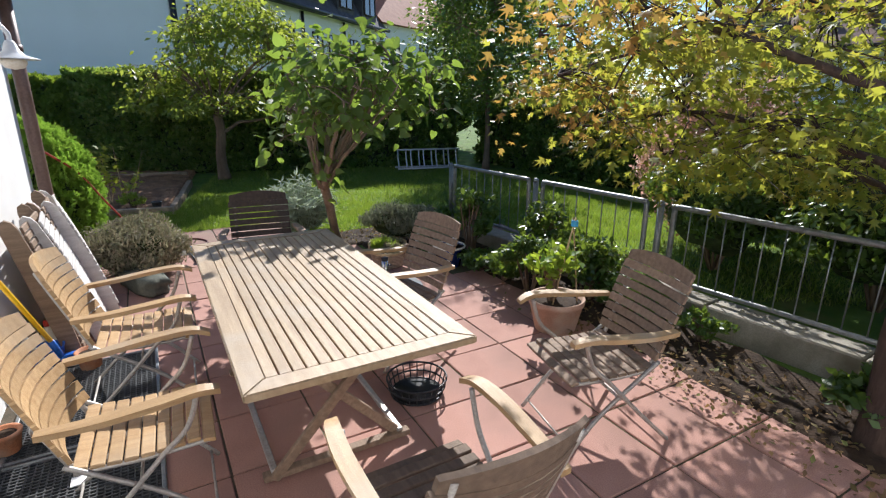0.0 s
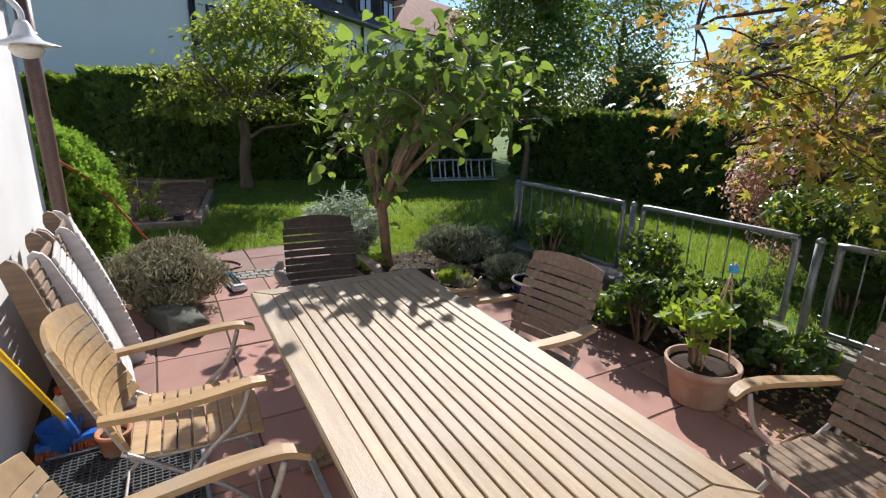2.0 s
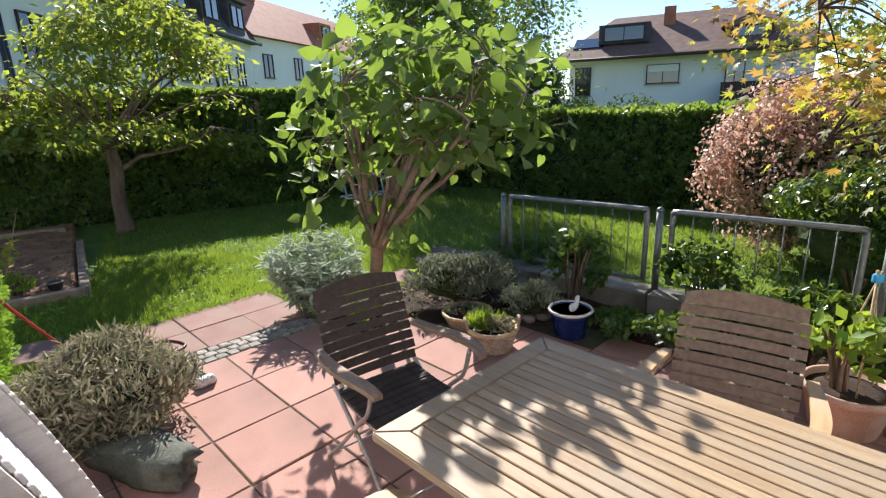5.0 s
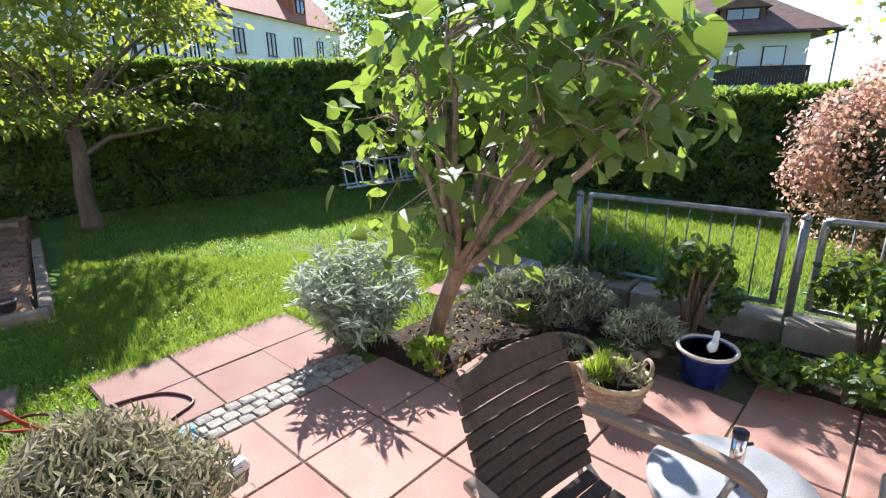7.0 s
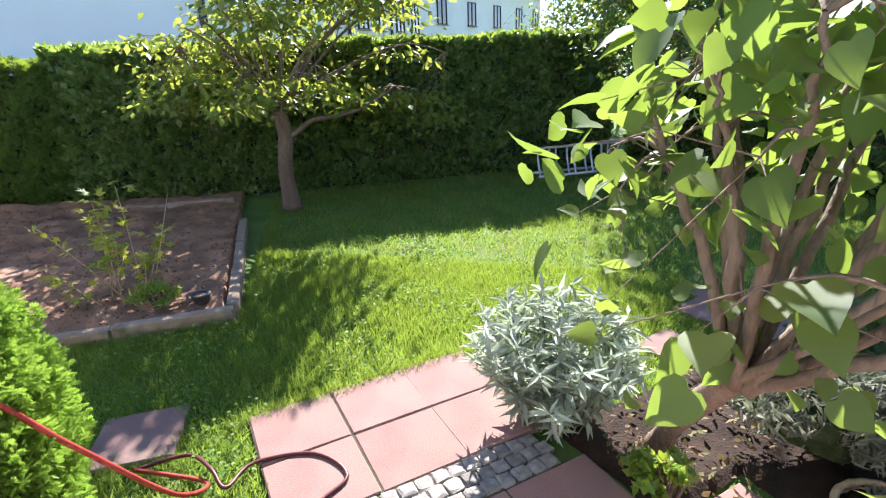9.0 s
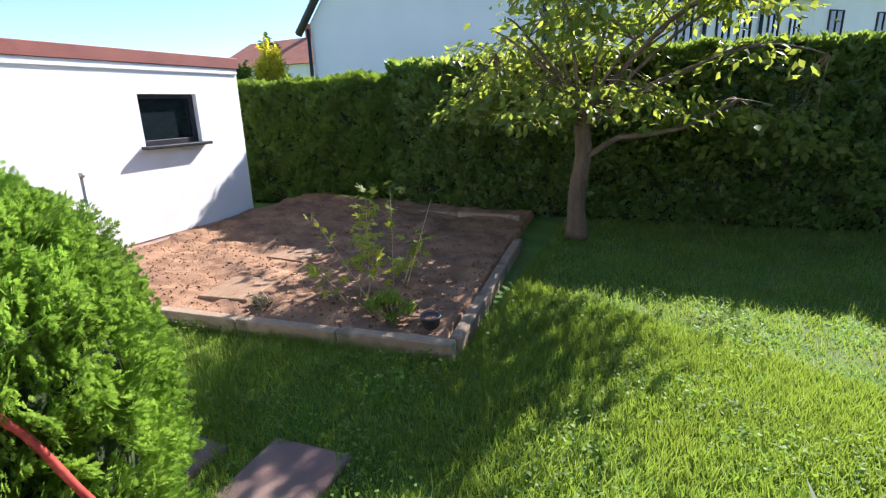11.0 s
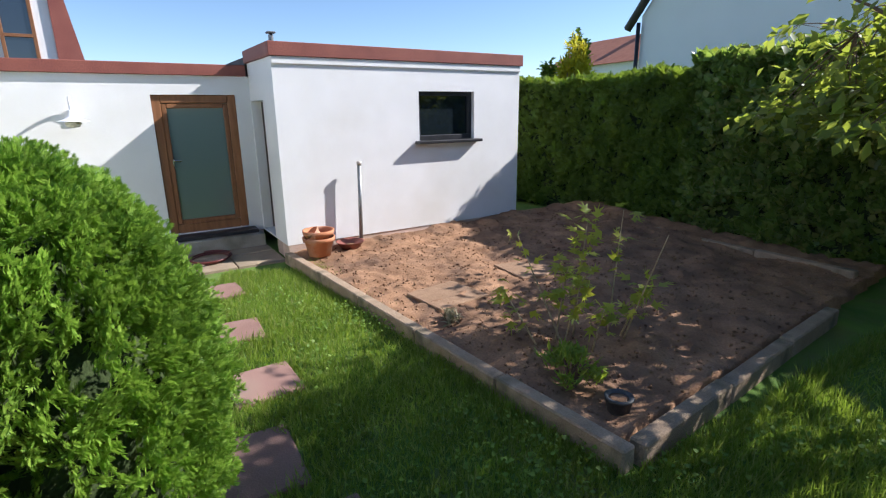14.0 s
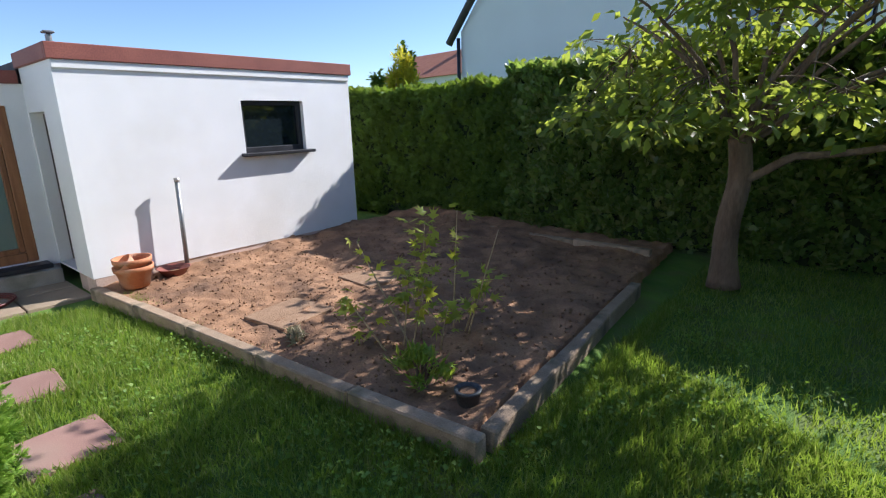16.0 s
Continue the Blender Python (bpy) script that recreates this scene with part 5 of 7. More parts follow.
# pots by the garage
stack = thing("pot_stack", tuple(uv(-4.66, 7.98, 0.06)), 0, "stack of terracotta flower pots beside the garage wall", "flower pot")
for i, (r, h, z) in enumerate(((0.16, 0.20, 0.0), (0.155, 0.20, 0.075))):
    ob = lathe("pot", [(r * 0.72, 0), (r * 0.94, h * 0.78), (r * 1.04, h * 0.78), (r * 1.07, h), (r * 0.97, h), (r * 0.9, h * 0.75), (r * 0.66, 0.02), (0.001, 0.02)], M["terracotta"], stack)
    ob.location.z = z
ob = lathe("shard", [(0.06, 0), (0.10, 0.12), (0.105, 0.12), (0.065, 0)], M["terracotta"], stack, seg=14)
ob.matrix_basis = pose(0.04, 0.0, 0.16, 40, 20, 0)
saucer = thing("plant_saucer", tuple(uv(-4.74, 8.36, 0.05)), 0, "shallow brown clay bowl beside the pots", "bowl")
lathe("bowl", [(0.09, 0), (0.15, 0.085), (0.16, 0.09), (0.145, 0.085), (0.085, 0.015), (0.001, 0.015)], M["fascia"], saucer)
stub = thing("standpipe", tuple(uv(-4.80, 8.52, 0.05)), 0, "grey steel standpipe leaning by the garage wall", "pipe")
tube_part("pipe", [(0, 0, 0), (-0.02, 0.02, 0.92)], 0.022, M["steel"], stub, seg=12, smooth_n=0)
tube_part("cap", [(-0.02, 0.02, 0.91), (-0.021, 0.021, 0.95)], 0.027, M["rod"], stub, seg=12, smooth_n=0)
black_pot = make_pot("plant_pot", (-4.70, 6.84, 0.02), 0.07, 0.11, M["rubber"], "dark plastic pot with dry earth in the bed corner", soil="soil")

# bicycle rack on the far lawn
rack = thing("bicycle_rack", (0, 0, 0), 0, "low galvanised bicycle rack of bent tubes on the lawn", "bicycle rack")
r0, r1 = Vector((-2.42, 11.70, 0)), Vector((-1.10, 12.45, 0))
back = Vector((-0.49, 0.87, 0)) * 0.35
for z, off in ((0.04, 0), (0.46, 0.35), (0.04, 0.9)):
    tube_part("rail", [r0 + back * off + Vector((0, 0, z)), r1 + back * off + Vector((0, 0, z))], 0.020, M["rack_steel"], rack, smooth_n=0)
for i in range(10):
    p = r0.lerp(r1, (i + 0.15 + 0.25 * (i % 2)) / 10)
    tube_part("hoop", [p + Vector((0, 0, 0.04)), p + back * 0.3 + Vector((0, 0, 0.30)), p + back * 0.35 + Vector((0, 0, 0.46))], 0.017, M["rack_steel"], rack, seg=6, smooth_n=3)


# ---- hedges and plants ----
def hedge(name, p0, p1, width, height, leaf, shape, size, count, label, top=1.0, back=False, ends=True, core_in=0.10):
    """A clipped hedge: a shaded twig core under a coat of leaves. p0 to p1 is the front foot line; it is wide to the left of that way."""
    p0, p1 = Vector((*p0[:2], 0)), Vector((*p1[:2], 0))
    d = (p1 - p0)
    L = d.length
    d.normalize()
    nrm = Vector((d.y, -d.x, 0))
    o = tagged(new(name), label, "hedge")
    c = [p0 - nrm * core_in + d * core_in, p1 - nrm * core_in - d * core_in, p1 - nrm * (width - core_in) - d * core_in, p0 - nrm * (width - core_in) + d * core_in]
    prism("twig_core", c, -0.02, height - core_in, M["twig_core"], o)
    faces = [("f", L * height), ("t", L * width)]
    if ends:
        faces += [("a", width * height), ("b", width * height)]
    if back:
        faces += [("k", L * height * 0.4)]
    total = sum(w for _, w in faces)
    spots, norms = [], []
    D, N, U = np.array(d), np.array(nrm), np.array((0, 0, 1.0))
    P = np.array(p0)
    lumps = rng.random((int(L / 0.17) + 3, 24))
    twigs = rng.random((int(L / 0.07) + 3, 64))

    def uneven(table, x, y):
        """Smooth chance values over a face, read from a coarse table of numbers."""
        i, j = np.floor(x).astype(int) % (table.shape[0] - 1), np.floor(y).astype(int) % (table.shape[1] - 1)
        fx, fy = x - np.floor(x), y - np.floor(y)
        fx, fy = fx * fx * (3 - 2 * fx), fy * fy * (3 - 2 * fy)
        return (table[i, j] * (1 - fx) + table[i + 1, j] * fx) * (1 - fy) + (table[i, j + 1] * (1 - fx) + table[i + 1, j + 1] * fx) * fy

    for kind, w in faces:
        n = int(count * w / total)
        s, t = rng.random(n), rng.random(n)
        depth = rng.random(n) ** 1.7 * core_in * 1.25
        tall = width if kind == "t" else height
        along = width if kind in "ab" else L
        big, small = uneven(lumps, s * along / 0.17, t * tall / 0.15), uneven(twigs, s * along / 0.07, t * tall / 0.07)
        keep = big * 0.55 + small * 0.45 + rng.normal(0, 0.10, n) > (0.36 if kind != "t" else 0.25)
        s, t, depth, big, small = s[keep], t[keep], depth[keep], big[keep], small[keep]
        n = len(s)
        wave = 0.17 * (big - 0.55) + 0.07 * (small - 0.5) + 0.03 * np.sin(s * L * 2.1) + 0.02 * np.sin(s * L * 5.3 + t * 4)
        if kind == "f":
            q = P + np.outer(s * L, D) + np.outer(wave - depth, N) + np.outer(t * height, U)
            m = np.tile(N, (n, 1))
        elif kind == "k":
            q = P + np.outer(s * L, D) + np.outer(-width + depth, N) + np.outer(t * height, U)
            m = np.tile(-N, (n, 1))
        elif kind == "t":
            q = P + np.outer(s * L, D) - np.outer(t * width, N) + np.outer(height + wave * 0.8 - depth * 0.8, U)
            m = np.tile(U, (n, 1))
        else:
            e = 0.0 if kind == "a" else L
            q = P + np.outer(np.full(n, e) + (depth if kind == "a" else -depth), D) - np.outer(s * width, N) + np.outer(t * height, U)
            m = np.tile(-D if kind == "a" else D, (n, 1))
        spots.append(q)
        norms.append(m)
    spots, norms = np.concatenate(spots), np.concatenate(norms)
    spots[:, 2] = np.maximum(spots[:, 2], 0.02)
    tip = norms * 0.5 + np.array((0, 0, 0.5 * top))
    cloud_mesh("foliage", shape[0], shape[1], spots, frames_from(norms, tip, 1.0), size * rng.uniform(0.45, 1.45, len(spots)), leaf, o)
    return o


def blob_points(n, centre, radii, shell=0.55):
    """Points in an ellipsoid, thicker towards its surface, and the way outwards."""
    w = rng.normal(0, 1, (n, 3))
    w /= np.linalg.norm(w, axis=1, keepdims=True)
    r = (shell + (1 - shell) * rng.random(n)) if shell < 1 else np.ones(n)
    return np.asarray(centre) + w * r[:, None] * np.asarray(radii), w


def shrub(name, at, radii, height, leaf, shape, size, count, label, category="shrub", core=True, lumps=14, upright=0.5, jitter=0.6, core_mat="twig_core", floor=0.02, low=-0.25):
    """A bush made of many lumps of leaves on an uneven dome, over stems and a shaded core."""
    o = thing(name, (at[0], at[1], 0), 0, label, category)
    spots, norms = [], []
    for i in range(lumps):
        th, ph = rng.uniform(0, 2 * math.pi), math.acos(rng.uniform(low, 1.0))
        k = rng.uniform(0.55, 0.85)
        c = np.array((math.cos(th) * math.sin(ph) * radii[0] * k, math.sin(th) * math.sin(ph) * radii[1] * k, height * 0.5 + math.cos(ph) * height * 0.5 * k))
        rr = np.array((radii[0], radii[1], height * 0.5)) * rng.uniform(0.28, 0.46)
        q, w = blob_points(count // lumps, c, rr, 0.6)
        spots.append(q)
        norms.append(w)
    spots, norms = np.concatenate(spots), np.concatenate(norms)
    spots[:, 2] = np.where(spots[:, 2] < floor, floor + rng.random(len(spots)) * 0.1, spots[:, 2])
    out = spots / (np.array((radii[0], radii[1], height)) + 1e-6)
    tip = out * 0.6 + np.array((0, 0, upright))
    cloud_mesh("foliage", shape[0], shape[1], spots, frames_from(norms + np.array((0, 0, 0.5)), tip, jitter), size * rng.uniform(0.6, 1.3, len(spots)), leaf, o)
    v, f = [], []
    for i in range(9):
        th = rng.uniform(0, 2 * math.pi)
        k = rng.uniform(0.2, 0.7)
        tube(bend([(0.03 * math.cos(th), 0.03 * math.sin(th), 0.0), (radii[0] * k * 0.5 * math.cos(th), radii[1] * k * 0.5 * math.sin(th), height * 0.4), (radii[0] * k * math.cos(th + 0.3), radii[1] * k * math.sin(th + 0.3), height * 0.8)], 3), [0.012 * (1 - j / 8) + 0.003 for j in range(7)], 5, v, f)
    np_mesh("stemwork", v, f, M["bark"], o, smooth=True)
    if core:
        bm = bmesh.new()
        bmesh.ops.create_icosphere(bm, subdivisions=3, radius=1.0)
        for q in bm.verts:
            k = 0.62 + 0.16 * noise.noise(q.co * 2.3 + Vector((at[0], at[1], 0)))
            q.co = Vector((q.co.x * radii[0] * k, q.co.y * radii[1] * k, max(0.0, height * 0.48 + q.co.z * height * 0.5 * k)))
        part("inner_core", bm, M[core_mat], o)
    return o


def tree(name, limbs, label, leaf, shape, size, clusters, per, bark, category="tree", seg=8, drop=0.0, jitter=0.7, spread=(0.3, 0.3, 0.16), leaf2=None, pick2=None):
    """limbs: lists of (points, first radius, last radius). clusters: centres of leaf sprays, with a scale each."""
    o = tagged(new(name), label, category)
    v, f = [], []
    pts0, r0, r1 = limbs[0]
    line = bend(pts0, 5)
    flare = [r0 * (1 + 0.35 * max(0, 1 - i / 3)) + (r1 - r0) * i / (len(line) - 1) for i in range(len(line))]
    tube(line, flare, 12, v, f)
    np_mesh("trunk", v, f, bark, o, smooth=True)
    for pts, ra, rb in limbs[1:]:
        line = bend(pts, 5)
        line = [p + Vector((rng.normal(0, ra * 0.25), rng.normal(0, ra * 0.25), rng.normal(0, ra * 0.2))) if 0 < i < len(line) - 1 else p for i, p in enumerate(line)]
        v, f = tube(line, [ra + (rb - ra) * i / (len(line) - 1) for i in range(len(line))], seg)
        np_mesh("limb", v, f, bark, o, smooth=True)
    ends = [Vector(p) for pts, _, _ in limbs[1:] for p in pts[1:]]
    groups = {0: ([], [], []), 1: ([], [], [])}
    tv, tf = [], []
    for c in clusters:
        cx, sc = Vector(c[:3]), c[3]
        g = 1 if (leaf2 is not None and pick2(cx)) else 0
        n = max(3, int(per * sc))
        q = np.array(cx) + rng.normal(0, 1, (n, 3)) * np.array(spread) * sc
        q[:, 2] -= drop * np.linalg.norm((q - np.array(cx))[:, :2], axis=1)
        w = q - np.array(cx)
        w /= np.linalg.norm(w, axis=1, keepdims=True) + 1e-6
        groups[g][0].append(q)
        groups[g][1].append(np.tile((0, 0, 1.0), (n, 1)) + w * 0.4)
        groups[g][2].append(w * 0.8 + np.array((0, 0, -0.35)))
        near = min(ends, key=lambda e: (e - cx).length)
        mid = near.lerp(cx, 0.5) + Vector((0, 0, 0.04))
        tube(bend([near, mid, cx], 3), [0.009 - 0.006 * i / 6 for i in range(7)], 4, tv, tf, cap=False)
        for k in range(3):
            e = q[k]
            tube([cx, Vector(e)], [0.0035, 0.0015], 3, tv, tf, cap=False)
    np_mesh("branchwork", tv, tf, bark, o, smooth=True)
    for g, mat in ((0, leaf), (1, leaf2)):
        if groups[g][0]:
            q, nn, tt = (np.concatenate(x) for x in groups[g])
            cloud_mesh("crown", shape[0], shape[1], q, frames_from(nn, tt, jitter), size * rng.uniform(0.55, 1.25, len(q)), mat, o)
    return o


# long hedge: clipped deciduous part, lower evergreen part
hedge("hedge", uv(-3.35, 12.3), uv(4.9, 12.25), 1.1, 2.08, M["leaf_hedge"], LEAF, 0.092, 104000, "tall clipped leafy green hedge along the garden's end")
hedge("hedge", uv(-7.6, 12.0), uv(-3.36, 12.32), 1.0, 1.93, M["leaf_thuja"], FERN, 0.085, 46000, "clipped evergreen thuja hedge with bright top beside the garage")
# right-hand hedge
hedge("hedge", (-1.0, 14.1), (4.35, 8.1), 1.0, 1.5, M["leaf_hedge"], LEAF, 0.085, 62000, "clipped leafy hedge at the garden's side")
hedge("hedge", (4.4, 8.05), (6.6, 5.4), 1.0, 1.45, M["leaf_hedge"], LEAF, 0.08, 9000, "clipped leafy hedge at the garden's side")

# fruit tree on the lawn
TB = Vector((-5.55, 9.72, 0))
def rel(base, x, y, z):
    """A place x along the long hedge, y towards it and z up from a tree's foot."""
    p = base + UX.to_3d() * x + VX.to_3d() * y
    return Vector((p.x, p.y, z))


fruit_limbs = [([TB, rel(TB, -0.02, 0, 0.5), rel(TB, 0.03, 0.03, 0.95), rel(TB, 0.0, 0.0, 1.28)], 0.105, 0.085)]
ends = []
for i, (x, y, z) in enumerate([(-0.95, -0.2, 2.3), (-0.7, 0.4, 2.7), (-0.3, -0.5, 2.95), (0.4, 0.4, 2.85), (1.1, -0.3, 2.4), (1.8, 0.2, 2.05), (-0.6, -0.9, 2.3), (0.7, -0.9, 2.2), (0.9, 0.8, 2.3), (-0.7, 0.8, 2.2)]):
    fruit_limbs.append(([rel(TB, 0, 0, 1.22), rel(TB, x * 0.35, y * 0.35, 1.25 + (z - 1.25) * 0.5), rel(TB, x * 0.75, y * 0.75, 1.25 + (z - 1.25) * 0.85), rel(TB, x, y, z)], 0.027, 0.007))
fruit_limbs.append(([rel(TB, 0.03, 0, 0.92), rel(TB, 0.4, 0.05, 1.12), rel(TB, 1.0, 0.1, 1.22), rel(TB, 1.5, 0.1, 1.5)], 0.04, 0.014))
for x, y, z in ((-1.1, 0.4, 2.1), (2.3, 0.5, 1.9), (2.1, 0.3, 2.4), (1.5, -0.5, 2.3)):
    fruit_limbs.append(([rel(TB, 0, 0, 1.2), rel(TB, x * 0.4, y * 0.4, 1.3 + (z - 1.3) * 0.75), rel(TB, x * 0.75, y * 0.75, z + 0.12), rel(TB, x, y, z)], 0.022, 0.006))
cl = []
for i in range(72):
    th, k = rng.uniform(0, 2 * math.pi), math.sqrt(rng.random())
    x, y = 1.2 * k * math.cos(th) + 0.45, 1.05 * k * math.sin(th) + 0.0
    z = 3.55 - 0.95 * k ** 2 - abs(rng.normal(0, 0.40))
    cl.append((*rel(TB, x, y, max(1.9, z)), rng.uniform(0.75, 1.2)))
for i in range(16):
    cl.append((*rel(TB, rng.uniform(-1.5, -0.6), rng.uniform(-0.2, 0.9), rng.choice([1.5, 1.8, 2.2]) + rng.normal(0, 0.05)), rng.uniform(0.6, 1.0)))
for i in range(20):
    x = rng.uniform(0.9, 2.4)
    cl.append((*rel(TB, x, rng.uniform(0.2, 0.95), rng.choice([1.25, 1.45, 3.0]) + rng.normal(0, 0.05) - 0.1 * (x - 0.9)), rng.uniform(0.6, 1.05)))
for i in range(13):
    cl.append((*rel(TB, rng.uniform(-0.7, 0.8), rng.uniform(-0.9, -0.15), rng.choice([1.5, 1.75, 2.1]) + rng.normal(0, 0.05)), rng.uniform(0.6, 1.0)))
for i in range(22):
    cl.append((*rel(TB, rng.uniform(-1.4, 0.4), rng.uniform(0.1, 1.0), rng.choice([1.45, 1.7, 1.95, 2.2]) + rng.normal(0, 0.05)), rng.uniform(0.7, 1.1)))
tree("fruit_tree", fruit_limbs, "small spreading fruit tree with a broad leafy crown", M["leaf_apple"], LEAF, 0.115, cl, 66, M["bark"], drop=0.35, spread=(0.24, 0.24, 0.055))

# lilac beside the terrace
LB = Vector((-1.40, 5.93, 0))
FORK = Vector((-1.28, 5.40, 0.78))
lil = [([LB, LB.lerp(FORK, 0.35) + Vector((-0.01, 0.03, 0)), LB.lerp(FORK, 0.7) + Vector((0.0, 0.02, 0)), FORK], 0.050, 0.050)]
LC = Vector((-0.88, 5.54, 0))
cl = []
for i in range(15):
    th = i * 2.4 + rng.uniform(-0.3, 0.3)
    k = rng.uniform(0.35, 0.8)
    tip = LC + Vector((k * math.cos(th), k * math.sin(th) * 0.88, 2.12 - 0.5 * k + rng.uniform(-0.1, 0.15)))
    root = FORK + Vector((0.03 * math.cos(th), 0.03 * math.sin(th), rng.uniform(-0.10, 0.02)))
    mid = root.lerp(tip, 0.35) + Vector((0, 0, 0.10))
    lil.append(([root, mid, root.lerp(tip, 0.7) + Vector((rng.normal(0, 0.03), rng.normal(0, 0.03), 0.08)), tip], 0.025, 0.007))
lil.append(([FORK + Vector((0.02, -0.02, -0.06)), Vector((-1.06, 5.13, 1.02)), Vector((-0.88, 4.86, 1.28)), Vector((-0.66, 4.62, 1.62))], 0.026, 0.009))
lil.append(([FORK + Vector((0.03, -0.01, -0.04)), Vector((-0.92, 5.22, 1.12)), Vector((-0.55, 5.00, 1.45)), Vector((-0.28, 4.95, 1.75))], 0.022, 0.008))
lil.append(([FORK + Vector((-0.02, -0.02, -0.02)), Vector((-1.20, 5.12, 1.06)), Vector((-1.14, 4.95, 1.28)), Vector((-1.02, 4.78, 1.48))], 0.018, 0.006))
for i in range(84):
    th, k = rng.uniform(0, 2 * math.pi), rng.random() ** 0.5
    x, y = 0.86 * k * math.cos(th), 0.80 * k * math.sin(th)
    z = 2.34 - 0.60 * k ** 2 - abs(rng.normal(0, 0.24)) if rng.random() < 0.82 else rng.uniform(1.25, 1.6)
    if (k < 0.5 or x > 0.2) and z < 1.5:
        z = rng.uniform(1.6, 2.15)
    cl.append((LC.x + x, LC.y + y, z, rng.uniform(0.7, 1.2)))
for q in ((-1.32, 5.34, 1.00, 0.7), (-1.22, 5.25, 0.94, 0.8), (-1.09, 5.24, 0.90, 0.8), (-0.95, 4.92, 1.54, 0.8), (-0.86, 4.72, 1.50, 0.7), (-0.70, 4.66, 1.58, 0.8), (-0.48, 5.02, 1.66, 0.8), (-0.95, 4.62, 1.75, 0.9), (-0.62, 4.70, 1.90, 0.9), (-1.02, 5.00, 1.74, 0.8), (-0.9, 4.8, 2.02, 1.0)):
    cl.append(q)
tree("lilac_tree", lil, "many-stemmed lilac with large heart-shaped leaves", M["leaf_lilac"], LEAF_LILAC, 0.115, cl, 12, M["bark_pale"], drop=0.3, spread=(0.15, 0.15, 0.11), jitter=0.9)

# tall tree by the rack
T2 = Vector((-0.5, 12.45, 0))
l2 = [([T2, T2 + Vector((0.02, 0, 0.8)), T2 + Vector((0, 0.02, 1.6)), T2 + Vector((0.03, 0, 3.2))], 0.075, 0.03)]
cl = []
for i in range(12):
    th = i * 2.4
    z = 1.5 + i * 0.17
    l2.append(([T2 + Vector((0, 0, z)), T2 + Vector((0.5 * math.cos(th), 0.5 * math.sin(th), z + 0.25)), T2 + Vector((1.0 * math.cos(th), 1.0 * math.sin(th), z + 0.35))], 0.025, 0.008))
for i in range(185):
    th, k, z = rng.uniform(0, 2 * math.pi), math.sqrt(rng.random()), rng.uniform(1.45, 5.3)
    R = 1.5 * (1 - abs(z - 2.7) / 3.6)
    cl.append((T2.x + R * k * math.cos(th) - 0.1, T2.y + R * k * math.sin(th), z, rng.uniform(0.8, 1.3)))
tree("garden_tree", l2, "slim garden tree with a tall dense crown", M["leaf_rose"], LEAF, 0.11, cl, 85, M["bark"], spread=(0.26, 0.26, 0.22))

# maple over the fence
MB = Vector((2.82, 2.93, 0))
ml = [([MB, MB + Vector((-0.03, 0.02, 0.6)), MB + Vector((0.06, 0.10, 1.25)), MB + Vector((0.03, 0.12, 1.75))], 0.10, 0.075)]
for pts, ra in (([(0.03, 0.1, 1.55), (-0.35, 0.1, 1.72), (-0.88, 0.25, 1.94), (-1.25, 0.6, 2.12), (-1.85, 1.35, 2.08)], 0.05), ([(0.03, 0.1, 1.7), (-0.25, 0.2, 2.05), (-0.7, 0.5, 2.32), (-1.3, 0.7, 2.45)], 0.055),
                ([(0.05, 0.1, 1.25), (-0.3, 0.6, 1.45), (-0.9, 1.1, 1.58), (-1.55, 1.55, 1.45)], 0.04), ([(0.03, 0.1, 1.6), (0.1, 0.6, 2.0), (-0.1, 1.3, 2.2)], 0.045), ([(0.0, 0.1, 1.7), (-0.2, -0.05, 2.2), (-0.6, -0.2, 2.6)], 0.05),
                ([(0.03, 0.1, 1.7), (0.1, 1.0, 2.2), (0.0, 2.2, 2.45), (-0.4, 3.0, 2.4)], 0.04), ([(0.05, 0.1, 1.1), (-0.1, 0.8, 1.3), (-0.4, 1.4, 1.3), (-0.9, 1.6, 1.25)], 0.035), ([(-0.88, 0.25, 1.94), (-1.0, 0.5, 2.2), (-1.4, 0.6, 2.4)], 0.022), ([(-0.88, 0.25, 1.94), (-1.3, 0.5, 1.9), (-1.7, 0.9, 1.8)], 0.018)):
    ml.append(([MB + Vector(p) for p in pts], ra * 0.62, 0.007))
cl = []
while len(cl) < 66:
    x, y, z = rng.uniform(0.98, 3.3), rng.uniform(2.9, 4.85), rng.choice([2.38, 2.2, 2.02, 1.9]) + rng.normal(0, 0.04)
    if x > -0.22 + 0.308 * (y - 1.41):
        cl.append((x, y, z - 0.10 * max(0.0, 1.5 - x), rng.uniform(0.7, 1.2)))
while len(cl) < 118:
    x, y, z = rng.uniform(1.35, 3.4), rng.uniform(3.3, 4.7), rng.choice([1.75, 1.58, 1.42, 1.26]) + rng.normal(0, 0.04)
    if x > -0.2 + 0.45 * (y - 1.41) and z > 1.75 - 0.45 * (x - 1.0):
        cl.append((x, y, z, rng.uniform(0.7, 1.1)))
while len(cl) < 140:
    x, y, z = rng.uniform(1.55, 3.5), rng.uniform(4.9, 6.5), rng.uniform(2.1, 2.7)
    if x > -0.1 + 0.40 * (y - 1.41):
        cl.append((x, y, z, rng.uniform(0.8, 1.2)))
# high sprays out of view, added with their limb to shade the terrace
for i in range(16):
    cl.append((rng.uniform(1.7, 3.0), rng.uniform(5.2, 6.7), rng.uniform(2.7, 3.05), rng.uniform(0.8, 1.2)))
ml.append(([MB + Vector(p) for p in ((0.03, 0.1, 1.75), (0.0, 1.2, 2.5), (-0.4, 2.5, 2.85), (-0.9, 3.4, 2.9))], 0.045, 0.009))
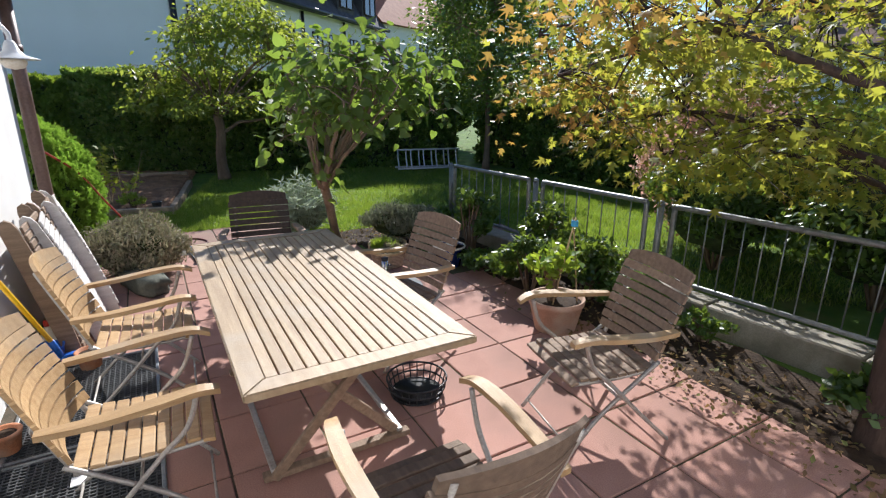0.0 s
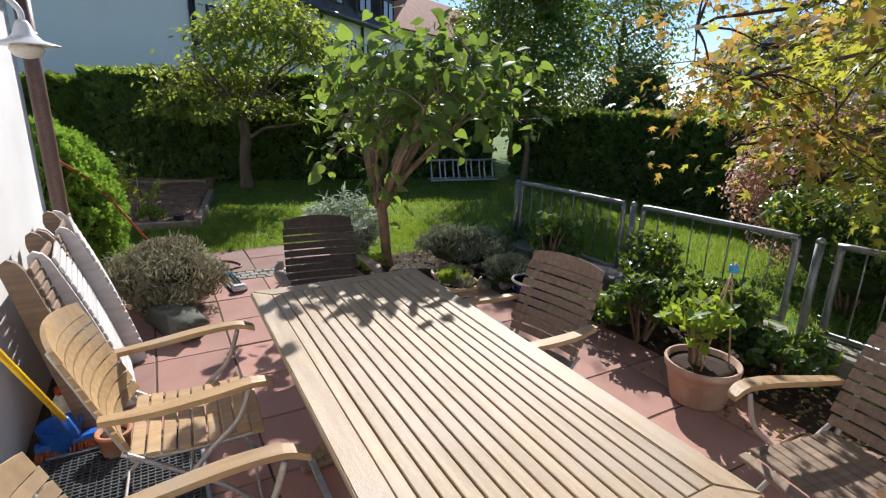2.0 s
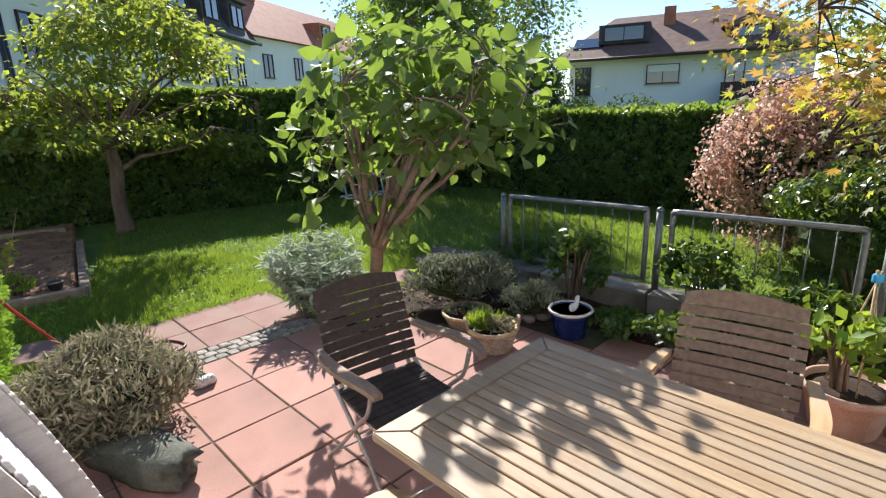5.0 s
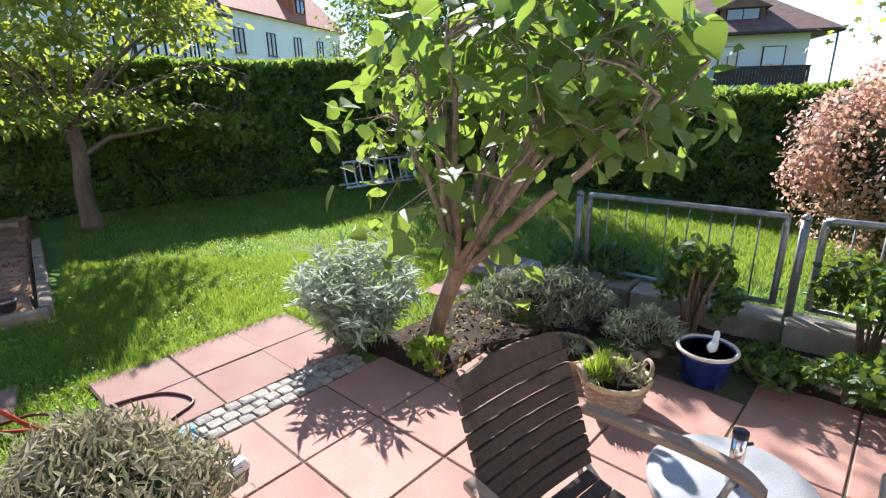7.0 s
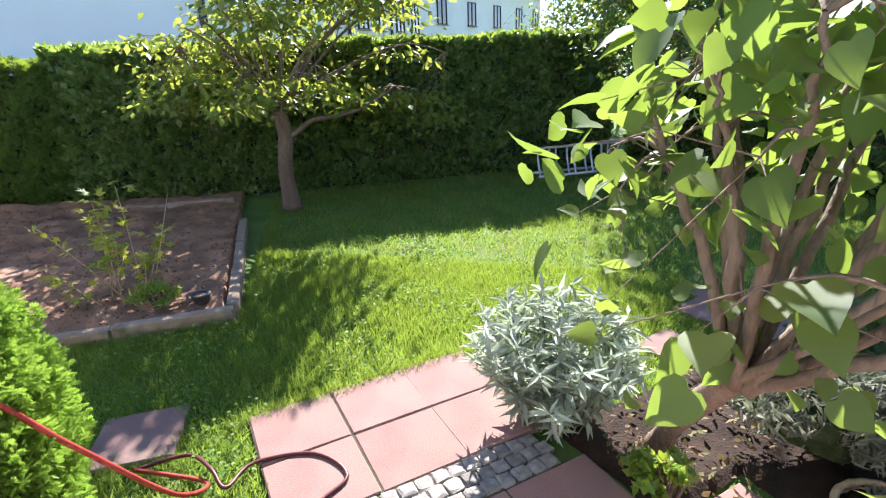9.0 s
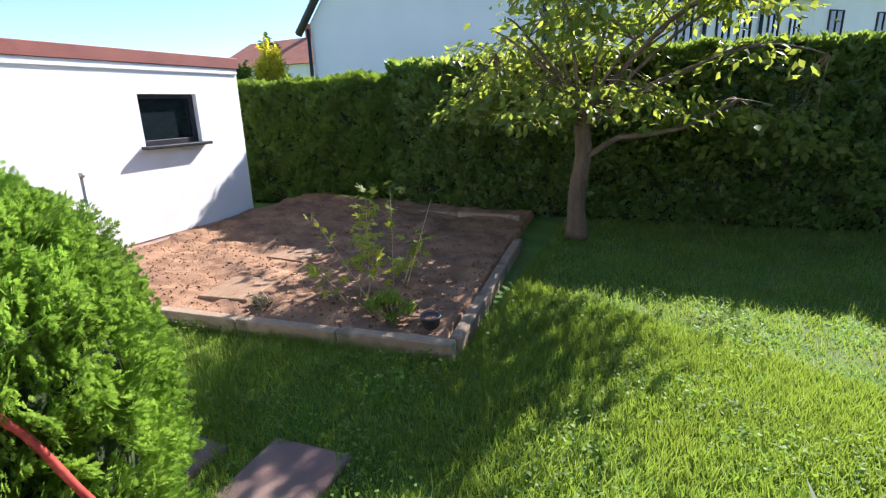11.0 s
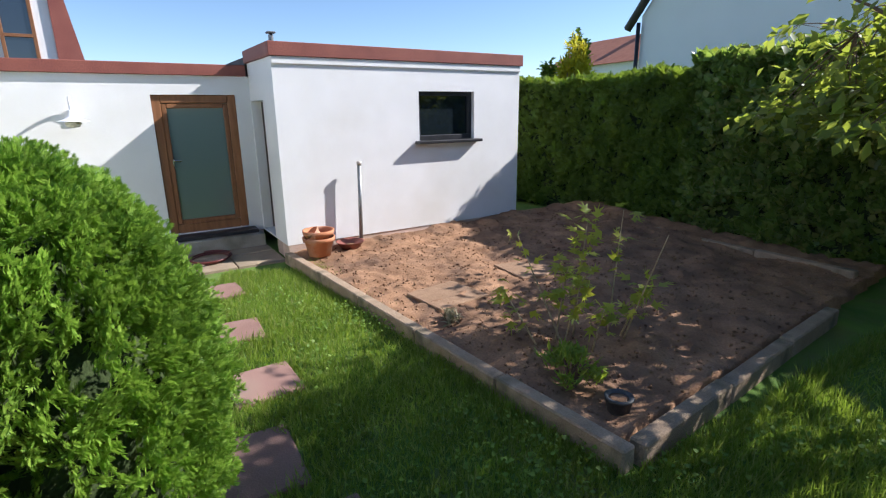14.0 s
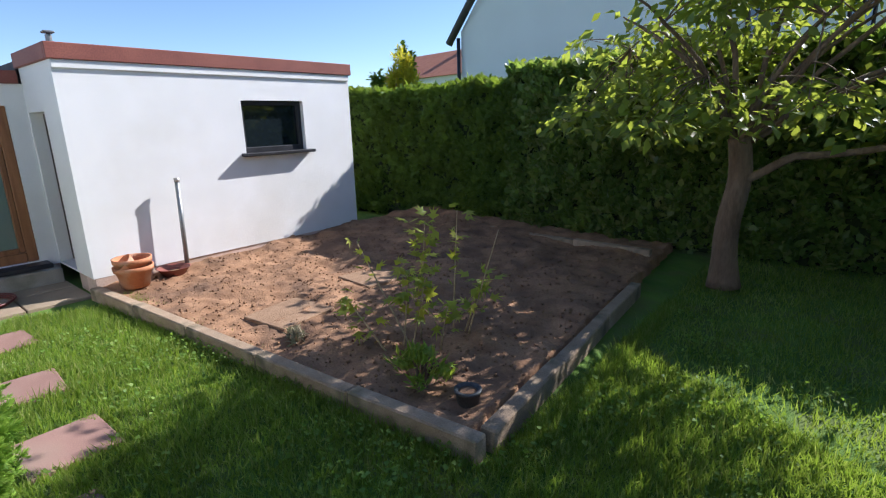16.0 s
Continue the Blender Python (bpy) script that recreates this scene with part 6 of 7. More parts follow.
tree("maple_tree", ml, "japanese maple with layered green and orange autumn leaves", M["leaf_maple"], LEAF_PALM, 0.08, cl, 66, M["bark_dark"], drop=0.35, spread=(0.23, 0.23, 0.05), leaf2=M["leaf_maple_red"], pick2=lambda p: (p.x < 1.45 or p.z > 2.33) and rng.random() < 0.55)

# shrubs behind the fence
shrub("pink_shrub", (3.1, 7.1), (0.95, 0.9), 1.95, M["leaf_pink"], LEAF, 0.055, 16000, "tall shrub with salmon-pink young leaves", lumps=46, low=-0.9)
shrub("dark_shrub", (2.75, 5.75), (0.75, 0.7), 1.25, M["leaf_dark"], LEAF, 0.06, 6000, "dark glossy evergreen shrub behind the fence")
shrub("dark_shrub", (3.75, 4.9), (0.95, 0.9), 1.5, M["leaf_dark"], LEAF, 0.065, 8000, "dark glossy evergreen shrub behind the fence")
shrub("dark_shrub", (4.2, 6.5), (1.0, 1.0), 1.7, M["leaf_dark"], LEAF, 0.065, 7000, "dark glossy evergreen shrub before the hedge")
shrub("dark_shrub", (4.2, 3.4), (0.9, 0.9), 1.3, M["leaf_dark"], LEAF, 0.065, 5000, "dark glossy evergreen shrub under the maple")
shrub("yew_bush", (1.75, 14.7), (1.5, 1.2), 2.6, M["leaf_dark"], LEAF, 0.085, 9000, "tall dark evergreen bush behind the hedge")
shrub("yew_bush", (3.4, 13.2), (1.4, 1.2), 1.9, M["leaf_dark"], LEAF, 0.08, 6000, "tall dark evergreen bush behind the hedge")
shrub("clipped_bush", (-2.8, 17.5), (1.7, 1.2), 2.15, M["leaf_rose"], LEAF, 0.08, 6000, "rounded clipped bush beyond the hedge")
# trees beyond the garden
for q, hgt, rad in (((1.6, 17.0), 5.0, 1.5), ((-1.4, 18.5), 5.6, 1.6)):
    b = Vector((*q, 0))
    lim = [([b, b + Vector((0.05, 0, hgt * 0.35)), b + Vector((0, 0, hgt * 0.8))], 0.13, 0.04)]
    for i in range(9):
        th = i * 2.4
        lim.append(([b + Vector((0, 0, hgt * (0.3 + 0.05 * i))), b + Vector((rad * 0.8 * math.cos(th), rad * 0.8 * math.sin(th), hgt * (0.42 + 0.05 * i)))], 0.04, 0.012))
    cl = [(b.x + rad * math.cos(t) * k, b.y + rad * math.sin(t) * k, hgt * z, rng.uniform(0.9, 1.4)) for t, k, z in zip(rng.uniform(0, 6.28, 150), np.sqrt(rng.random(150)), rng.uniform(0.3, 1.0, 150))]
    tree("distant_tree", lim, "leafy tree beyond the garden hedge", M["leaf_rose"], LEAF, 0.13, cl, 60, M["bark"], spread=(0.32, 0.32, 0.28))
shrub("yellow_bush", (-12.4, 9.14), (0.38, 0.38), 2.72, M["leaf_yellow"], LEAF_LONG, 0.16, 3600, "bright yellow bush beyond the hedge", upright=1.4, core=False)
for q, h in ((Vector((-13.1, 9.45, 0)), 3.05), (Vector((-13.05, 8.77, 0)), 2.5)):
    shrub("slim_conifer", tuple(q)[:2], (0.18, 0.18), h, M["leaf_thuja"], SPRAY, 0.15, 1600, "slim conifer beyond the hedge", category="tree", upright=1.2)

# egg-shaped cypress between house and lawn
def make_cypress(at, radius, height, count):
    o = thing("cypress_bush", (at[0], at[1], 0), 0, "bright green egg-shaped dwarf cypress with dense fan sprays", "conifer")
    def rad(z):
        s = np.clip(z / height, 0, 1)
        return radius * np.where(s < 0.4, 0.86 + 0.14 * np.sin(s / 0.4 * math.pi / 2), np.sqrt(np.clip(1 - ((s - 0.4) / 0.6) ** 2.2, 0, 1)))
    # each spray is a fan of small scaly twigs standing on edge, fanned out from one root
    spots, tips, flats = [], [], []
    sprays = 1250
    n = count // sprays
    for i in range(sprays):
        z = height * (0.01 + 0.99 * rng.random() ** 0.85)
        th = rng.uniform(0, 2 * math.pi)
        lift = 0.75 + 1.5 * max(0, z / height - 0.6)
        w = np.array((math.cos(th), math.sin(th), lift))
        w /= np.linalg.norm(w)
        side = np.cross(w, (0, 0, 1.0))
        side /= np.linalg.norm(side) + 1e-6
        up = np.cross(side, w)
        roll = rng.normal(0, 0.7)
        across = up * math.cos(roll) + side * math.sin(roll)
        flat = np.cross(w, across)
        r = float(rad(z)) * rng.uniform(0.80, 0.98) - 0.045
        root = np.array((r * math.cos(th), r * math.sin(th), z))
        size = rng.uniform(0.085, 0.15)
        ang, far = rng.uniform(-0.95, 0.95, n), np.sqrt(rng.random(n))
        ways = np.outer(np.cos(ang), w) + np.outer(np.sin(ang), across)
        spots.append(root + ways * (far * size * (1 - 0.25 * np.abs(ang)))[:, None] + np.outer(rng.normal(0, 0.006, n), flat))
        tips.append(ways)
        flats.append(np.tile(flat, (n, 1)))
    spots, tips, flats = np.concatenate(spots), np.concatenate(tips), np.concatenate(flats)
    spots[:, 2] = np.maximum(spots[:, 2], 0.02)
    cloud_mesh("foliage", FERN[0], FERN[1], spots, frames_from(flats, tips, 0.3), 0.027 * rng.uniform(0.7, 1.3, len(spots)), M["leaf_cone"], o)
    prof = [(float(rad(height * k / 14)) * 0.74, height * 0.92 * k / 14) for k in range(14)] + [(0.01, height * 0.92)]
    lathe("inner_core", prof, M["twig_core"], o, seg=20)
    return o


make_cypress((-4.08, 4.55), 0.57, 1.36, 92000)

# low plants on and beside the terrace
shrub("lavender_ball", (-2.70, 4.33), (0.42, 0.40), 0.56, M["leaf_dry"], LEAF_LONG, 0.06, 15000, "clipped grey-green lavender ball with dry brown stems", lumps=80, upright=0.7, jitter=0.8, low=-0.9)
stone = thing("stone_planter", (-2.42, 4.02, 0), ANG_A + 20, "rough mossy stone trough at the lavender's foot", "planter")
bm = bmesh.new()
bmesh.ops.create_icosphere(bm, subdivisions=3, radius=1)
for q in bm.verts:
    k = 1 + 0.22 * noise.fractal(q.co * 2.6, 1.0, 2.0, 4)
    box_like = 1.25 / max(abs(q.co.x), abs(q.co.y), abs(q.co.z), 0.72)
    q.co = Vector((q.co.x * box_like * 0.26 * k, q.co.y * box_like * 0.095 * k, max(0, 0.06 + q.co.z * box_like * 0.075 * k)))
part("stone_block", bm, M["stone_green"], stone, smooth=True)

sage = thing("silver_sage", (-1.90, 6.02, 0), 0, "silver-leaved sage bush with upright stems", "shrub")
v, f, spots, tips = [], [], [], []
for i in range(85):
    th, k = rng.uniform(0, 2 * math.pi), math.sqrt(rng.random())
    base = Vector((0.16 * k * math.cos(th), 0.16 * k * math.sin(th), 0.0))
    hgt = rng.uniform(0.42, 0.86) * (1 - 0.35 * k)
    top = Vector((0.42 * k * math.cos(th), 0.40 * k * math.sin(th), hgt))
    line = bend([base, base.lerp(top, 0.5) + Vector((0, 0, 0.06)), top], 4)
    tube(line, [0.004 - 0.0025 * j / 8 for j in range(9)], 4, v, f, cap=False)
    for j, p in enumerate(line[2:]):
        for m in range(5):
            a = rng.uniform(0, 2 * math.pi)
            spots.append(p)
            tips.append((math.cos(a) * 0.8, math.sin(a) * 0.8, 0.35 + 0.1 * j))
np_mesh("stemwork", v, f, M["leaf_lavender"], sage)
spots, tips = np.array([tuple(p) for p in spots]), np.array(tips)
cloud_mesh("foliage", LEAF_LONG[0], LEAF_LONG[1], spots, frames_from(np.tile((0, 0, 1.0), (len(spots), 1)), tips, 0.5), 0.105 * rng.uniform(0.6, 1.3, len(spots)), M["leaf_sage"], sage)

shrub("lavender_bush", (-0.62, 6.0), (0.52, 0.30), 0.44, M["leaf_lavender"], LEAF_LONG, 0.07, 7000, "low grey-green lavender cushion beside the kerb", lumps=40, upright=0.9)
shrub("lavender_bush", (-0.08, 5.62), (0.26, 0.22), 0.30, M["leaf_lavender"], LEAF_LONG, 0.06, 1800, "low grey-green lavender cushion beside the kerb", lumps=16, upright=0.9)
shrub("leafy_weed", (-1.42, 5.55), (0.16, 0.13), 0.24, M["leaf_bright"], LEAF, 0.05, 420, "small bright green weed at the lilac's foot", lumps=8, core=False)
shrub("rose_bush", (0.28, 5.70), (0.26, 0.24), 0.72, M["leaf_rose"], LEAF, 0.075, 700, "leafy garden perennial beside the kerb", lumps=12, core=False)
shrub("rose_bush", (1.12, 5.25), (0.30, 0.28), 0.74, M["leaf_dark"], LEAF, 0.065, 900, "leafy rose bush by the fence", lumps=14, core=False)
shrub("rose_bush", (0.98, 4.72), (0.34, 0.3), 0.48, M["leaf_rose"], LEAF, 0.065, 1600, "low leafy rose bush beside the terrace", lumps=14, core=False)
shrub("rose_bush", (1.48, 4.62), (0.36, 0.30), 0.52, M["leaf_dark"], LEAF, 0.06, 1800, "low leafy rose bush beside the terrace", lumps=14, core=False)
shrub("rose_bush", (1.78, 4.30), (0.30, 0.26), 0.36, M["leaf_rose"], LEAF, 0.06, 1100, "low leafy rose bush beside the terrace", lumps=12, core=False)
shrub("ground_cover", (0.45, 5.2), (0.3, 0.22), 0.18, M["leaf_rose"], LEAF, 0.055, 900, "low green ground cover at the bed's edge", lumps=14, core=False)
shrub("ground_cover", (0.75, 4.95), (0.28, 0.22), 0.24, M["leaf_rose"], LEAF, 0.055, 900, "low green ground cover at the bed's edge", lumps=14, core=False)
shrub("ground_cover", (0.05, 6.75), (0.5, 0.4), 0.35, M["leaf_rose"], LEAF, 0.07, 1500, "leafy perennials beyond the fence end", lumps=16, core=False)
shrub("ground_cover", (2.25, 4.02), (0.2, 0.16), 0.22, M["leaf_rose"], LEAF, 0.06, 320, "small plant on the kerb's foot", lumps=8, core=False)
shrub("ground_cover", (2.9, 3.05), (0.3, 0.26), 0.34, M["leaf_rose"], LEAF, 0.065, 900, "leafy plants under the maple", lumps=12, core=False)
shrub("potted_climber", (1.18, 4.02), (0.2, 0.18), 0.42, M["leaf_bright"], LEAF, 0.085, 170, "young climbing plant in the clay pot", lumps=9, core=False).location.z = 0.2
shrub("herb_tuft", (-0.52, 5.16), (0.11, 0.10), 0.10, M["leaf_bright"], NEEDLE, 0.09, 900, "tuft of herbs in the wicker basket", "herb", lumps=8, core=False, upright=1.6).location.z = 0.13
shrub("herb_tuft", (-0.42, 5.08), (0.09, 0.08), 0.08, M["leaf_dry"], LEAF_LONG, 0.07, 260, "dry herbs in the wicker basket", "herb", lumps=8, core=False, upright=1.0).location.z = 0.13
shrub("herb_tuft", (-0.62, 5.55), (0.13, 0.12), 0.07, M["leaf_lavender"], LEAF_LONG, 0.05, 420, "low grey herbs in the flat wicker ring", "herb", lumps=9, core=False, upright=0.8).location.z = 0.085
canes = thing("cane_tripod", (1.24, 4.02, 0.2), 0, "three bamboo canes tied with a blue ribbon", "plant support")
for k in range(3):
    a = k * 2.1
    tube_part("cane", [(0.12 * math.cos(a), 0.12 * math.sin(a), 0), (0.06 - 0.012 * math.cos(a), 0.03 - 0.012 * math.sin(a), 0.64)], 0.0055, M["cane"], canes, seg=6, smooth_n=0)
bm = box_bm(0.05, 0.03, 0.05, (0.06, 0.03, 0.60), 0.012, 2)
part("ribbon", bm, M["cyan"], canes, "light blue ribbon")
for i in range(6):
    st = thing("field_stone", (-0.62 + 0.12 * i + random.uniform(-0.04, 0.04), 5.52 + 0.02 * i + random.uniform(-0.05, 0.05), 0), random.uniform(0, 360), "rough field stone edging the bed", "stone", "bed edging stones")
    bm = bmesh.new()
    bmesh.ops.create_icosphere(bm, subdivisions=2, radius=1)
    for q in bm.verts:
        k = 1 + 0.2 * noise.noise(q.co * 1.5 + Vector((i, 0, 0)))
        q.co = Vector((q.co.x * 0.085 * k, q.co.y * 0.06 * k, 0.02 + q.co.z * 0.045 * k))
    part("stone_body", bm, M["stone"], st, smooth=True)


# raspberry canes in the bed
def make_cane(at, tip, leaves, label="young raspberry cane with lobed leaves"):
    o = thing("raspberry_cane", at, 0, label, "plant", "raspberry canes in the bed")
    t = Vector(tip) - Vector(at)
    line = bend([(0, 0, 0), t * 0.5 + Vector((0.02, -0.01, 0.02)), t], 4)
    tube_part("stem", [tuple(p) for p in line], 0.007, M["cane"], o, seg=6, smooth_n=0, r2=0.003)
    if leaves:
        n = int(leaves * 1.5)
        k = rng.integers(int(len(line) * 0.45), len(line), n)
        q = np.array([tuple(line[i]) for i in k]) + rng.normal(0, 0.045, (n, 3))
        w = rng.normal(0, 1, (n, 3))
        cloud_mesh("foliage", LEAF_PALM[0], LEAF_PALM[1], q, frames_from(np.tile((0, 0, 1.0), (n, 1)), w, 0.5), 0.115 * rng.uniform(0.5, 1.2, n), M["leaf_lime"], o)
    return o


for at, tip, n in (((-5.49, 6.75, 0.05), (-5.46, 6.80, 0.58), 22), ((-5.46, 6.80, 0.05), (-5.50, 6.92, 0.50), 18), ((-5.40, 6.78, 0.05), (-5.80, 6.55, 0.72), 7), ((-5.58, 6.90, 0.05), (-5.75, 7.02, 0.82), 34),
                   ((-5.60, 7.15, 0.05), (-5.72, 7.25, 0.88), 10), ((-5.55, 7.22, 0.05), (-5.42, 7.30, 0.45), 24), ((-5.50, 7.22, 0.05), (-5.25, 7.32, 0.82), 0), ((-5.35, 6.95, 0.05), (-5.33, 7.0, 0.34), 16),
                   ((-5.45, 6.62, 0.05), (-5.62, 6.42, 0.40), 16)):
    make_cane(at, tip, n)
shrub("carrot_plant", (-4.98, 6.68), (0.17, 0.17), 0.24, M["leaf_bright"], LEAF_LONG, 0.075, 420, "feathery green vegetable tuft in the bed", "vegetable", lumps=9, core=False)
shrub("carrot_plant", (-5.95, 6.15), (0.10, 0.10), 0.10, M["leaf_dry"], LEAF_LONG, 0.07, 120, "small dry vegetable tuft in the bed", "vegetable", lumps=5, core=False)

# clods, litter and grass
n = 5200
u_, v_ = rng.uniform(-4.85, -0.85, n), rng.uniform(7.85, 11.9, n)
q = np.array([tuple(uv(a, b, bed_height(a, b) + 0.004)) for a, b in zip(u_, v_)])
CLOD = ([(1, 0, 0), (-1, 0, 0), (0, 1, 0), (0, -1, 0), (0, 0, 0.8), (0, 0, -0.8)], [(0, 2, 4), (2, 1, 4), (1, 3, 4), (3, 0, 4), (2, 0, 5), (1, 2, 5), (3, 1, 5), (0, 3, 5)])
clods = cloud_mesh("soil_clods", CLOD[0], CLOD[1], q, frames_from(rng.normal(0, 1, (n, 3))), 0.004 + 0.014 * rng.random(n) ** 3, M["soil"])
tagged(clods, "loose brown soil clods on the bed", "soil", kind="stuff")
n = 2000
a_, b_ = rng.uniform(-1.4, 5.1, n), rng.uniform(3.5, 4.3, n)
a_[:1200] = rng.uniform(-1.2, 2.4, 1200)
a_[1200:1650], b_[1200:1650] = rng.uniform(4.95, 5.66, 450), rng.uniform(2.66, 4.3, 450)
q = np.array([tuple(ab(a, b, 0.03 + 0.02 * rng.random())) for a, b in zip(a_, b_)])
litter = cloud_mesh("leaf_litter", LEAF[0], LEAF[1], q, frames_from(np.tile((0, 0, 1.0), (n, 1)), None, 0.5), 0.045 * rng.uniform(0.4, 1.2, n), M["litter"])
tagged(litter, "dry leaves and weeds on the soil strip", "leaf litter", kind="stuff")


def on_lawn(p):
    """Whether a place carries grass: not on slabs, beds or under walls."""
    a, b = -0.669 * p[:, 0] + 0.743 * p[:, 1], 0.743 * p[:, 0] + 0.669 * p[:, 1]
    u, v = 0.885 * p[:, 0] + 0.465 * p[:, 1], -0.465 * p[:, 0] + 0.885 * p[:, 1]
    ok = (v < 12.35) & ~((u < -0.68) & (v > 7.94 + (u + 0.7) * 0.066)) & (u > -5.9)
    ok &= ~((a < 6.60) & (b < 2.56) & (b > 1.19) & (a > 4)) & ~((a < 5.6) & (b < 4.6) & (b > -0.1)) & ~((a < 5.66) & (a > 4.5) & (b > 2.2) & (b < 4.4))
    ok &= ~((v < 7.72) & (v > 6.1) & (u < -5.4)) & ~((v < 7.72) & (v > 7.15) & (u < -4.93))
    for x, y, r in STEPS:
        ok &= (p[:, 0] - x) ** 2 + (p[:, 1] - y) ** 2 > (r * 0.52) ** 2
    return ok


def lawn_points(n, x0, x1, y0, y1):
    p = np.stack([rng.uniform(x0, x1, n), rng.uniform(y0, y1, n)], axis=1)
    return p[on_lawn(p)]


STEPS = ((-4.02, 5.46, 0.44), (-4.52, 5.02, 0.50), (-5.28, 4.92, 0.40), (-6.05, 4.52, 0.40), (-6.95, 4.12, 0.40), (-1.18, 6.92, 0.36), (-0.86, 7.50, 0.36), (-0.62, 7.28, 0.36), (-0.72, 7.78, 0.36), (-0.45, 7.55, 0.36), (0.40, 6.98, 0.36), (0.80, 6.53, 0.36))
lawn = tagged(new("grass"), "short mown green grass blades on the lawn", "grass", kind="stuff")
for n, box4, hgt, wid in ((165000, (-7.6, -0.9, 4.0, 8.2), 0.046, 0.006), (36000, (-7.0, -2.0, 4.2, 8.2), 0.075, 0.009), (120000, (-7.5, 3.0, 6.8, 12.6), 0.06, 0.007), (26000, (0.5, 4.5, 5.0, 10.5), 0.06, 0.009)):
    p = lawn_points(n, *box4)
    k = len(p)
    z = np.full(k, -0.03)
    spots = np.column_stack([p, z])
    patch = np.array([0.7 + 0.5 * noise.noise(Vector((x * 1.3, y * 1.3, 0))) for x, y in p])
    up = np.tile((0, 0, 1.0), (k, 1)) + rng.normal(0, 0.38, (k, 3)) * np.array((1, 1, 0.1))
    side = rng.normal(0, 1, (k, 3)) * np.array((1, 1, 0.1))
    fr = frames_from(side, up, 0.05)
    sz = np.stack([np.full(k, wid / 0.1), hgt * rng.uniform(0.55, 1.4, k) * patch + 0.02, np.ones(k)], axis=1)
    ob = cloud_mesh("grass_blades", NEEDLE[0], NEEDLE[1], spots, fr, sz, M["grass"], lawn)
# clover and small weeds among the blades
p = lawn_points(34000, -7.0, -0.9, 4.0, 9.0)
p = p[np.array([noise.noise(Vector((x * 1.7, y * 1.7, 3.0))) + rng.normal(0, 0.12) > 0.12 for x, y in p])]
k = len(p)
cloud_mesh("clover_leaves", LEAF_HEART[0], LEAF_HEART[1], np.column_stack([p, rng.uniform(0.005, 0.045, k)]), frames_from(np.tile((0, 0, 1.0), (k, 1)), None, 0.55), 0.019 * rng.uniform(0.5, 1.4, k), M["clover"], lawn)
# tufts along the slab edges
p = np.concatenate([np.array([tuple(ab(6.60 + rng.normal(0, 0.03), rng.uniform(1.1, 2.6)))[:2] for _ in range(1500)]), np.array([tuple(ab(rng.uniform(5.75, 6.6), 2.58 + rng.normal(0, 0.03)))[:2] for _ in range(700)]),
                    np.array([tuple(uv(rng.uniform(-4.9, -0.7), 7.86 + rng.normal(0, 0.05)))[:2] for _ in range(4500)]), np.array([tuple(uv(-0.60 + rng.normal(0, 0.04), rng.uniform(7.9, 10.6)))[:2] for _ in range(2500)])])
k = len(p)
fr = frames_from(rng.normal(0, 1, (k, 3)) * np.array((1, 1, 0.1)), np.tile((0, 0, 1.0), (k, 1)) + rng.normal(0, 0.4, (k, 3)) * np.array((1, 1, 0.1)), 0.05)
tufts = cloud_mesh("grass_tufts", NEEDLE[0], NEEDLE[1], np.column_stack([p, np.full(k, -0.03)]), fr, np.stack([np.full(k, 0.05), 0.09 * rng.uniform(0.5, 1.3, k), np.ones(k)], axis=1), M["grass"], lawn)

# ---- slabs and cobbles ----
slab_bm = box_bm(PA - 0.010, PB - 0.010, 0.05, (0, 0, -0.025), 0.005)
slab_mesh = bpy.data.meshes.new("slab")
slab_bm.to_mesh(slab_mesh)
slab_bm.free()
slab_mesh.materials.append(M["slab"])


def lay(mesh, name, parent, x, y, z, rz, tilt=0.35):
    o = new(name, mesh)
    o.parent = parent
    o.matrix_basis = pose(x, y, z, random.uniform(-tilt, tilt), random.uniform(-tilt, tilt), rz)
    return o


for i in range(-1, 14):
    for j in range(-4, 4):
        ac, bc = A0 - PA * (i + 0.5), B0 + PB * (j + 0.5)
        if bc > 2.6 and ac > 5.0:
            continue
        if i < 0 or bc < 0.30:
            continue
        if bc > 3.5 and ac > 3.75:
            continue
        if bc > 3.0 and ac > 4.6:
            continue
        p = ab(ac, bc)
        lay(slab_mesh, "slab", terrace_bed, p.x, p.y, 0.0 + random.uniform(-0.002, 0.002), ANG_A + random.uniform(-0.25, 0.25))
path_bm = box_bm(0.425, PB - 0.010, 0.05, (0, 0, -0.025), 0.006)
path_mesh = bpy.data.meshes.new("path_slab")
path_bm.to_mesh(path_mesh)
path_bm.free()
path_mesh.materials.append(M["slab_path"])
for i in range(2):
    for j in range(-2, 1):
        p = ab(5.955 + 0.437 * i, B0 - 0.02 + PB * (j + 0.5) + (0.0 if j < 0 else -0.02))
        lay(path_mesh, "slab", terrace_bed, p.x, p.y, random.uniform(-0.004, 0.004), ANG_A + random.uniform(-0.8, 0.8))
cob = []
for s in range(4):
    bm = box_bm(0.076, 0.078, 0.06, (0, 0, -0.028), 0.014, 2)
    for q in bm.verts:
        q.co += Vector((random.uniform(-0.006, 0.006), random.uniform(-0.006, 0.006), random.uniform(-0.003, 0.003)))
    me = bpy.data.meshes.new("cobble")
    bm.to_mesh(me)
    bm.free()
    me.materials.append(M["cobble"])
    cob.append(me)
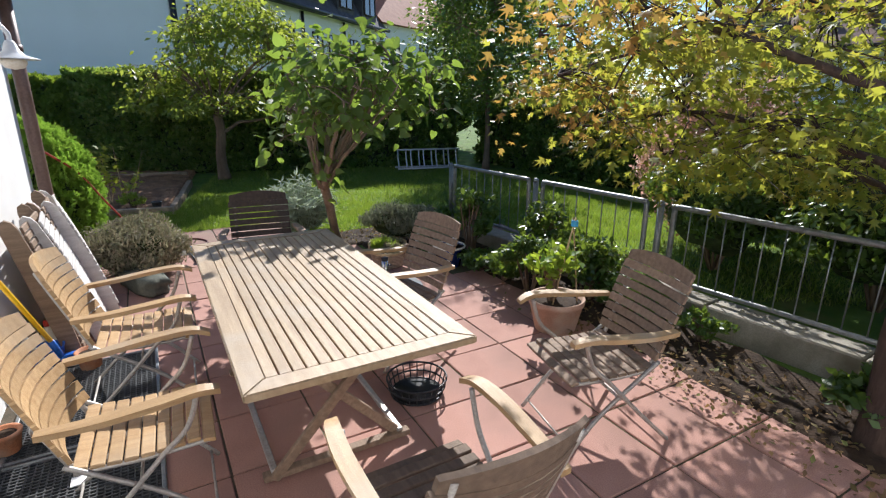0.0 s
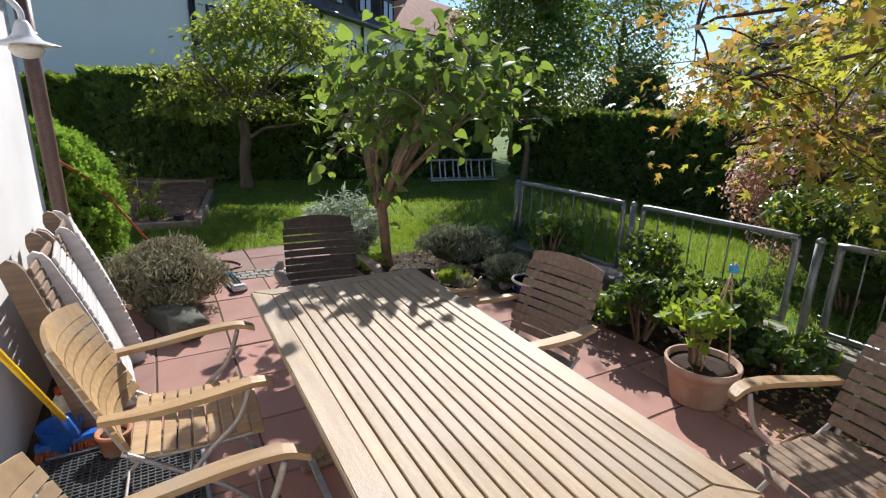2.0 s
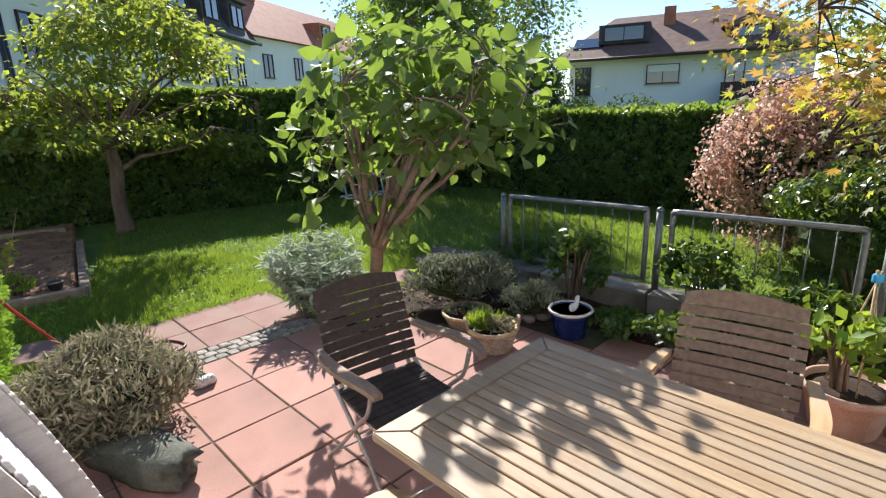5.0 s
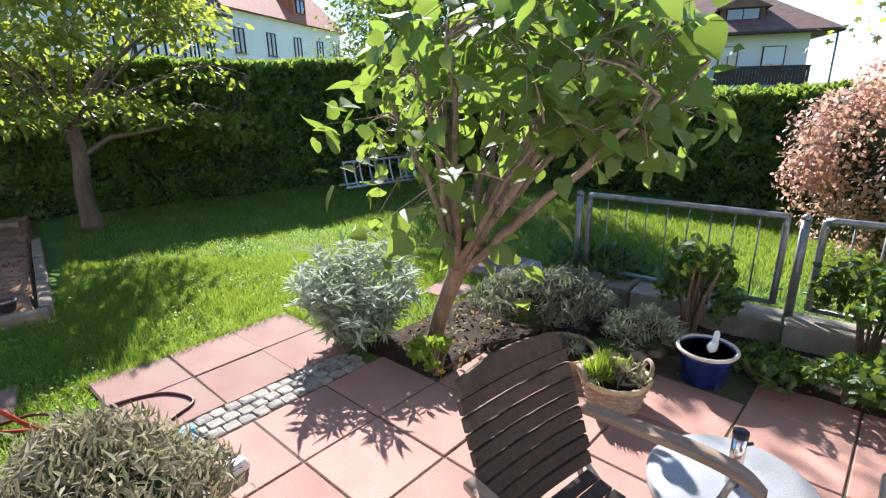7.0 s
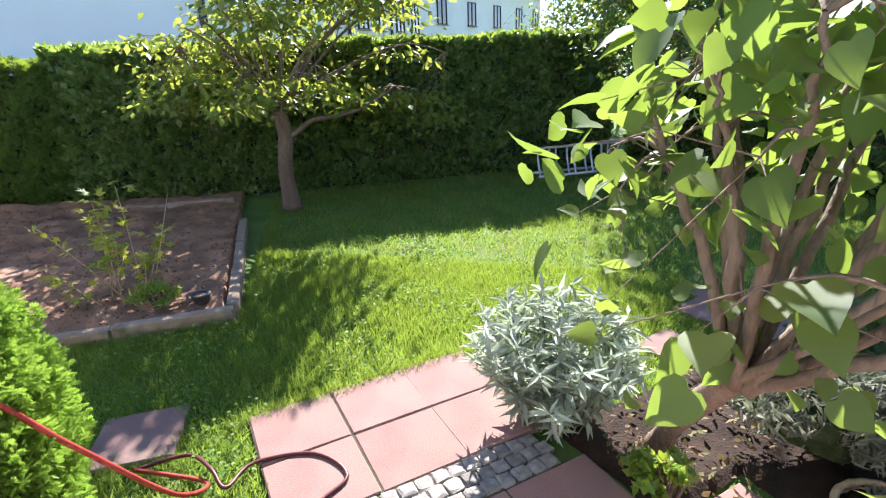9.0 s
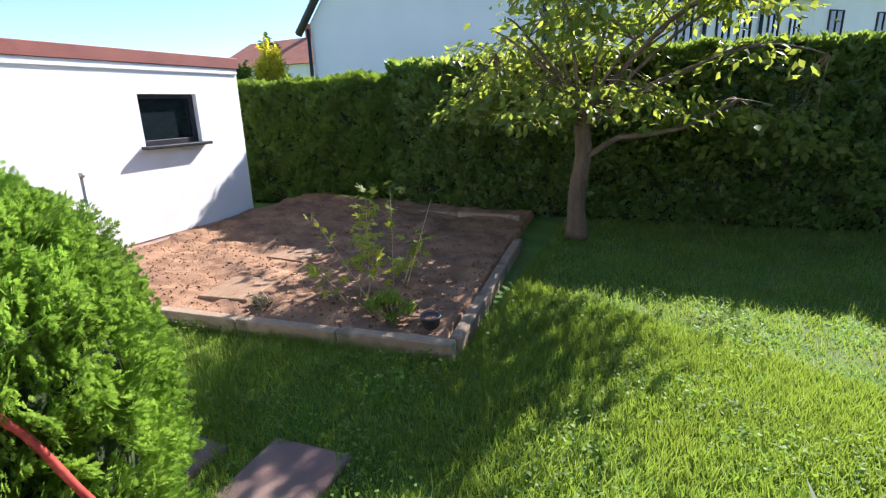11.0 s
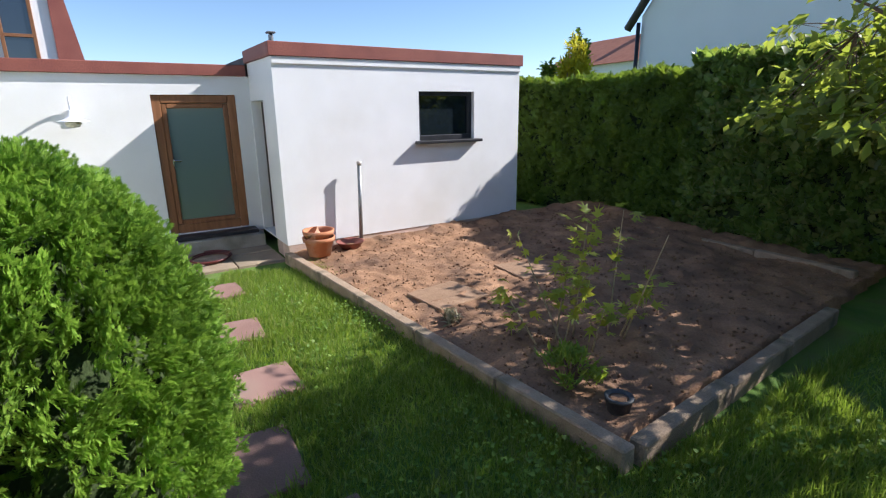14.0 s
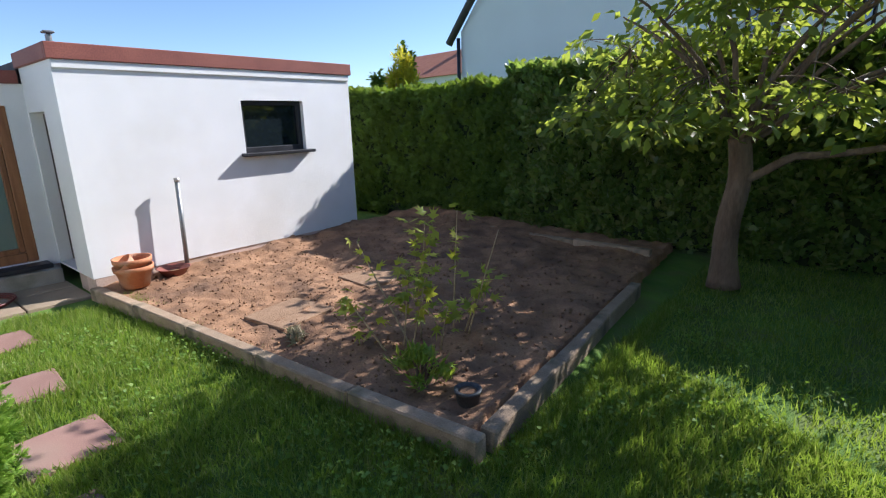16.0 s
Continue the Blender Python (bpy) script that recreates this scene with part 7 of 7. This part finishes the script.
for i in range(3):
    for j in range(15):
        p = ab(5.535 + 0.081 * i + random.uniform(-0.004, 0.004), 1.26 + 0.083 * j + 0.03 * (i % 2) + random.uniform(-0.004, 0.004))
        lay(cob[(i * 7 + j * 3) % 4], "cobble", terrace_bed, p.x, p.y, random.uniform(-0.004, 0.006), ANG_A + random.uniform(-5, 5) + 90 * random.randint(0, 3), 2.5)
step_mesh = bpy.data.meshes.new("step_slab")
bm = box_bm(0.40, 0.40, 0.05, (0, 0, -0.025), 0.008)
bm.to_mesh(step_mesh)
bm.free()
step_mesh.materials.append(M["slab_path"])
stepping = tagged(new("stepping_stones"), "pale red stepping slabs sunk in the lawn", "stepping stones", kind="structure")
for x, y, r in STEPS:
    o = lay(step_mesh, "slab", stepping, x, y, -0.004, (ANG_U if x < -3 else ANG_A) + random.uniform(-6, 6))
    o.scale = (r / 0.40 * 0.98, r / 0.40 * 0.98, 1)
landing = tagged(new("door_landing"), "beige paving slabs before the glazed door", "paving", kind="structure")
beige = surface("beige_slab", (0.29, 0.215, 0.145), (0.38, 0.295, 0.205), 0.9, 4, 120, 0.3, stain=(0.22, 0.18, 0.12))
land_mesh = bpy.data.meshes.new("land_slab")
bm = box_bm(0.49, 0.49, 0.05, (0, 0, -0.025), 0.006)
bm.to_mesh(land_mesh)
bm.free()
land_mesh.materials.append(beige)
for i in range(3):
    for j in range(3):
        p = uv(-5.66 + 0.5 * i, 7.44 - 0.5 * j)
        if i == 2 and j < 2:
            continue
        lay(land_mesh, "slab", landing, p.x, p.y, 0.0, ANG_U)
foot_mesh = bpy.data.meshes.new("foothold_slab")
bm = box_bm(0.49, 0.49, 0.05, (0, 0, -0.025), 0.006)
bm.to_mesh(foot_mesh)
bm.free()
foot_mesh.materials.append(M["slab_earthy"])
bed_slabs = tagged(new("bed_slabs"), "two soil-covered slabs sunk in the bed as footholds", "paving", kind="structure")
for u0, v0, rz in ((-2.85, 8.42, 4), (-3.0, 9.45, -6)):
    p = uv(u0, v0, bed_height(u0, v0) + 0.018)
    lay(foot_mesh, "slab", bed_slabs, p.x, p.y, p.z, ANG_U + rz, 1.5)
